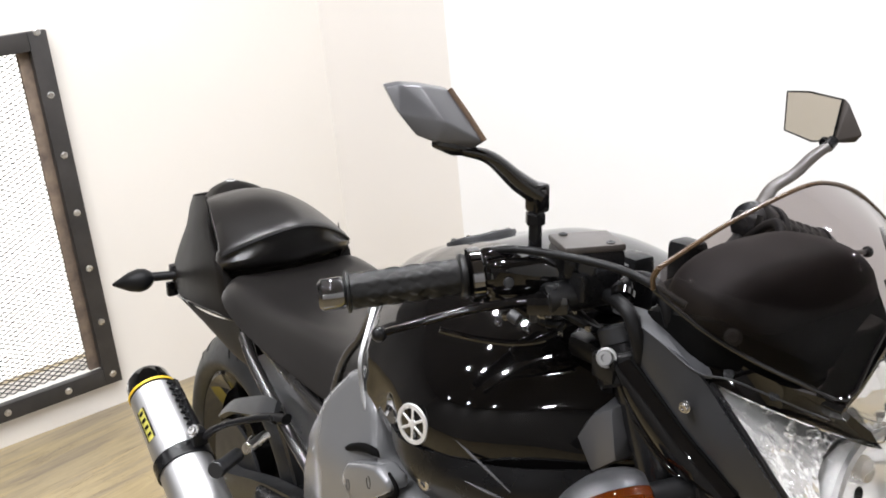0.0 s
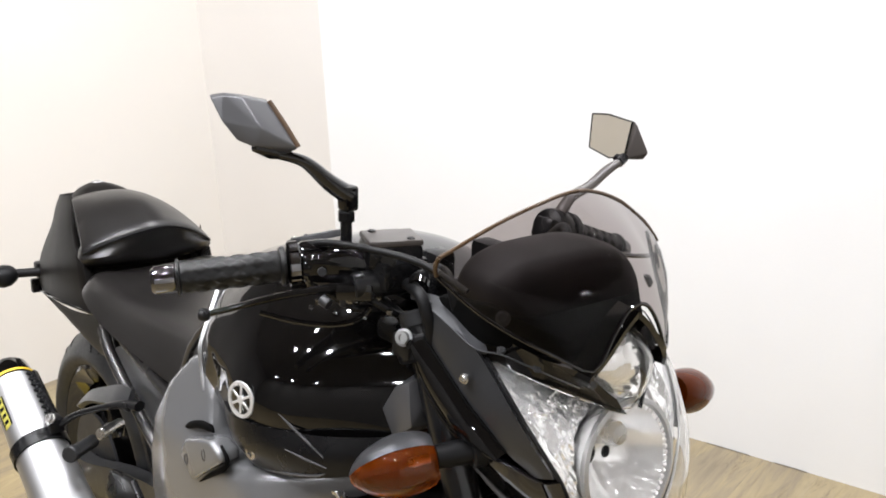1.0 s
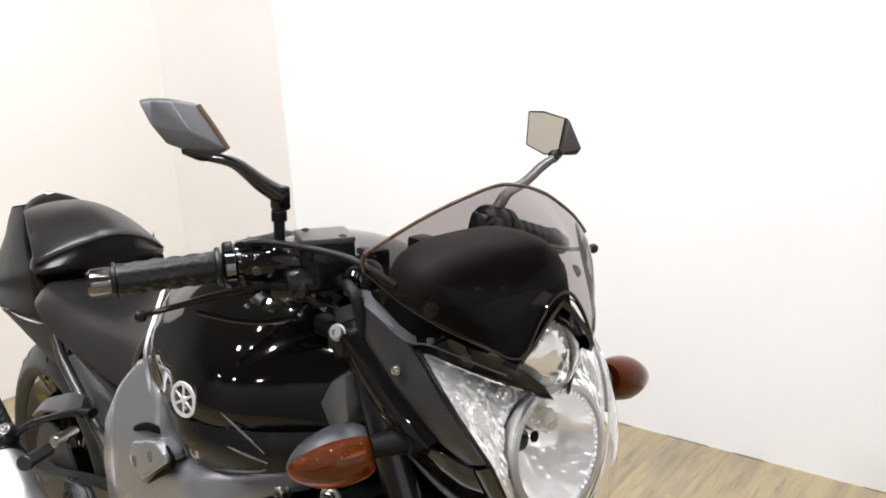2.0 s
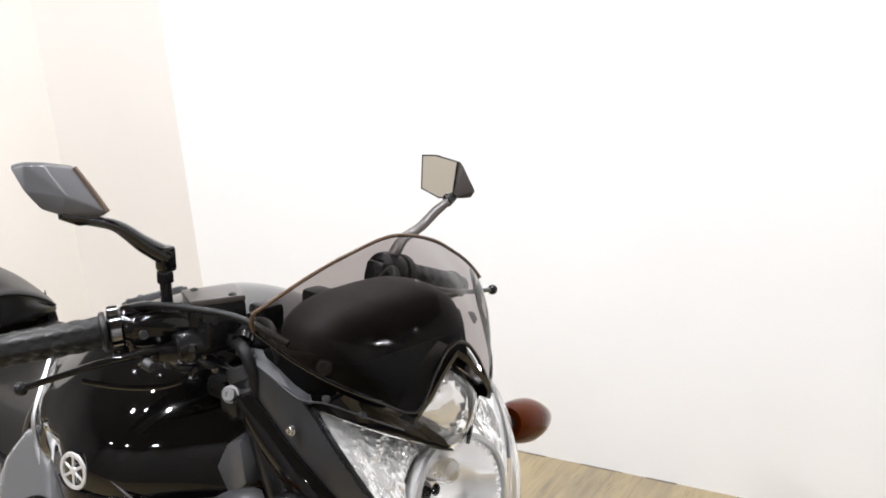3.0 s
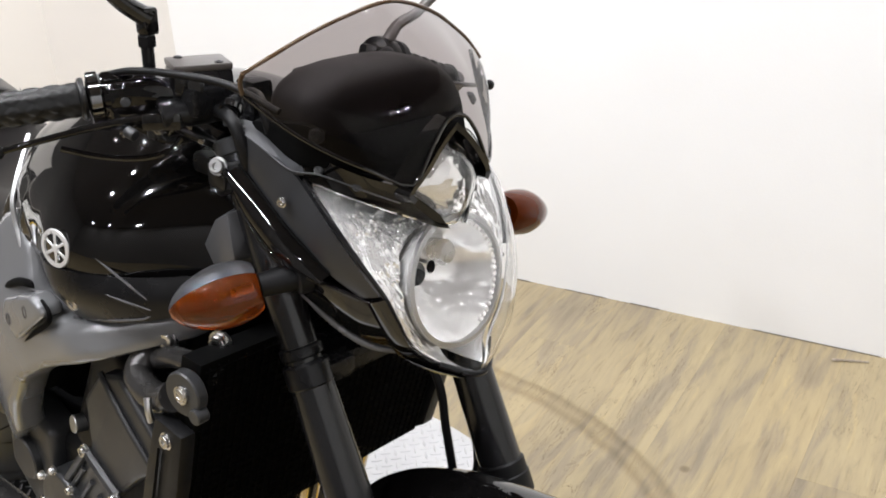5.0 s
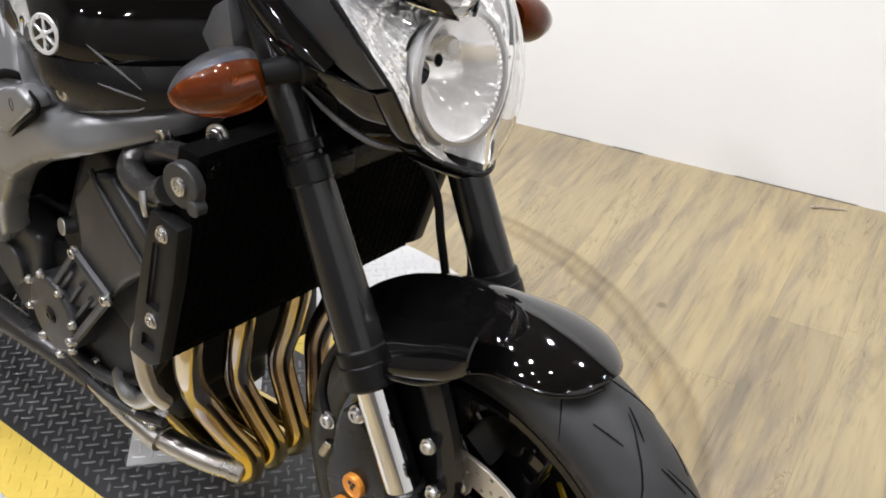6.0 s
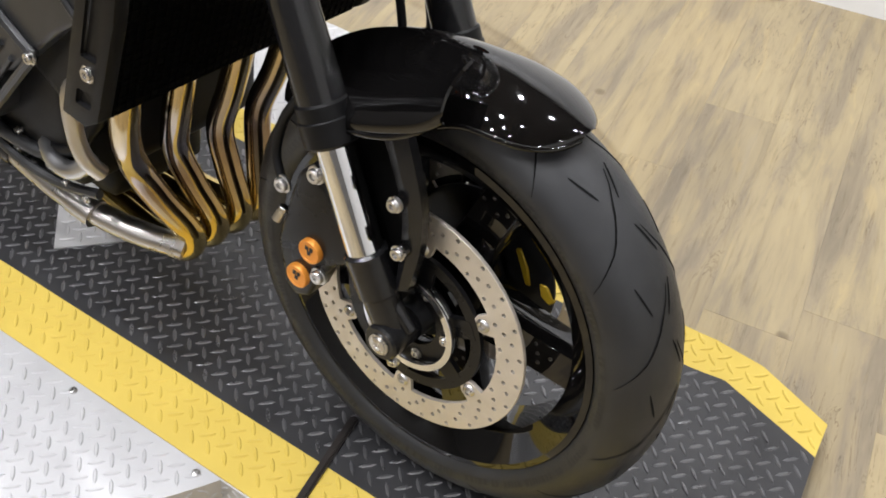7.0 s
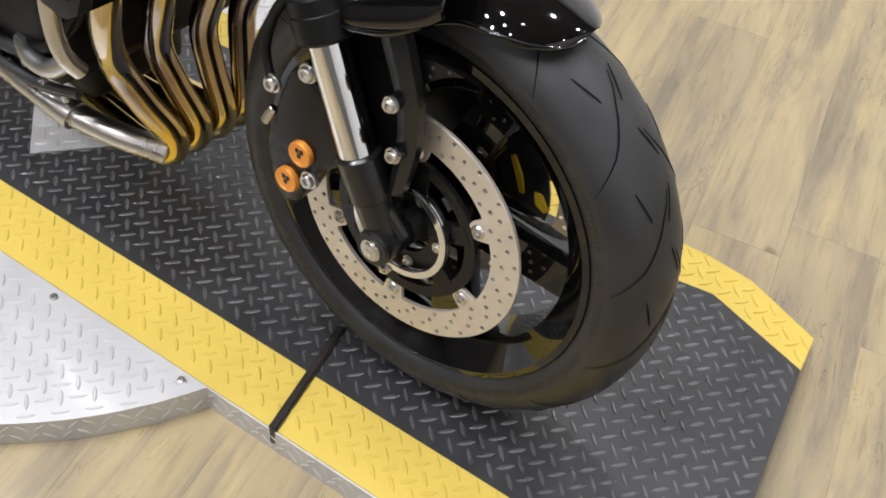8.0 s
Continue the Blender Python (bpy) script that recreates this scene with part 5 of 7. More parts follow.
def pillion():
    """A wedge-shaped cushion: arched front lip over an undercut face, top falling a little to the sides."""
    ss_ = [-1 + 2 * j / 16 for j in range(17)]
    lip = [Vector((-1.237 - 0.055 * s * s, 0.127 * s, 0.850 - (0.046 if s < 0 else 0.056) * abs(s) ** 1.8)) for s in ss_]
    rear = [Vector((-1.482 + 0.008 * s * s, 0.080 * s, 0.872 - (0.006 if s < 0 else 0.022) * s * s)) for s in ss_]
    low = [Vector((-1.278 - 0.032 * s * s, 0.118 * s, 0.768)) for s in ss_]
    bulge_ = [Vector((-1.250 - 0.050 * s * s + 0.022 * math.sin(math.pi * min(1, abs(s) * 0.72 + 0.0)) ** 3 - 0.010 * (1 - abs(s)) ** 2, 0.130 * s, 0.812 - 0.022 * abs(s) ** 2)) for s in ss_]
    neck = [p + Vector((-0.003, 0, -0.010)) for p in lip]
    rows = [low, [a.lerp(b_, 0.5) + Vector((0.004, 0, -0.004)) for a, b_ in zip(low, bulge_)], bulge_, neck, lip]
    for t in (0.04, 0.12, 0.25, 0.4, 0.55, 0.7, 0.85, 0.96, 1.0):
        rows.append([a.lerp(b_, t) + Vector((0, 0, 0.012 * math.sin(math.pi * t) + 0.004 * (1 - s * s) * math.sin(math.pi * t) + (0.004 if t < 0.9 else 0))) for a, b_, s in zip(lip, rear, ss_)])
    rows.append([p + Vector((-0.004, 0, -0.02)) for p in rear])
    full = []
    for n_, r in enumerate(rows):
        a, z_ = r[0], r[-1]
        if n_ < 5:
            g = Vector((-0.012, 0, 0))
            full.append([a + g * 3 + Vector((0, 0.006, 0)), a + g * 2, a + g] + r + [z_ + g, z_ + g * 2, z_ + g * 3 - Vector((0, 0.006, 0))])
            continue
        f = min(1.0, (n_ - 4) / 3)
        full.append([a + Vector((-0.036 * (1 - f), 0.008, -0.05 * f)), a + Vector((-0.024 * (1 - f), 0, -0.026 * f)), a + Vector((-0.012 * (1 - f), 0, -0.008 * f))] + r + [z_ + Vector((-0.012 * (1 - f), 0, -0.008 * f)), z_ + Vector((-0.024 * (1 - f), 0, -0.026 * f)), z_ + Vector((-0.036 * (1 - f), -0.008, -0.05 * f))])
    return sheet(fine_rows(full, 2), 0.003), lip


pil_bm, lip_ = pillion()
pil = part("pillion_seat", pil_bm, SEATSKIN, bike, "black vinyl pillion seat with a welt", 60)
part("welt", tube([tuple(p + Vector((0.002, 0, -0.002))) for p in lip_], 0.0028, 8, 2), MATTE, pil)

tail = []
for x, half in (
    (-1.33, [(0, 0.78), (0.060, 0.78), (0.095, 0.775), (0.106, 0.750), (0.106, 0.700), (0.09, 0.660), (0, 0.650)]),
    (-1.43, [(0, 0.82), (0.050, 0.82), (0.080, 0.815), (0.098, 0.780), (0.104, 0.710), (0.085, 0.660), (0, 0.650)]),
    (-1.485, [(0, 0.862), (0.036, 0.861), (0.066, 0.850), (0.085, 0.800), (0.098, 0.720), (0.080, 0.660), (0, 0.650)]),
    (-1.548, [(0, 0.877), (0.018, 0.875), (0.046, 0.858), (0.074, 0.795), (0.084, 0.720), (0.065, 0.665), (0, 0.655)]),
    (-1.60, [(0, 0.842), (0.022, 0.840), (0.040, 0.832), (0.058, 0.780), (0.062, 0.730), (0.045, 0.690), (0, 0.680)]),
):
    tail.append(half_ring(x, half))
tl = part("tail_cowl", body(tail, 4, 3), TAILSKIN, bike, "black tail fairing", 50)
part("tail_badge", moved(lathe([(0.0068, 0), (0.0068, 0.0012), (0.0098, 0.0012), (0.0104, 0)], 24), Matrix.Translation((-1.541, 0, 0.8785)) @ pose(0, 0, 0, 90, 0, 0)), WHITEPAINT, tl, "small silver badge")
for side in (-1, 1):
    upper_ = [((-1.474, 0.080, 0.872), (-1.590, 0.062, 0.848)), ((-1.430, 0.093, 0.858), (-1.580, 0.076, 0.825)), ((-1.400, 0.106, 0.832), (-1.560, 0.092, 0.797)), ((-1.345, 0.122, 0.806), (-1.580, 0.102, 0.757)), ((-1.296, 0.131, 0.785), (-1.598, 0.110, 0.718)),
              ((-1.283, 0.133, 0.755), (-1.604, 0.114, 0.688)), ((-1.270, 0.133, 0.725), (-1.596, 0.116, 0.660)), ((-1.232, 0.131, 0.700), (-1.530, 0.130, 0.664))]
    rows = []
    for a, b_ in (upper_ if side < 0 else upper_[3:]):
        a, b_ = Vector((a[0], side * a[1], a[2])), Vector((b_[0], side * b_[1], b_[2]))
        row = [a + Vector((0.004, -side * 0.022, -0.030)), a + Vector((0, -side * 0.004, -0.004))]
        row += [a.lerp(b_, t) + Vector((0, side * 0.008 * math.sin(math.pi * t), 0)) for t in (0.08, 0.3, 0.5, 0.7, 0.92)]
        row += [b_ + Vector((-0.006, -side * 0.006, 0)), b_ + Vector((-0.006, -side * 0.035, 0))]
        rows.append(row)
    tp = part("tail_side_panel", sheet(fine_cols(fine_rows(rows, 3), 2, False), 0.003), TAILSKIN, bike, "black tail side panel", 50)
    lower_ = [((-1.232, 0.129, 0.699), (-1.530, 0.128, 0.663)), ((-1.205, 0.128, 0.660), (-1.485, 0.122, 0.650)), ((-1.196, 0.120, 0.622), (-1.390, 0.112, 0.634)), ((-1.20, 0.095, 0.612), (-1.38, 0.090, 0.624))]
    rows = []
    for a, b_ in lower_:
        a, b_ = Vector((a[0], side * a[1], a[2])), Vector((b_[0], side * b_[1], b_[2]))
        rows.append([a.lerp(b_, t) + Vector((0, 0, -0.012 * math.sin(math.pi * t))) for t in (0, 0.25, 0.5, 0.75, 1)])
    part("tail_lower_panel", sheet(fine_cols(fine_rows(rows, 3), 2, False), 0.003), TAILSKIN, tp, "black lower tail panel", 50)
    part("panel_edge", tube([(-1.236, side * 0.133, 0.700), (-1.33, side * 0.139, 0.690), (-1.43, side * 0.139, 0.678), (-1.528, side * 0.132, 0.664)], 0.0028, 8), GLOSS, tp)
# rear indicators, plate bracket
for side in (-1, 1):
    ind = part("rear_indicator", rod((-1.575, side * 0.09, 0.690), (-1.600, side * 0.165, 0.690), 0.0095, 12), MATTE, bike, "black rear indicator on a short stalk")
    secs = [oval(0, 0, 0, r, r * 0.85, 20) for r in (0.004, 0.016, 0.024, 0.027, 0.022, 0.010, 0.003)]
    sh_ = loft([[Vector((px_, py_, pz_)) + Vector((-t, 0, 0)) for px_, py_, pz_ in s] for s, t in zip(secs, (0, 0.006, 0.016, 0.030, 0.050, 0.072, 0.084))])
    part("lamp_shell", moved(sh_, Matrix.Translation((-1.590, side * 0.158, 0.690)) @ pose(0, 0, 0, 0, -8, 60 * -side)), MATTE, ind)
part("plate_bracket", box(-1.64, 0, 0.645, 0.10, 0.12, 0.05, 0.01), MATTE, bike)
for side in (-1, 1):
    part("stalk_base", join(box(-1.600, side * 0.105, 0.690, 0.030, 0.030, 0.034, 0.006), box(-1.606, side * 0.118, 0.655, 0.016, 0.022, 0.030, 0.004)), SATIN, bike)

# subframe rails with the cover between them
for side in (-1, 1):
    part("subframe_rail", tube([(-0.78, side * 0.140, 0.640), (-0.874, side * 0.142, 0.660), (-0.955, side * 0.142, 0.675), (-1.094, side * 0.140, 0.704), (-1.16, side * 0.132, 0.718)], 0.0115, 14), RAILPAINT, bike, "grey tubular subframe rail")
    part("subframe_rail", tube([(-0.86, side * 0.140, 0.496), (-0.951, side * 0.142, 0.542), (-1.046, side * 0.142, 0.592), (-1.147, side * 0.140, 0.651), (-1.20, side * 0.132, 0.685)], 0.0110, 14), RAILPAINT, bike, "grey tubular subframe rail")
    sc_ = plate([(-0.79, 0.618), (-0.86, 0.520), (-0.95, 0.562), (-1.045, 0.612), (-1.135, 0.668), (-1.09, 0.690), (-0.955, 0.662), (-0.874, 0.646)], -0.140, 0.014, 0.004, 2)
    part("side_cover", sc_ if side < 0 else flip(sc_), COVERGREY, bike, "grey side cover between the rails")

# frame spar
frame_out = [(-0.325, 0.782), (-0.42, 0.752), (-0.52, 0.730), (-0.585, 0.735), (-0.612, 0.790), (-0.655, 0.832), (-0.690, 0.815), (-0.745, 0.762), (-0.785, 0.690), (-0.845, 0.605), (-0.915, 0.515), (-0.905, 0.435), (-0.80, 0.415), (-0.735, 0.470), (-0.700, 0.535), (-0.645, 0.598), (-0.562, 0.650), (-0.45, 0.698), (-0.36, 0.732)]
for side in (-1, 1):
    fb = plate(frame_out, -0.206, 0.050, 0.016, 4, lambda x, z: -0.034 * min(1.0, max(0.0, (0.825 - z) / 0.12)) ** 1.2 + 0.022 * min(1.0, max(0.0, (0.62 - z) / 0.2)) + 0.115 * max(0.0, (x + 0.48) / 0.16) ** 1.4 + 0.055 * max(0.0, (-0.72 - x) / 0.2))
    fr = part("frame_spar", fb if side < 0 else flip(fb), GREYFRAME, bike, "grey satin aluminium frame spar", 30)
    if side < 0:
        cv = part("spar_cover", plate([(-0.641, 0.697), (-0.636, 0.716), (-0.626, 0.729), (-0.590, 0.744), (-0.557, 0.754), (-0.532, 0.748), (-0.527, 0.736), (-0.566, 0.708), (-0.608, 0.677)], -0.249, 0.030, 0.006, 3), GREYFRAME, fr, "raised grey cover plate")
        for sx, sz in ((-0.622, 0.702), (-0.571, 0.729)):
            part("cover_slot", moved(lathe([(0.0042, 0.0), (0.0052, -0.0012), (0.0062, 0.0)], 20), Matrix.Translation((sx, -0.2485, sz)) @ Matrix.Diagonal((0.8, 1, 1.5, 1))), SATIN, cv)
        part("cover_groove", tube([(-0.540, -0.2395, 0.752), (-0.523, -0.2405, 0.741), (-0.530, -0.2410, 0.726), (-0.570, -0.2400, 0.699), (-0.610, -0.2380, 0.670)], [0.0018, 0.0030, 0.0036, 0.0034, 0.0015], 10, 6), DEEP, fr, "dark groove beside the cover")
        part("spar_slot", tube([(-0.674, -0.2270, 0.7195), (-0.645, -0.2300, 0.7365), (-0.612, -0.2320, 0.7510), (-0.584, -0.2325, 0.7570), (-0.574, -0.2320, 0.7545)], [0.0012, 0.0048, 0.0056, 0.0050, 0.0012], 12, 6), DEEP, fr, "dark slot over the cover")
        part("spar_seam", tube([(-0.676, -0.2280, 0.711), (-0.684, -0.2270, 0.672), (-0.678, -0.2230, 0.635), (-0.664, -0.2200, 0.628)], 0.0012, 8, 6), SATIN, fr)
part("frame_bolt", bolt((-0.386, -0.168, 0.729), (0.2, -1, 0), 0.010, 0.008), ZINC, bike)
part("frame_bolt", bolt((-0.296, -0.160, 0.756), (0.4, -1, 0), 0.0105, 0.009), ZINC, bike)
part("heel_plate", plate([(-0.86, 0.47), (-0.93, 0.52), (-1.02, 0.50), (-1.05, 0.44), (-0.97, 0.40), (-0.88, 0.41)], -0.205, 0.012, 0.004), SATIN, bike)

# silencer
tail_p, head_p = Vector((-1.367, -0.260, 0.580)), Vector((-1.051, -0.262, 0.406))
axd = (head_p - tail_p).normalized()
sil = part("silencer", rod(tail_p + axd * 0.042, head_p, 0.0425, 48, 0.050), SILENCER, bike, "short silver titanium silencer")
q_ = Vector((0, 1, 0)).rotation_difference(axd).to_matrix().to_4x4()
cap_m = Matrix.Translation(tail_p) @ q_
part("end_cap", moved(lathe([(0.0, 0.02), (0.022, 0.02), (0.025, 0.002), (0.030, 0.0), (0.038, 0.010), (0.0432, 0.042), (0.041, 0.044)], 40), cap_m), GLOSS, sil, "dark end cap")
part("gold_band", moved(lathe([(0.0425, 0.039), (0.0442, 0.039), (0.0442, 0.043), (0.0425, 0.043)], 40, closed=True), cap_m), GOLD, sil, "thin gold band")
part("clamp_band", moved(lathe([(0.0470, 0.190), (0.0505, 0.190), (0.0505, 0.214), (0.0470, 0.214)], 40, closed=True), cap_m), SATIN, sil, "black clamp band")
out_e = (Vector((0, -1, 0)) - axd * axd.dot(Vector((0, -1, 0)))).normalized()
low_e = axd.cross(out_e)


def on_can(t, deg, lift=0.0):
    r = 0.0425 + 0.0075 * (t - 0.042) / 0.319 + lift
    return tail_p + axd * t + out_e * (r * math.cos(radians(deg))) + low_e * (r * math.sin(radians(deg)))


lb = part("label_plate", loft([[on_can(t, d, 0.0007) for d in (-38, -34, -30, -26, -22, -18, -14)] for t in (0.085, 0.105, 0.130, 0.150)], ring=False), LABEL, sil, "yellow and black label")
part("label_bar", loft([[on_can(t, d, 0.0011) for d in (-40, -38.5, -37, -36)] for t in (0.085, 0.150)], ring=False), SATIN, lb)
part("label_bar", loft([[on_can(t, d, 0.0011) for d in (-16, -15, -13, -12)] for t in (0.085, 0.150)], ring=False), SATIN, lb)
for k in range(4):
    part("label_bar", loft([[on_can(0.090 + 0.015 * k + dt, d, 0.0012) for d in (-33, -28, -24, -19)] for dt in (0, 0.007)], ring=False), SATIN, lb)
part("silencer_guard", loft([[on_can(t, d, l) for d, l in ((-128, 0.001), (-128, 0.009), (-140, 0.009), (-140, 0.001))] for t in (0.050, 0.10, 0.16, 0.19)]), SATIN, sil, "black comb-edged guard")
for k in range(9):
    c_ = on_can(0.058 + 0.014 * k, -122, 0.004)
    part("guard_tooth", rod(c_, on_can(0.054 + 0.014 * k, -112, 0.003), 0.0042, 8), SATIN, sil)
part("link_pipe", tube([head_p - axd * 0.01, head_p + axd * 0.06, (-0.90, -0.215, 0.30), (-0.80, -0.155, 0.225), (-0.68, -0.138, 0.209)], [0.040, 0.036, 0.026, 0.021, 0.020], 16), RAILPAINT, bike, "dull exhaust link pipe")
hg = part("footrest_hanger", tube([on_can(0.195, -118, 0.008), (-1.135, -0.215, 0.560), (-1.075, -0.190, 0.590), (-1.03, -0.172, 0.608), (-0.985, -0.160, 0.618)], [0.009, 0.0075, 0.0075, 0.009, 0.011], 12, 6, 0.75), SATIN, bike, "black cast hanger between rail and silencer")
part("hanger_lug", moved(box(0, 0, 0, 0.034, 0.026, 0.026, 0.005), Matrix.Translation(on_can(0.190, -112, 0.012))), SATIN, hg)
part("hanger_bolt", bolt(on_can(0.190, -100, 0.026), (0.3, -0.7, 0.6), 0.008, 0.006), ZINC, hg)
# Dark disc added to blacken what shows through the rear wheel.
part("rear_dark_disc", moved(lathe([(0.03, -0.003), (0.118, -0.003), (0.118, 0.003), (0.03, 0.003)], 48, closed=True), Matrix.Translation(RAX + Vector((0, -0.082, 0)))), CAST, rw)
blade = [[Vector(p) for p in r] for r in (((-1.235, -0.170, 0.540), (-1.230, -0.180, 0.532)), ((-1.19, -0.165, 0.575), (-1.178, -0.180, 0.562)), ((-1.13, -0.160, 0.602), (-1.112, -0.180, 0.584)), ((-1.07, -0.156, 0.626), (-1.050, -0.180, 0.602)), ((-1.03, -0.154, 0.632), (-1.008, -0.176, 0.608)))]
part("hanger_blade", sheet(fine_rows(blade, 3), 0.010), ENGCOVER, hg)
part("passenger_footrest", join(rod((-1.10, -0.200, 0.520), (-1.045, -0.255, 0.535), 0.012, 16), rod((-1.05, -0.25, 0.534), (-1.04, -0.262, 0.537), 0.014, 16)), CAST, bike)
part("footrest_pivot", join(rod((-1.06, -0.165, 0.560), (-1.02, -0.215, 0.570), 0.009, 14), rod((-1.09, -0.175, 0.545), (-1.05, -0.205, 0.550), 0.007, 12)), ZINC, bike)
part("rider_footrest", join(rod((-0.93, -0.20, 0.42), (-0.90, -0.30, 0.42), 0.012, 14), rod((-0.93, -0.19, 0.42), (-0.93, -0.205, 0.42), 0.018, 14)), CAST, bike)
part("rear_brake_line", tube([(-0.95, -0.19, 0.50), (-1.02, -0.20, 0.47), (-1.05, -0.19, 0.40), (-1.03, -0.17, 0.33)], 0.006, 8), MATTE, bike)

# ---------------------------------------------------------------- engine, radiator, headers
eng = part("engine_block", box(-0.665, 0, 0.36, 0.35, 0.33, 0.22, 0.03, 3), MATTE, bike, "black painted engine block")
part("cylinder_block", moved(box(0, 0, 0, 0.22, 0.34, 0.24, 0.02, 3), Matrix.Translation((-0.515, 0, 0.535)) @ pose(0, 0, 0, 0, 28, 0)), MATTE, eng)
part("sump", box(-0.64, 0, 0.215, 0.22, 0.18, 0.09, 0.03, 3), MATTE, eng)
part("airbox", box(-0.56, 0, 0.70, 0.38, 0.27, 0.14, 0.03, 3), DEEP, bike)
part("rear_block", box(-0.86, 0, 0.55, 0.20, 0.22, 0.30, 0.03, 3), DEEP, bike)
cov = part("side_cover_plate", plate([(-0.520, 0.640), (-0.470, 0.655), (-0.398, 0.595), (-0.404, 0.550), (-0.455, 0.515), (-0.505, 0.470), (-0.560, 0.420), (-0.605, 0.400), (-0.640, 0.425), (-0.590, 0.480), (-0.565, 0.520), (-0.565, 0.590)], -0.192, 0.030, 0.007, 3), ENGCOVER, eng, "black ribbed engine side cover")
part("cover_rib", tube([(-0.514, -0.192, 0.646), (-0.460, -0.195, 0.600), (-0.406, -0.193, 0.552)], 0.0045, 8), ENGCOVER, cov)
for k in range(4):
    part("cover_rib", tube([(-0.588 + 0.017 * k, -0.1935, 0.472 - 0.015 * k), (-0.640 + 0.017 * k, -0.1935, 0.412 - 0.015 * k)], 0.0042, 8), ENGCOVER, cov)
part("cover_rib", tube([(-0.573, -0.195, 0.507), (-0.502, -0.195, 0.470)], 0.008, 8), ENGCOVER, cov)
part("cover_rib", tube([(-0.505, -0.195, 0.465), (-0.605, -0.197, 0.352)], 0.007, 8), ENGCOVER, cov)
part("cover_rib", tube([(-0.573, -0.195, 0.507), (-0.662, -0.195, 0.405)], 0.006, 8), ENGCOVER, cov)
cc = part("clutch_cover", plate([(-0.600 + 0.0 + 0.058 * math.cos(a) - 0.055, 0.372 + 0.062 * math.sin(a)) for a in [2 * math.pi * k / 24 for k in range(24)]], -0.204, 0.045, 0.010, 3), ENGCOVER, eng, "round black crankcase cover")
part("cover_plug", bolt((-0.655, -0.205, 0.372), (0, -1, 0), 0.010, 0.003), SATIN, cc)
for k in range(8):
    a = radians(45 * k + 10)
    part("case_bolt", bolt((-0.655 + 0.060 * math.cos(a), -0.203, 0.372 + 0.064 * math.sin(a)), (0, -1, 0), 0.0055, 0.006), ZINC, cc)
for p in ((-0.573, -0.197, 0.507), (-0.502, -0.199, 0.468), (-0.607, -0.202, 0.350)):
    part("cover_bolt", bolt(p, (0, -1, 0), 0.0075, 0.007), ZINC, cov)
part("cover_bolt", rod((-0.62, -0.15, 0.515), (-0.625, -0.185, 0.520), 0.013, 14), ALU, eng)
part("gearbox_cover", plate([(-0.70, 0.47), (-0.78, 0.49), (-0.84, 0.45), (-0.85, 0.36), (-0.78, 0.31), (-0.71, 0.33)], -0.185, 0.05, 0.012, 3), ENGCOVER, eng)
part("gearbox_cover", rod((-0.775, -0.18, 0.40), (-0.775, -0.197, 0.40), 0.034, 28), ENGCOVER, eng)
part("sump_edge", tube([(-0.50, -0.155, 0.295), (-0.58, -0.170, 0.285), (-0.66, -0.175, 0.290), (-0.74, -0.170, 0.305)], 0.010, 10), ENGCOVER, eng)
for k in range(5):
    part("sump_bolt", bolt((-0.50 - 0.055 * k, -0.168, 0.298 - 0.004 * (k % 2)), (0, -1, -0.2), 0.006, 0.006), ZINC, eng)


def rad_x(z):
    return -0.292 - 0.30 * (0.67 - z)


rad = part("radiator", loft([[(rad_x(z) + dx, y, z) for dx, y in ((0, -0.205), (0, 0.205), (-0.035, 0.205), (-0.035, -0.205))] for z in (0.455, 0.60, 0.755)]), DEEP, bike, "black radiator behind a fine grille")
gb = []
for k in range(25):
    z = 0.462 + 0.0118 * k
    gb.append(box(rad_x(z) + 0.004, 0, z, 0.003, 0.40, 0.0013, 0))
for k in range(34):
    y = -0.196 + 0.0119 * k
    gb.append(loft([[(rad_x(z) + 0.0055 + dx, y + dy, z) for dx, dy in ((0, -0.0006), (0, 0.0006), (-0.003, 0.0006), (-0.003, -0.0006))] for z in (0.460, 0.750)]))
tagged(part("grille", join(*gb), DEEP, rad), kind="stuff")
for side in (-1, 1):
    sp = [(rad_x(0.678) - 0.040, 0.678), (rad_x(0.672) + 0.012, 0.672), (rad_x(0.60) + 0.016, 0.60), (rad_x(0.47) + 0.010, 0.466), (rad_x(0.455) - 0.010, 0.450), (rad_x(0.455) - 0.050, 0.453), (rad_x(0.60) - 0.046, 0.60)]
    cut = join(*[plate([(rad_x(z0) - 0.028, z0), (rad_x(z0) - 0.002, z0), (rad_x(z1) - 0.002, z1), (rad_x(z1) - 0.028, z1)], -0.25, 0.0268, 0.002, 1) for z0, z1 in ((0.478, 0.500), (0.545, 0.640))])
    pl = plate(sp, -0.229, 0.020, 0.004, 2)
    pl = holed(pl, cut)
    pn = part("radiator_side_panel", pl if side < 0 else flip(pl), MATTE, rad, "black plastic radiator side panel")
    if side < 0:
        for z in (0.657, 0.527):
            part("panel_screw", bolt((rad_x(z) - 0.012, -0.2295, z), (0, -1, 0), 0.008, 0.005), ZINC, pn)
part("frame_slider", join(rod((-0.283, -0.208, 0.722), (-0.281, -0.222, 0.722), 0.0255, 40), rod((-0.262, -0.208, 0.703), (-0.261, -0.223, 0.703), 0.009, 14)), ENGCOVER, bike, "round dark crash slider")
part("slider_bolt", bolt((-0.2808, -0.2235, 0.722), (0.05, -1, 0), 0.0082, 0.003), ZINC, bike)
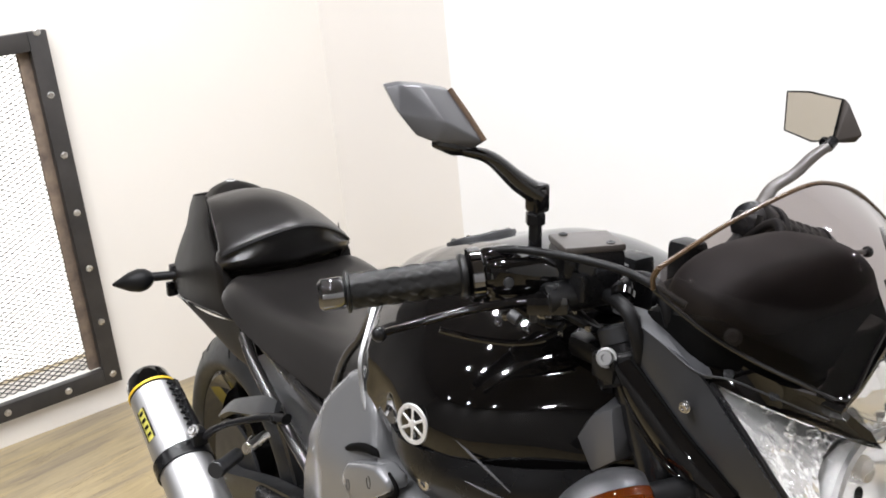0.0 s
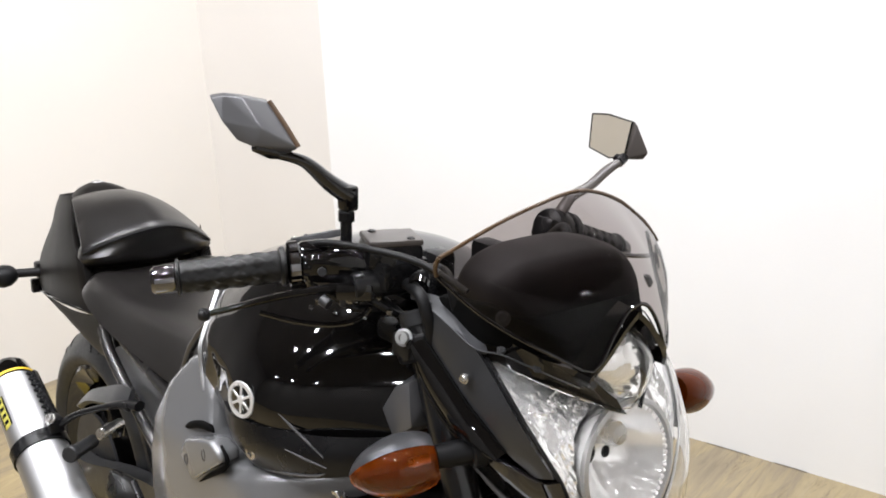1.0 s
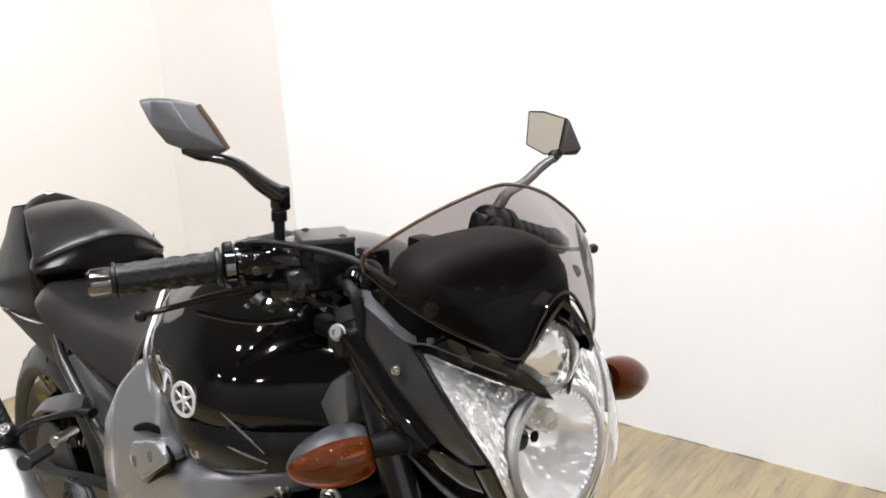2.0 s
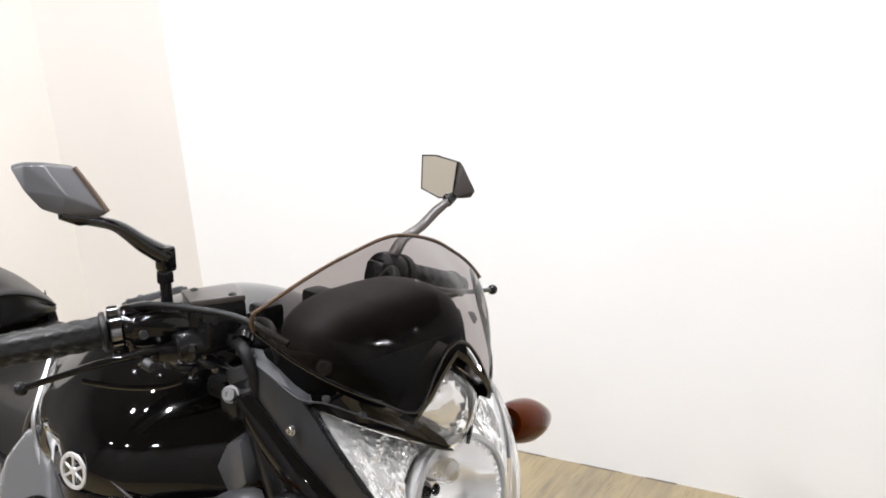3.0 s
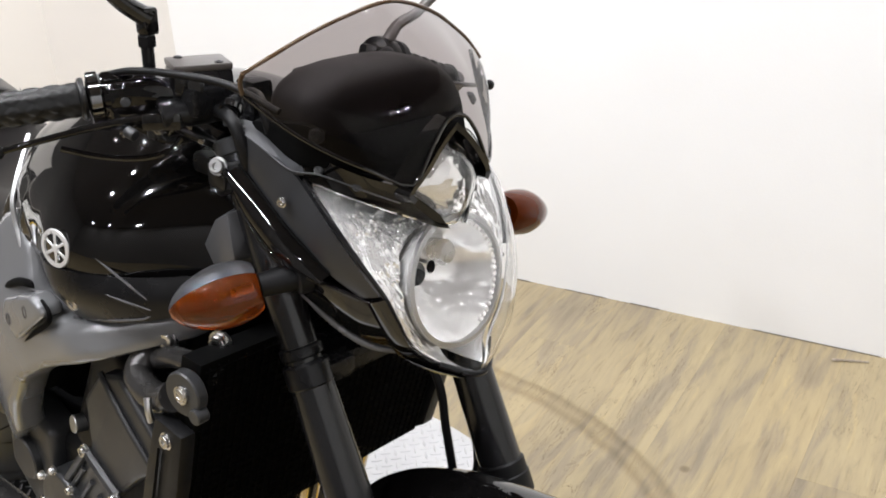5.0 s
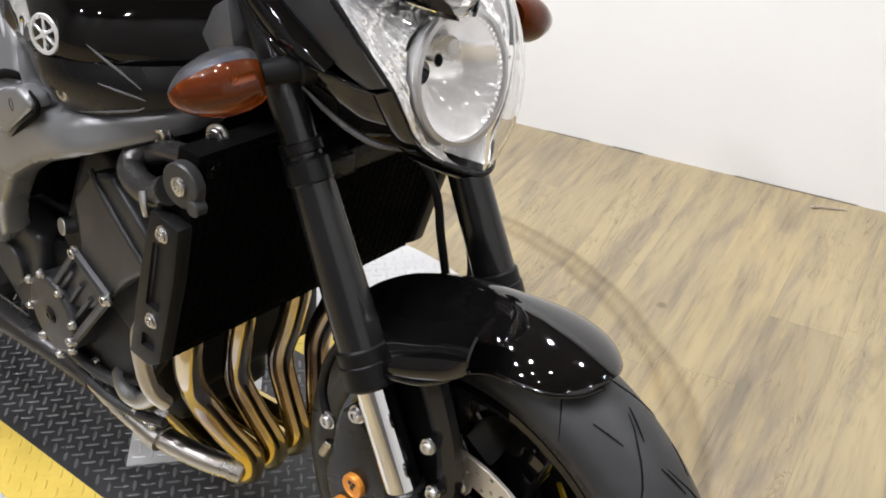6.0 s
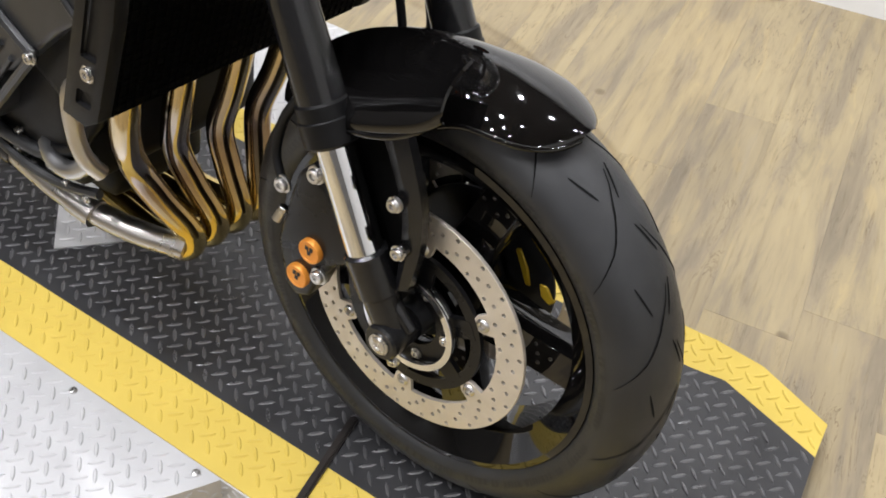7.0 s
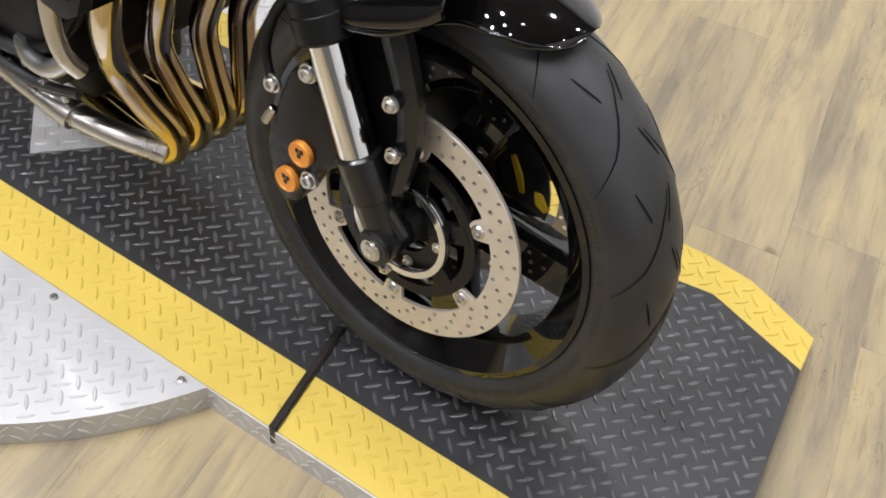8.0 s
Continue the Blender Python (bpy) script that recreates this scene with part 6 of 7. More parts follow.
part("coolant_hose", tube([(-0.405, -0.140, 0.715), (-0.416, -0.180, 0.700), (-0.412, -0.196, 0.687), (-0.385, -0.204, 0.680), (-0.350, -0.208, 0.684), (-0.318, -0.210, 0.700)], 0.0170, 18), RAILPAINT, bike, "dark moulded coolant elbow")
part("hose_clip", tube([(-0.345, -0.226, 0.694), (-0.340, -0.229, 0.680), (-0.342, -0.226, 0.666)], 0.0042, 8), ALU, bike)
part("water_outlet", tube([(-0.392, -0.178, 0.706), (-0.360, -0.182, 0.722), (-0.325, -0.184, 0.731), (-0.292, -0.182, 0.735), (-0.276, -0.176, 0.728)], 0.0125, 16), RAILPAINT, bike)

yt, ym, yb = (-0.155, -0.068, 0.032, 0.122), (-0.130, -0.062, 0.020, 0.098), (-0.064, -0.020, 0.026, 0.068)
for k in range(4):
    pts = [(-0.402, yt[k], 0.525), (-0.390, yt[k], 0.460), (-0.408, yt[k] * 0.7 + ym[k] * 0.3, 0.378), (-0.424, ym[k] * 0.9 + yb[k] * 0.1, 0.312), (-0.413, (ym[k] + yb[k]) / 2, 0.250), (-0.394, yb[k], 0.182), (-0.410, yb[k], 0.148), (-0.460, yb[k], 0.138), (-0.60, yb[k] * 0.8, 0.135)]
    part("exhaust_header", tube(pts, 0.0195, 18, 6), HEADER, bike, "heat-tinted golden exhaust header")
part("collector", tube([(-0.392, -0.080, 0.168), (-0.455, -0.116, 0.184), (-0.53, -0.138, 0.197), (-0.60, -0.142, 0.204), (-0.70, -0.136, 0.210)], 0.0178, 16), STEEL, bike, "bare steel exhaust pipe")
part("collector_sleeve", tube([(-0.505, -0.1365, 0.195), (-0.535, -0.140, 0.201), (-0.545, -0.1405, 0.202)], 0.0215, 16), STEEL, bike)
part("water_pipe", tube([(-0.43, -0.165, 0.47), (-0.452, -0.185, 0.44), (-0.455, -0.185, 0.38), (-0.447, -0.180, 0.34), (-0.440, -0.165, 0.315)], 0.0115, 12), STEEL, bike)
part("side_pipe", tube([(-0.56, -0.16, 0.30), (-0.52, -0.178, 0.300), (-0.48, -0.180, 0.305), (-0.45, -0.17, 0.33)], 0.0125, 12), ALU, bike)

# ---------------------------------------------------------------- head lamp, screen, clocks
def mix_rows(curve_a, curve_b, cols, px=1.0, pz=1.0):
    rows = []
    for a, b_ in zip(curve_a, curve_b):
        a, b_ = Vector(a), Vector(b_)
        row = []
        for j in range(cols):
            s = -1 + 2 * j / (cols - 1)
            q = abs(s)
            row.append(Vector((a.x + (b_.x - a.x) * q ** px, math.copysign(abs(b_.y) * q, s), a.z + (b_.z - a.z) * q ** pz)))
        rows.append(row)
    return rows


LE = [(-0.1965, 0.114, 0.952), (-0.173, 0.117, 0.9357), (-0.146, 0.118, 0.9143), (-0.121, 0.110, 0.8828), (-0.103, 0.096, 0.850), (-0.0957, 0.086, 0.8233), (-0.090, 0.072, 0.7935), (-0.0812, 0.040, 0.7656), (-0.060, 0.012, 0.752)]
LC = [(-0.100, 0, 0.905), (-0.084, 0, 0.897), (-0.068, 0, 0.884), (-0.052, 0, 0.866), (-0.043, 0, 0.845), (-0.040, 0, 0.822), (-0.041, 0, 0.798), (-0.047, 0, 0.774), (-0.058, 0, 0.750)]
lens_rows = fine_rows(mix_rows(LC, LE, 21, 2.0, 1.5), 3)
lamp = part("headlamp", sheet(lens_rows, 0.003), LENS, bike, "clear headlamp lens over bright reflectors", 60)
lamp.visible_shadow = False
# reflector shell behind the lens: small pillows that each throw their own glint
wing = fine_rows(mix_rows(LC, LE, 151, 2.0, 1.5), 10)
back = []
for i, r in enumerate(wing):
    v = i / (len(wing) - 1)
    row = []
    for j, p in enumerate(r):
        s = -1 + 2 * j / (len(r) - 1)
        q = abs(s)
        # long folds that run out to the upper corner, broken into short steps
        along, across = v * 2.2 + 0.9 * q, v - 0.75 * q
        folds = 0.0085 * noise.noise((along * 1.3, across * 9.0, 3.1)) + 0.0062 * abs(noise.noise((along * 5.0, across * 14.0, 7.7)))
        steps = 0.0030 * (round(3 * noise.noise((s * 4.5, v * 6.0, 1.3))) / 3) + 0.0046 * abs(noise.noise((s * 16, v * 17, 5.2))) + 0.0012 * noise.noise((s * 42, v * 40, 9.4))
        depth = 0.020 + 0.046 * (1 - s * s) ** 1.2 + (folds + steps) * min(1.0, 5 * (1 - q)) * min(1.0, 10 * v, 10 * (1 - v))
        far_ = math.hypot(p.y - 0.001, p.z - 0.836)
        if far_ < 0.070:
            depth = max(depth, p.x + 0.165 - 0.036 * (far_ / 0.070) ** 2)
        row.append(Vector((p.x - depth + 0.010 * q ** 3, p.y * 0.97, p.z)))
    back.append(row)
part("reflector", sheet(back, 0.002), REFLECT, lamp, "bright faceted reflector", 25)
rim_q = Vector((0, 1, 0)).rotation_difference(Vector((0.97, 0, 0.18)).normalized()).to_matrix().to_4x4()
bowl_at = Matrix.Translation((-0.122, 0.001, 0.836)) @ rim_q @ Matrix.Diagonal((1.08, 1, 1.08, 1))
part("main_bowl", moved(lathe([(0.012, -0.035), (0.034, -0.024), (0.051, -0.002), (0.0605, 0.022), (0.063, 0.022), (0.053, -0.006), (0.03, -0.032)], 48), bowl_at), BOWL, lamp, "smooth bright bowl of the main beam")
part("bowl_ring", moved(lathe([(0.0600, 0.020), (0.0650, 0.020), (0.0655, 0.026), (0.0606, 0.027)], 48, closed=True), bowl_at), ALU, lamp)
for k in range(22):
    a = radians(200 + 6.2 * k)
    part("ring_stud", moved(moved(lathe([(0, 0.0035), (0.0022, 0.0028), (0.0030, 0.0)], 8), Matrix.Translation((0.0565 * math.sin(a), 0.021, 0.0565 * math.cos(a)))), bowl_at), BOWL, lamp)
# Grey cap added in place of a reflection high in the bowl.
part("bowl_blotch", moved(lathe([(0, 0.004), (0.010, 0.003), (0.013, -0.002), (0.014, -0.03), (0, -0.03)], 24), bowl_at @ Matrix.Translation((-0.016, 0, 0.020))), ZINC, lamp, "grey cap that stands for a reflection in the bowl")
part("adjuster_hole", moved(lathe([(0, 0.001), (0.0055, 0.001), (0.0065, 0.0)], 16), Matrix.Translation((-0.098, -0.040, 0.868)) @ rim_q), DEEP, lamp, "small dark round hole")
# rim of the lens
for side in (-1, 1):
    part("lens_rim", tube([(x - 0.003, side * y, z) for x, y, z in LE], 0.0026, 8), SATIN if side < 0 else BOWL, lamp)
    if side > 0:
        part("far_edge", tube([(x - 0.012, y + 0.012, z) for x, y, z in LE[3:8]], 0.0022, 8), SATIN, lamp, "thin black edge of the far flank")
        continue
    part("lens_bezel", sheet(fine_rows([[Vector((x - 0.001, side * y, z)), Vector((x - 0.010, side * (y + 0.004), z - 0.004)), Vector((x - 0.022, side * (y + 0.002), z - 0.010))] for x, y, z in LE[4:]], 3), 0.004), GLOSS, lamp, "gloss black bezel under the lens")
    for k in range(12):
        f_k = 0.8 + 2.6 * k / 11
        a_, b_ = Vector(LE[int(f_k)]), Vector(LE[int(f_k) + 1])
        p_k = a_.lerp(b_, f_k - int(f_k))
        part("rim_notch", box(p_k.x - 0.006, side * (p_k.y + 0.0040), p_k.z - 0.001, 0.0026, 0.0022, 0.0022, 0.0005, 1), CAST, lamp)
part("lens_rim", tube([(x - 0.002, s * y, z - 0.002) for s, (x, y, z) in [(-1, q) for q in LE[-2:]] + [(1, q) for q in LE[:-3:-1]]], 0.004, 8), SATIN, lamp)

# upper pilot lamp under the hood
PU = [(-0.112, 0.0, 0.986), (-0.096, 0, 0.970), (-0.090, 0, 0.948), (-0.093, 0, 0.922), (-0.104, 0, 0.900)]
PE = [(-0.118, 0.013, 0.984), (-0.120, 0.036, 0.966), (-0.121, 0.052, 0.943), (-0.114, 0.034, 0.920), (-0.106, 0.010, 0.901)]
pilot_rows = fine_rows(mix_rows(PU, PE, 13, 2.0, 1.0), 3)
pil_l = part("pilot_lamp", sheet(pilot_rows, 0.0025), LENS, lamp, "small clear pilot lamp", 60)
pil_l.visible_shadow = False
part("pilot_reflector", sheet([[p + Vector((-0.016 - 0.004 * ((i + j) % 2), 0, 0)) for j, p in enumerate(r)] for i, r in enumerate(pilot_rows)], 0.002), REFLECT, lamp, "", 10)
for side in (-1, 1):
    hood = [((-0.102, 0.0, 1.008), (-0.130, 0.0, 1.012)), ((-0.102, 0.020, 0.992), (-0.130, 0.022, 0.997)), ((-0.103, 0.044, 0.966), (-0.131, 0.047, 0.970)), ((-0.108, 0.060, 0.946), (-0.132, 0.062, 0.948)), ((-0.106, 0.055, 0.936), (-0.126, 0.057, 0.935))]
    part("pilot_hood", sheet(fine_rows([[Vector((x, side * y, z)) for x, y, z in two] for two in hood], 3), 0.006), GLOSS, lamp)

# brow between lens and screen
for side in (-1, 1):
    lower = [(-0.200, 0.116, 0.955), (-0.165, 0.090, 0.938), (-0.135, 0.060, 0.922), (-0.108, 0.028, 0.905), (-0.098, 0.012, 0.900)]
    upper = [(-0.225, 0.108, 0.984), (-0.188, 0.099, 0.972), (-0.150, 0.083, 0.960), (-0.120, 0.056, 0.948), (-0.103, 0.022, 0.918)]
    rows = [[Vector((a[0] + (b_[0] - a[0]) * t, side * (a[1] + (b_[1] - a[1]) * t), a[2] + (b_[2] - a[2]) * t)) for t in (0, 0.5, 1)] for a, b_ in zip(lower, upper)]
    bw = part("lamp_brow", sheet(fine_rows(rows, 3), 0.004), GLOSS, bike, "black strip between lamp and screen")
    for p in ((-0.190, 0.104, 0.962), (-0.158, 0.083, 0.948)):
        part("brow_screw", bolt((p[0], side * p[1], p[2]), (0.5, side * 0.6, 0.6), 0.0035, 0.002), CAST, bw)
    # satin flank beside the lamp, its folded ridge, the gloss panel and the cheek below
    ridge = [(-0.300, 0.131, 0.9945), (-0.289, 0.131, 0.9924), (-0.2456, 0.131, 0.980), (-0.209, 0.124, 0.9624)]
    upper_f = ridge[1:] + [(-0.180, 0.121, 0.9365), (-0.153, 0.1215, 0.9145), (-0.128, 0.1135, 0.883), (-0.110, 0.0995, 0.850)]
    lower_f = [(-0.276, 0.131, 0.9545), (-0.258, 0.132, 0.942), (-0.236, 0.132, 0.927), (-0.207, 0.131, 0.906), (-0.182, 0.127, 0.888), (-0.160, 0.121, 0.867), (-0.134, 0.103, 0.843)]
    fl = part("lamp_flank", sheet(fine_rows([[Vector((a[0] + (b_[0] - a[0]) * t, side * (a[1] + (b_[1] - a[1]) * t + 0.002 * math.sin(math.pi * t)), a[2] + (b_[2] - a[2]) * t)) for t in (0, 0.33, 0.66, 1)] for a, b_ in zip(upper_f, lower_f)], 3), 0.005), FLANK, bike, "dark grey flank of the lamp housing")
    g_low = [(-0.2954, 0.131, 0.934), (-0.2716, 0.131, 0.893), (-0.2366, 0.130, 0.8685), (-0.2076, 0.128, 0.8584), (-0.165, 0.116, 0.8508)]
    g_up = [(-0.278, 0.1325, 0.9545), (-0.241, 0.1325, 0.930), (-0.208, 0.1315, 0.906), (-0.183, 0.1275, 0.888), (-0.158, 0.119, 0.866)]
    gl_rows = []
    for a, b_ in zip(g_up, g_low):
        gl_rows.append([Vector((a[0] + (b_[0] - a[0]) * t, side * (a[1] + (b_[1] - a[1]) * t + 0.014 * math.sin(math.pi * t)), a[2] + (b_[2] - a[2]) * t)) for t in (0, 0.15, 0.3, 0.5, 0.7, 0.85, 1)])
    part("flank_panel", sheet(fine_rows(gl_rows, 4), 0.004), GLOSS, fl, "gloss black side panel")
    part("panel_lip", tube([(x, side * (y + 0.001), z) for x, y, z in g_low[1:] + [(-0.133, 0.101, 0.8410), (-0.112, 0.091, 0.838)]], 0.0030, 10, 5), GLOSS, fl)
    part("panel_seam", tube([(x, side * (y + 0.0015), z) for x, y, z in g_up], 0.0016, 8, 4), DEEP, fl)
    tops = [(-0.322, 0.118, 0.992), (-0.315, 0.117, 0.993), (-0.276, 0.114, 0.9962), (-0.245, 0.110, 0.9842), (-0.215, 0.106, 0.968)]
    crest = [(-0.305, 0.131, 0.994)] + ridge[1:] + [(-0.195, 0.118, 0.9618)]
    part("flank_top", sheet(fine_rows([[Vector((x, side * y, z)) for x, y, z in two] for two in zip(crest, tops)], 3), 0.004), FACET, fl, "grey black upper facet")
    part("flank_crease", tube([(x, side * y, z) for x, y, z in crest[:4] + [(-0.1821, 0.112, 0.9614), (-0.1568, 0.098, 0.9543), (-0.1339, 0.082, 0.9454), (-0.1131, 0.068, 0.9384)]], [0.0010, 0.0011, 0.0012, 0.0012, 0.0010, 0.0009, 0.0008, 0.0006], 10, 4), FACET, fl, "rounded ridge of the lamp housing")
    part("flank_bolt", bolt((-0.2075, side * 0.1365, 0.9325), (0.2, side, 0), 0.0042, 0.004), ZINC, fl)
    ck_up = [(-0.218, 0.126, 0.856), (-0.2076, 0.1265, 0.857), (-0.162, 0.114, 0.8495), (-0.133, 0.099, 0.839), (-0.114, 0.090, 0.829), (-0.108, 0.078, 0.800)]
    ck_low = [(-0.228, 0.106, 0.822), (-0.217, 0.100, 0.8129), (-0.196, 0.095, 0.7988), (-0.168, 0.085, 0.7823), (-0.148, 0.069, 0.7701), (-0.126, 0.050, 0.7664)]
    part("lamp_cheek", sheet(fine_rows([[Vector((a[0] + (b_[0] - a[0]) * t, side * (a[1] + (b_[1] - a[1]) * t + 0.006 * math.sin(math.pi * t)), a[2] + (b_[2] - a[2]) * t)) for t in (0, 0.25, 0.5, 0.75, 1)] for a, b_ in zip(ck_up, ck_low)], 3), 0.004), GLOSS, bike, "gloss black lower cheek of the lamp housing")
    # Pale lip carries the cheek's lower highlight in its colour.
    part("cheek_lip", tube([(x, side * y, z) for x, y, z in ck_low], [0.0026, 0.0034, 0.0038, 0.0042, 0.0042, 0.003], 10, 5), HIGHLIGHT, bike, "rounded lip under the cheek, its highlight in pale plastic")
part("lamp_bucket", hull([(-0.215, y, z) for y in (-0.095, 0.095) for z in (0.83, 0.95)] + [(-0.29, y, z) for y in (-0.085, 0.085) for z in (0.80, 0.95)] + [(-0.14, y, 0.775) for y in (-0.04, 0.04)], 0.01), MATTE, bike)

# wind screen
scr_low = [(-0.228, 0.161, 1.040), (-0.196, 0.138, 1.010), (-0.164, 0.114, 0.988), (-0.132, 0.086, 0.970), (-0.108, 0.056, 0.955), (-0.104, 0.034, 0.988), (-0.104, 0.016, 1.010), (-0.104, 0.0, 1.016)]
scr_up = [(-0.216, 0.168, 1.063), (-0.2155, 0.156, 1.067), (-0.2130, 0.132, 1.0765), (-0.2085, 0.106, 1.0875), (-0.203, 0.078, 1.098), (-0.199, 0.050, 1.106), (-0.196, 0.025, 1.112), (-0.195, 0.0, 1.114)]
scr_up_l = [(-0.204, 0.150, 1.036), (-0.206, 0.143, 1.046), (-0.207, 0.128, 1.061), (-0.2055, 0.104, 1.077), (-0.203, 0.078, 1.092), (-0.199, 0.050, 1.103), (-0.196, 0.025, 1.110), (-0.195, 0.0, 1.114)]
cols_ = []
for a, b_ in list(zip(scr_low, scr_up)) + [((x, -y, z), (X, -Y, Z)) for (x, y, z), (X, Y, Z) in list(zip(scr_low, scr_up_l))[-2::-1]]:
    a, b_ = Vector((a[0], -a[1], a[2])), Vector((b_[0], -b_[1], b_[2]))
    k_ = min(1.0, (b_ - a).length / 0.12)
    cols_.append([a + (b_ - a) * t + Vector((0.020 * k_ * math.sin(math.pi * t), 0, 0.006 * k_ * math.sin(math.pi * t))) for t in (0, 0.2, 0.4, 0.6, 0.8, 1)])
screen = part("windscreen", loft(fine_rows(cols_, 2), ring=False), SMOKE, bike, "smoked acrylic fly screen with a brown edge", 60)
up_path = [(x, -y, z) for x, y, z in scr_up] + [(x, y, z) for x, y, z in scr_up_l[-2::-1]]
part("screen_edge", tube(up_path, 0.0021, 8, 3), BROWNEDGE, screen)
part("screen_edge", tube([(-0.216, -0.168, 1.063), (-0.224, -0.166, 1.052), (-0.228, -0.161, 1.040)], 0.0024, 8), BROWNEDGE, screen)
for side in (-1, 1):
    part("screen_edge", tube([(x, side * y, z) for x, y, z in scr_low], 0.0022, 8, 3), GLOSS, screen)
    part("screen_bolt", bolt((-0.182, side * 0.112, 1.000), (0.5, side * 0.7, 0.4), 0.006, 0.004), CAST, screen)

# clocks behind the screen
clk = []
for x, ry, rz, z in ((-0.172, 0.066, 0.026, 1.002), (-0.184, 0.094, 0.040, 1.005), (-0.215, 0.108, 0.046, 1.007), (-0.258, 0.106, 0.046, 1.006), (-0.276, 0.092, 0.038, 1.004)):
    ring_ = [Vector(p) for p in oval(x, 0, z, ry, rz, 28, 3.0)]
    clk.append([Vector((p.x, p.y * (1 - (0.20 if p.y > 0 else 0.06) * (p.z - z) / rz), p.z)) for p in ring_])
clocks = part("instrument_pod", body(clk, 3, 1), PODSKIN, bike, "black instrument pod behind the screen", 60)
part("clock_shroud", hull([(-0.140, y, z) for y in (-0.06, 0.06) for z in (0.955, 0.978)] + [(-0.20, y, z) for y in (-0.115, 0.115) for z in (0.965, 1.01)] + [(-0.28, y, z) for y in (-0.12, 0.12) for z in (0.95, 1.0)], 0.012), DEEP, bike)

# ---------------------------------------------------------------- bars, controls, mirrors
bar = part("handlebar", tube([(-0.482, -0.338, 1.000), (-0.425, -0.214, 1.010), (-0.388, -0.125, 1.000), (-0.372, -0.06, 0.965), (-0.372, 0.06, 0.965), (-0.378, 0.100, 0.972), (-0.392, 0.160, 0.994), (-0.402, 0.220, 0.990), (-0.414, 0.345, 0.945)], 0.0125, 14, 5), SATIN, bike, "black handlebar")
for side in (-1, 1):
    gdir = Vector((-0.057, side * 0.124, -0.010)).normalized()
    g0 = Vector((-0.428, side * 0.220, 1.0095))
    if side > 0:
        gdir, g0 = Vector((-0.012, 0.124, -0.045)).normalized(), Vector((-0.402, 0.220, 0.990))
    g0 = g0 - gdir * 0.007
    gm = Matrix.Translation(g0) @ Vector((0, 1, 0)).rotation_difference(gdir).to_matrix().to_4x4() @ Matrix.Diagonal((1, 0.92, 1, 1))
    prof = [(0.0128, 0.0), (0.0215, 0.0), (0.0225, 0.003), (0.0215, 0.006), (0.0180, 0.008)] + [(0.0180, 0.010 + 0.0011 * k) for k in range(101)] + [(0.0178, 0.1225), (0.0205, 0.124), (0.0205, 0.127), (0.0128, 0.128)]
    gr = lathe(prof, 72)
    for v_ in gr.verts:
        if 0.0110 < v_.co.y < 0.1215:
            a = math.atan2(v_.co.x, v_.co.z)
            y_ = (v_.co.y - 0.011) * 285
            h_ = math.sin(4 * a + y_ * 0.5) * math.sin(4 * a - y_ * 0.5)
            k = 1 + 0.085 * (1 / (1 + math.exp(-14 * (h_ - 0.15))) - 0.5) * math.sin(math.pi * min(1, max(0, (v_.co.y - 0.011) / 0.1105))) ** 0.3
            v_.co.x, v_.co.z = v_.co.x * k, v_.co.z * k
    part("grip", moved(gr, gm), GRIP, bar, "black rubber grip with a diamond pattern")
    part("bar_end", moved(lathe([(0, 0.156), (0.012, 0.156), (0.0155, 0.152), (0.0160, 0.133), (0.0150, 0.129), (0, 0.129)], 28), gm), BARSTEEL, bar, "polished bar end weight")
    hm = Matrix.Translation(g0) @ Vector((0, 1, 0)).rotation_difference(gdir).to_matrix().to_4x4()
    sw = part("switch_housing", moved(join(lathe([(0.013, -0.052), (0.0235, -0.050), (0.0255, -0.044), (0.0255, -0.020), (0.0235, -0.016), (0.0260, -0.012), (0.0260, -0.003), (0.013, -0.001)], 28), box(0.012, -0.032, -0.020, 0.030 if side < 0 else 0.018, 0.040 if side < 0 else 0.026, 0.030, 0.006)), hm), GLOSS if side < 0 else SATIN, bar, "black throttle and switch housing")
    part("throttle_collar", moved(lathe([(0.0245, -0.014), (0.0270, -0.014), (0.0270, -0.004), (0.0245, -0.004)], 28, closed=True), hm), BARSTEEL if side < 0 else CAST, sw)
    part("lever_clamp", moved(box(0.012, -0.085, -0.004, 0.040, 0.030, 0.038, 0.006) if side < 0 else box(0.010, -0.066, -0.004, 0.030, 0.018, 0.028, 0.005), hm), SATIN, bar)
    lv = part("control_lever", tube([(-0.345, side * 0.150, 0.998), (-0.366, side * 0.185, 0.995)] + ([(-0.391, -0.232, 0.989), (-0.408, -0.275, 0.981), (-0.419, -0.310, 0.975)] if side < 0 else [(-0.356, 0.235, 0.975), (-0.362, 0.300, 0.956), (-0.369, 0.360, 0.945)]), [0.0085, 0.0075, 0.0056, 0.0048, 0.0048], 12, 5, 0.7), GLOSS, bar, "black control lever")
    ball = bmesh.new()
    bmesh.ops.create_uvsphere(ball, u_segments=16, v_segments=10, radius=0.0075)
    part("lever_ball", moved(ball, Matrix.Translation((-0.421, -0.315, 0.974) if side < 0 else (-0.369, 0.366, 0.944))), SATIN, lv)
    part("lever_adjuster", join(rod((-0.366, side * 0.205, 0.986), (-0.356, side * 0.202, 0.982), 0.006, 14), rod((-0.36, side * 0.18, 0.975), (-0.36, side * 0.18, 0.990), 0.005, 12)), CAST, lv)
    part("lever_screw", bolt((-0.345, side * 0.175, 0.984), (0.4, side * 0.4, -0.8), 0.004, 0.003), BARSTEEL, lv)
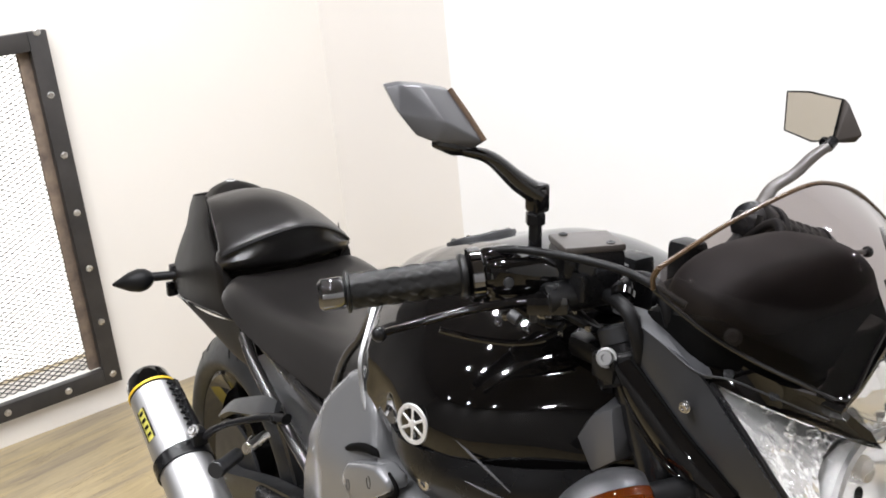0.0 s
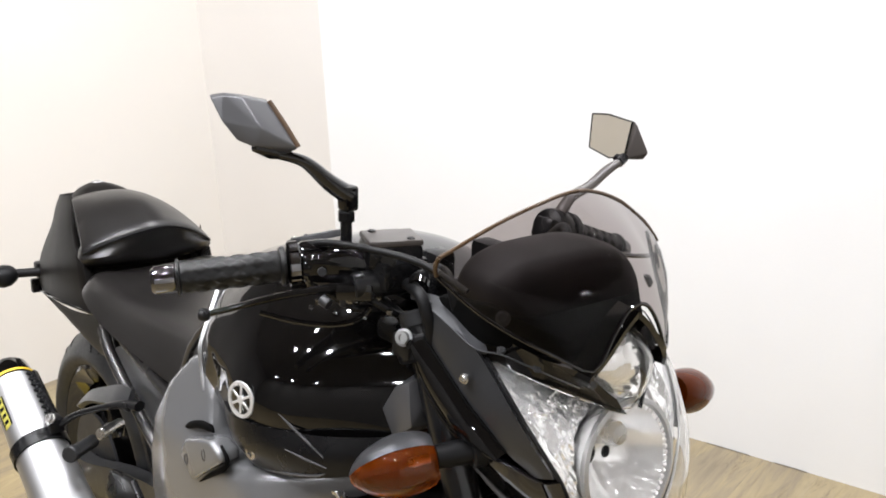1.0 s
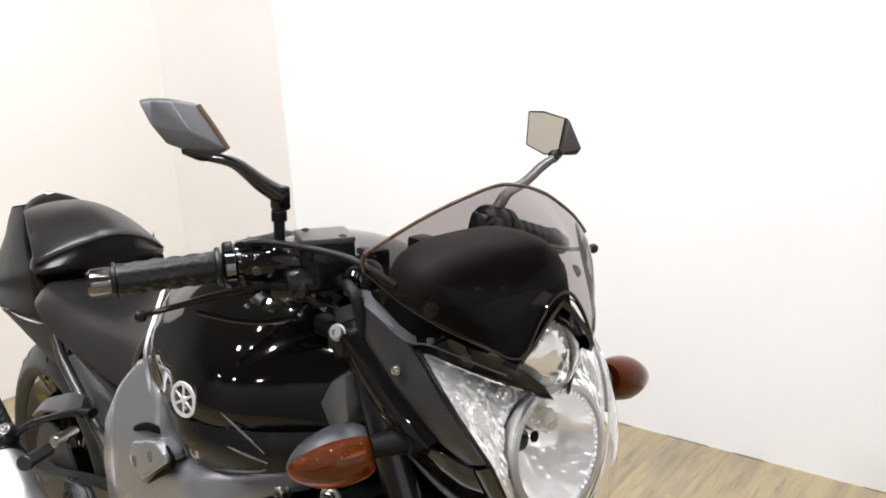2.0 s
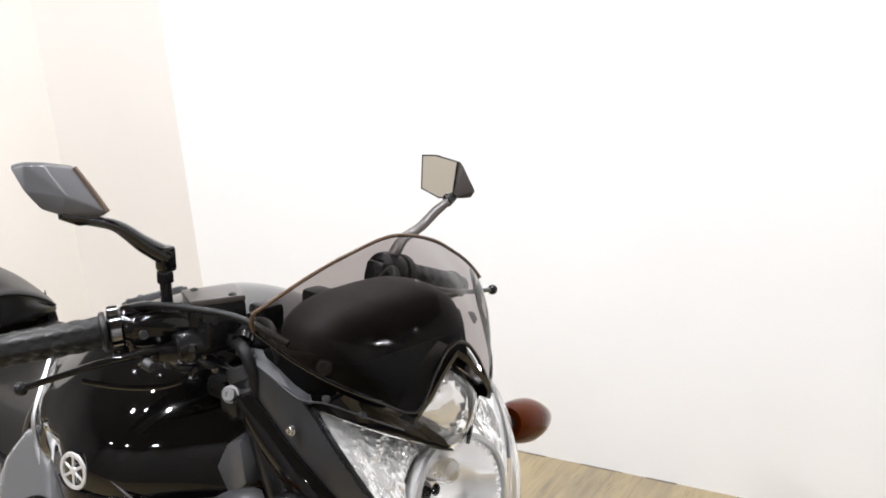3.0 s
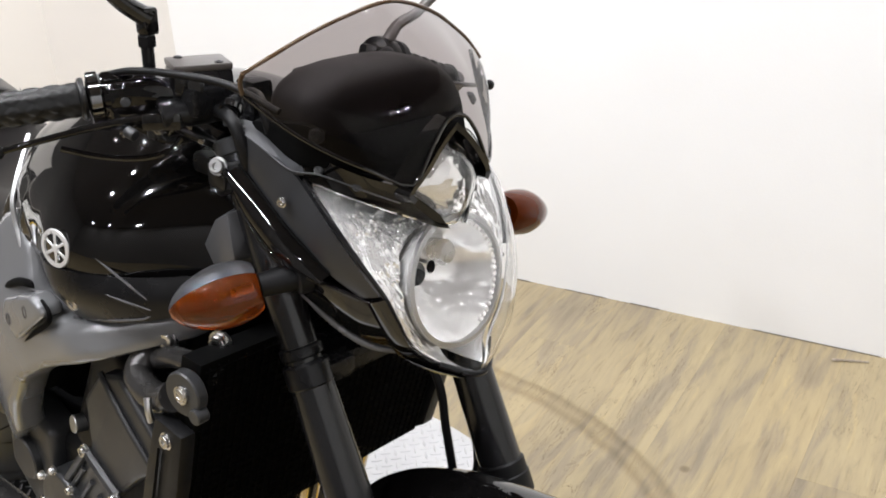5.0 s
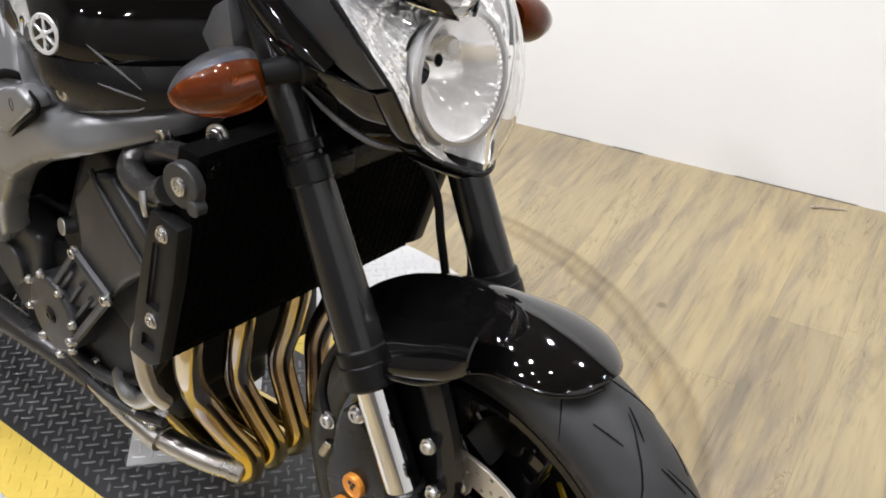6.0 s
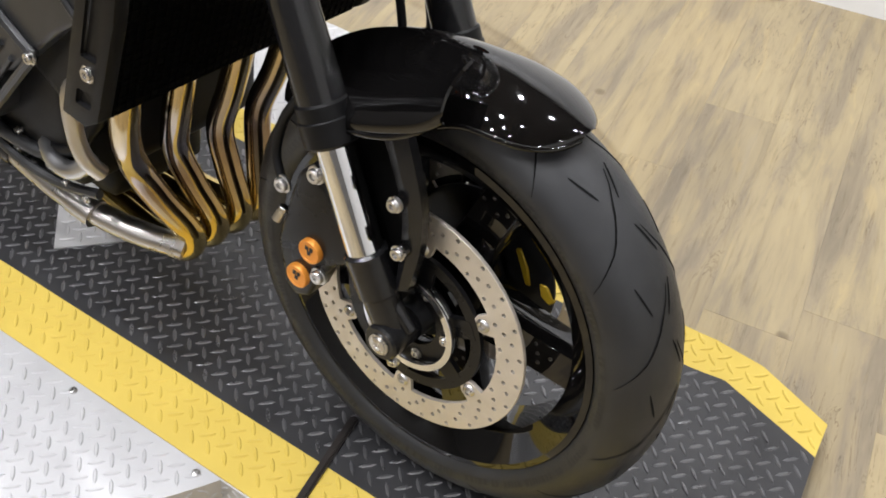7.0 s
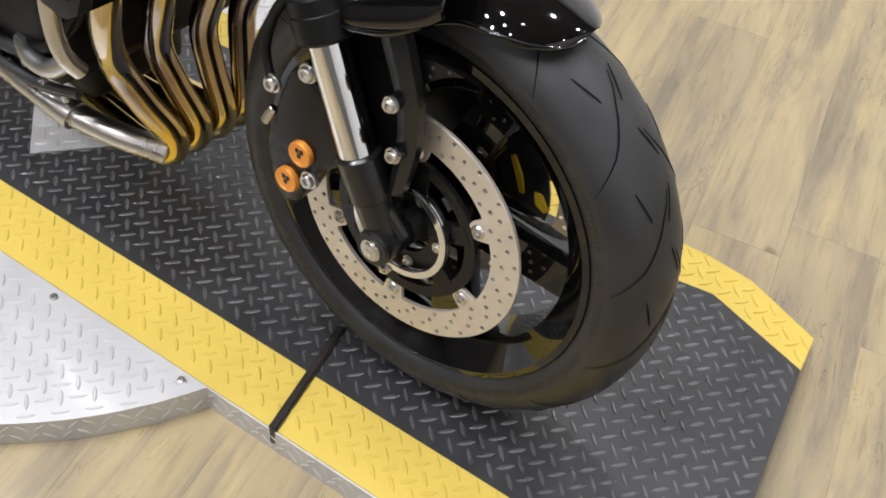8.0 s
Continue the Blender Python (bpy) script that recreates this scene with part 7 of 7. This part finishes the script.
part("master_cylinder", join(rod((-0.352, -0.175, 0.998), (-0.325, -0.095, 1.004), 0.0155, 18), box(-0.342, -0.125, 1.012, 0.045, 0.060, 0.03, 0.006)), SATIN, bar, "black brake master cylinder")
res_m = Matrix.Translation((-0.352, -0.124, 1.033)) @ pose(0, 0, 0, 0, 0, -22)
res_o = part("fluid_reservoir", moved(box(0, 0, -0.003, 0.050, 0.062, 0.026, 0.006), res_m), SATIN, bar, "black brake fluid reservoir with a flat grey lid")
part("reservoir_lid", moved(box(0, 0, 0.0125, 0.052, 0.060, 0.007, 0.0020), res_m), MIRRORARM, res_o, "flat grey lid")
for dx in (-0.019, 0.019):
    part("lid_screw", moved(bolt((dx, dx * 0.9, 0.0162), (0, 0, 1), 0.0035, 0.0015), res_m), CAST, res_o)
part("sight_glass", moved(lathe([(0, 0.004), (0.007, 0.004), (0.009, 0.002), (0.009, 0)], 20), Matrix.Translation((-0.326, -0.146, 1.030)) @ pose(0, 0, 0, 0, 0, 210)), CAST, bar)
part("control_housing", hull([(-0.412, -0.206, 0.996), (-0.396, -0.206, 0.990), (-0.412, -0.206, 1.026), (-0.392, -0.206, 1.028), (-0.402, -0.165, 1.036), (-0.366, -0.165, 1.036), (-0.366, -0.168, 0.990), (-0.402, -0.165, 0.992), (-0.378, -0.128, 1.022), (-0.340, -0.135, 1.018), (-0.345, -0.140, 0.992)], 0.007, 3), GLOSS, bar, "gloss black control housing")
part("starter_switch", moved(box(0, 0, 0, 0.036, 0.046, 0.046, 0.010, 3), Matrix.Translation((-0.400, -0.178, 1.004)) @ pose(0, 0, 0, 0, 0, -24)), GLOSS, bar)
part("switch_button", rod((-0.386, -0.192, 1.010), (-0.380, -0.195, 1.011), 0.005, 14), CAST, bar)
part("lever_bracket", hull([(-0.375, -0.150, 0.985), (-0.345, -0.135, 0.985), (-0.330, -0.165, 0.985), (-0.355, -0.195, 0.985), (-0.375, -0.150, 1.004), (-0.345, -0.135, 1.004), (-0.330, -0.165, 1.004), (-0.355, -0.195, 1.004)], 0.004), GLOSS, bar)
for p, r in (((-0.352, -0.178, 0.985), 0.007), ((-0.362, -0.160, 0.978), 0.006), ((-0.372, -0.205, 0.982), 0.005), ((-0.340, -0.150, 0.984), 0.005)):
    part("bracket_screw", bolt(p, (0.5, -0.6, -0.1), r * 0.62, 0.003), BARSTEEL, bar)
part("brake_light_switch", box(-0.385, -0.150, 0.976, 0.022, 0.030, 0.016, 0.003), MATTE, bar)
# cables and hoses from the bars down to the head
for pts, r in (([(-0.335, -0.095, 1.010), (-0.290, -0.100, 1.020), (-0.255, -0.115, 1.005), (-0.250, -0.10, 0.93)], 0.0055), ([(-0.340, -0.120, 1.000), (-0.285, -0.135, 1.000), (-0.270, -0.130, 0.960), (-0.290, -0.10, 0.88)], 0.0070),
               ([(-0.425, -0.195, 1.030), (-0.388, -0.182, 1.040), (-0.335, -0.162, 1.042), (-0.280, -0.138, 1.036), (-0.230, -0.118, 1.015)], 0.0040), ([(-0.38, -0.15, 0.99), (-0.34, -0.12, 0.96), (-0.33, -0.08, 0.90)], 0.006), ([(-0.39, 0.15, 0.99), (-0.32, 0.12, 1.03), (-0.28, 0.08, 0.98)], 0.006)):
    part("control_cable", tube(pts, r, 10), MATTE, bar)
for pts in ([(-0.345, -0.16, 0.985), (-0.33, -0.13, 0.965), (-0.34, -0.10, 0.955)], [(-0.375, -0.19, 0.988), (-0.36, -0.16, 0.968), (-0.345, -0.12, 0.972)]):
    part("switch_wire", tube(pts, 0.0045, 8), SATIN, bar)
part("top_yoke", join(hull([(-0.31, y, z) for y in (-0.13, 0.13) for z in (0.925, 0.948)] + [(-0.37, y, z) for y in (-0.13, 0.13) for z in (0.925, 0.948)] + [(-0.41, y, z) for y in (-0.04, 0.04) for z in (0.925, 0.948)], 0.008), box(-0.372, -0.04, 0.98, 0.035, 0.03, 0.07, 0.008), box(-0.372, 0.04, 0.98, 0.035, 0.03, 0.07, 0.008)), SATIN, bike)
for side in (-1, 1):
    part("fork_cap", rod(on_fork(0.955, side), on_fork(0.972, side), 0.022, 24), CAST, bike)
    part("yoke_clamp", join(rod(on_fork(0.922, side), on_fork(0.948, side), 0.033, 24), box(*(on_fork(0.940, side, 0.000, 0.020)), 0.03, 0.03, 0.026, 0.005)), SATIN, bike)
    part("yoke_bolt", bolt(on_fork(0.948, side, 0.010, 0.034), (0.5, side * 0.8, 0.3), 0.0075, 0.007), ALU, bike)
part("steering_head", rod((-0.335, 0, 0.93), (-0.235, 0, 0.71), 0.036, 24), SATIN, bike)
part("lower_yoke", box(-0.225, 0, 0.735, 0.07, 0.22, 0.03, 0.01), SATIN, bike)
part("air_duct", hull([(x, -0.146, z) for x, z in ((-0.334, 0.855), (-0.312, 0.888), (-0.288, 0.902), (-0.280, 0.852), (-0.312, 0.826))] + [(x - 0.006, -0.095, z) for x, z in ((-0.345, 0.850), (-0.318, 0.895), (-0.280, 0.908), (-0.275, 0.845), (-0.318, 0.815))], 0.003), MIRRORGREY, bike, "grey moulded duct beside the steering head")

# indicators
for side in (-1, 1):
    root, joint_, tip = Vector((-0.205, -0.122, 0.850)), Vector((-0.222, -0.160, 0.846)), Vector((-0.270, -0.250, 0.825))
    if side > 0:
        root, joint_, tip = Vector((-0.162, 0.115, 0.864)), Vector((-0.168, 0.158, 0.857)), Vector((-0.198, 0.280, 0.820))
    st = part("front_indicator", join(rod(root, joint_, 0.0140, 18, 0.0125), rod(root - (joint_ - root) * 0.5, root + (joint_ - root) * 0.1, 0.019, 18)), MATTE, bike, "front indicator with an amber lens on a rubber stalk")
    tip = joint_ + (tip - joint_) * (0.86 if side < 0 else 1.0)
    full_ = 1.14 if side < 0 else 0.98
    d = (tip - joint_)
    L = d.length
    m_ = Matrix.Translation(joint_) @ Vector((0, 1, 0)).rotation_difference(d.normalized()).to_matrix().to_4x4()
    secs = []
    for t, r in ((0, 0.020), (0.08, 0.0245), (0.22, 0.0275), (0.42, 0.0285), (0.62, 0.0250 if side < 0 else 0.0235), (0.8, 0.0195 if side < 0 else 0.0160), (0.93, 0.0115 if side < 0 else 0.0080), (1.0, 0.004 if side < 0 else 0.002)):
        secs.append([Vector((r * full_ * math.cos(a), L * t, r * full_ * math.sin(a))) for a in [2 * math.pi * k / 28 for k in range(28)]])
    secs = fine_rows(secs, 2)
    lens = loft(secs)
    part("indicator_lens", moved(lens, m_), AMBER if side < 0 else SHADEDAMBER, st, "amber indicator lens")
    if side < 0:
        shell = loft([[Vector((p.x * 1.03, p.y, p.z * 1.03)) for p in (s * 2)[29:42]] for s in secs], ring=False)
        bmesh.ops.solidify(shell, geom=shell.faces[:], thickness=0.002)
        part("indicator_shell", moved(shell, m_), MIRRORGREY, st, "grey rear shell of the indicator")
    part("indicator_bulb", moved(lathe([(0, 0.030), (0.0026, 0.029), (0.0034, 0.024), (0.0030, 0.010), (0, 0.010)], 14), m_), STEEL, st)

# mirrors
mr = part("mirror", tube([(-0.380, -0.161, 1.092), (-0.3855, -0.182, 1.1075), (-0.388, -0.212, 1.1325), (-0.393, -0.242, 1.1425)], [0.0135, 0.0120, 0.0082, 0.006], 12, 5, 0.8), GLOSS, bike, "grey angular mirror on a black arm")
part("mirror_stem", join(rod((-0.379, -0.165, 1.020), (-0.379, -0.165, 1.078), 0.0065, 14), rod((-0.379, -0.165, 1.064), (-0.379, -0.165, 1.076), 0.010, 6)), SATIN, mr)
part("arm_knuckle", hull([(-0.379 + dx, -0.163 + dy, z) for dx in (-0.0095, 0.0095) for dy in (-0.0085, 0.0085) for z in (1.076, 1.104)], 0.004), GLOSS, mr)
front_pts = [(-0.4227, -0.300, 1.2002), (-0.4143, -0.290, 1.2028), (-0.4084, -0.272, 1.201), (-0.4116, -0.240, 1.1935), (-0.3805, -0.2235, 1.149), (-0.3874, -0.232, 1.1430), (-0.3921, -0.250, 1.1440), (-0.3901, -0.268, 1.153), (-0.3984, -0.284, 1.1593), (-0.4068, -0.296, 1.1786), (-0.388, -0.262, 1.1714)]
shell_pts = front_pts + [(x - 0.022, y + 0.010, z) for x, y, z in front_pts[:-1]]
part("mirror_shell", hull(shell_pts, 0.002), MIRRORGREY, mr, "grey mirror shell")
part("shell_foot", hull([(x + dx, y, z - dz) for x, y, z in front_pts[5:8] for dx in (-0.010, 0.001) for dz in (-0.001, 0.006)], 0.002), GLOSS, mr, "dark foot of the mirror shell")
part("mirror_rim", tube([(-0.4125, -0.239, 1.1940), (-0.397, -0.2305, 1.172), (-0.3815, -0.2235, 1.150)], 0.0032, 8), BROWNEDGE, mr)
ml = part("mirror", tube([(-0.412, 0.200, 1.010), (-0.4115, 0.210, 1.0234), (-0.4127, 0.228, 1.0388), (-0.406, 0.255, 1.0518), (-0.3986, 0.278, 1.0713), (-0.3869, 0.292, 1.0854)], [0.011, 0.010, 0.009, 0.0085, 0.0085, 0.007], 12, 5, 0.75), MIRRORARM, bike, "angular mirror on a curved arm, glass towards the rider")
part("mirror_stem", rod((-0.412, 0.200, 0.975), (-0.412, 0.200, 1.016), 0.0065, 14), SATIN, ml)
gl_pts = [Vector((-0.503, 0.3583, 1.1319)), Vector((-0.459, 0.3415, 1.1375)), Vector((-0.3935, 0.3161, 1.1372)), Vector((-0.3918, 0.3138, 1.0877)), Vector((-0.4305, 0.3286, 1.0803)), Vector((-0.489, 0.3513, 1.0842))]
nrm = Vector((-0.361, -0.932, 0.030))
gl_pts = [p - nrm * 0.17 * (p.z - 1.110) for p in gl_pts]
g_mid = Vector((-0.44, 0.333, 1.110))
part("mirror_shell", hull([tuple(p + (p - g_mid) * 0.03) for p in gl_pts] + [(-0.3827, 0.3175, 1.1335), (-0.366, 0.325, 1.0967), (-0.374, 0.325, 1.087), (-0.385, 0.3190, 1.0855), (-0.400, 0.338, 1.128), (-0.47, 0.365, 1.12), (-0.46, 0.36, 1.092)], 0.002), MIRRORARM, ml, "grey mirror shell")
bm = bmesh.new()
f_ = bm.faces.new([bm.verts.new(p + nrm * 0.003) for p in gl_pts])
ex = bmesh.ops.extrude_face_region(bm, geom=[f_])
for v_ in ex["geom"]:
    if isinstance(v_, bmesh.types.BMVert):
        v_.co -= nrm * 0.004
part("mirror_glass", bm, GLASSMIRROR, ml, "mirror glass")
part("mirror_rim", tube([tuple(p + nrm * 0.0025) for p in gl_pts + gl_pts[:1]], 0.0014, 6, 1), SATIN, ml)
part("mirror_joint", join(rod((-0.388, 0.290, 1.083), (-0.392, 0.306, 1.089), 0.007, 12), rod((-0.407, 0.312, 1.086), (-0.405, 0.306, 1.084), 0.006, 12)), SATIN, ml)

# side stand
part("brake_line", tube([(-0.24, 0.06, 0.74), (-0.197, 0.08, 0.655), (-0.181, 0.08, 0.591), (-0.167, 0.08, 0.532)], 0.0055, 10), MATTE, bike)
part("side_stand", join(tube([(-0.74, 0.16, 0.22), (-0.78, 0.24, 0.10), (-0.80, 0.285, 0.032)], 0.011, 10), box(-0.80, 0.287, 0.030, 0.06, 0.035, 0.006, 0.002)), SATIN, bike)

# small clutter under the right-hand controls
for p, d, r in (((-0.372, -0.214, 0.976), (0.3, -0.6, -0.6), 0.0050), ((-0.352, -0.196, 0.972), (0.3, -0.6, -0.6), 0.0062), ((-0.334, -0.170, 0.968), (0.5, -0.6, -0.5), 0.0045), ((-0.318, -0.150, 0.974), (0.5, -0.7, -0.3), 0.0055)):
    part("clamp_screw", bolt(p, d, r * 0.45, 0.002), BARSTEEL, bar)
part("stop_wire", tube([(-0.410, -0.255, 0.968), (-0.390, -0.225, 0.958), (-0.365, -0.195, 0.955), (-0.345, -0.172, 0.962), (-0.338, -0.160, 0.976)], 0.0032, 8), GLOSS, bar)
part("cable_guide", moved(lathe([(0.009, -0.004), (0.0115, -0.004), (0.0115, 0.004), (0.009, 0.004)], 20, closed=True), Matrix.Translation((-0.300, -0.125, 1.006)) @ pose(0, 0, 0, 30, 0, 40)), GLOSS, bar)
for k in range(4):
    part("hose_ferrule", moved(lathe([(0.0058, -0.003), (0.0085, -0.003), (0.0085, 0.003), (0.0058, 0.003)], 16, closed=True), Matrix.Translation((-0.285 + 0.004 * k, -0.128, 0.992 - 0.010 * k)) @ pose(0, 0, 0, 80, 20, 0)), SATIN, bar)
# crankcase bolts and hoses low on the engine
for k in range(6):
    part("case_bolt", bolt((-0.47 - 0.036 * k, -0.172 - 0.003 * (k % 2), 0.262 + 0.008 * (k % 3)), (0, -1, -0.1), 0.0050, 0.005), ZINC, eng)
part("case_edge", tube([(-0.45, -0.165, 0.275), (-0.52, -0.176, 0.262), (-0.60, -0.180, 0.262), (-0.68, -0.176, 0.272)], 0.007, 8), ENGCOVER, eng)
part("breather_hose", tube([(-0.44, -0.13, 0.42), (-0.47, -0.15, 0.36), (-0.50, -0.165, 0.32), (-0.55, -0.165, 0.30)], 0.009, 10), SATIN, eng)

# ---------------------------------------------------------------- planks, last
PW, PL = 0.152, 1.22
c8, s8 = math.cos(PLANKTURN), math.sin(PLANKTURN)
random.seed(4)
pm = bpy.data.meshes.new("plank")
bm = box(0, 0, -0.0015, PW - 0.0002, PL - 0.0002, 0.003, 0.0002, 1)
bm.to_mesh(pm)
bm.free()
pm.materials.append(PLANK)
for i in range(-22, 20):
    shift = random.random() * PL
    for j in range(-3, 4):
        u_, w_ = i * PW, j * PL + shift
        x, y = -0.3 + u_ * c8 - w_ * s8, 0.3 + u_ * s8 + w_ * c8
        if not (-3.1 < x < 2.2 and -2.0 < y < 2.3):
            continue
        if y - back_y(x) > 0.75:
            continue
        pk = new("plank", pm)
        pk.parent = floor
        pk.matrix_local = pose(x, y, FLOOR, 0, 0, 8.0)
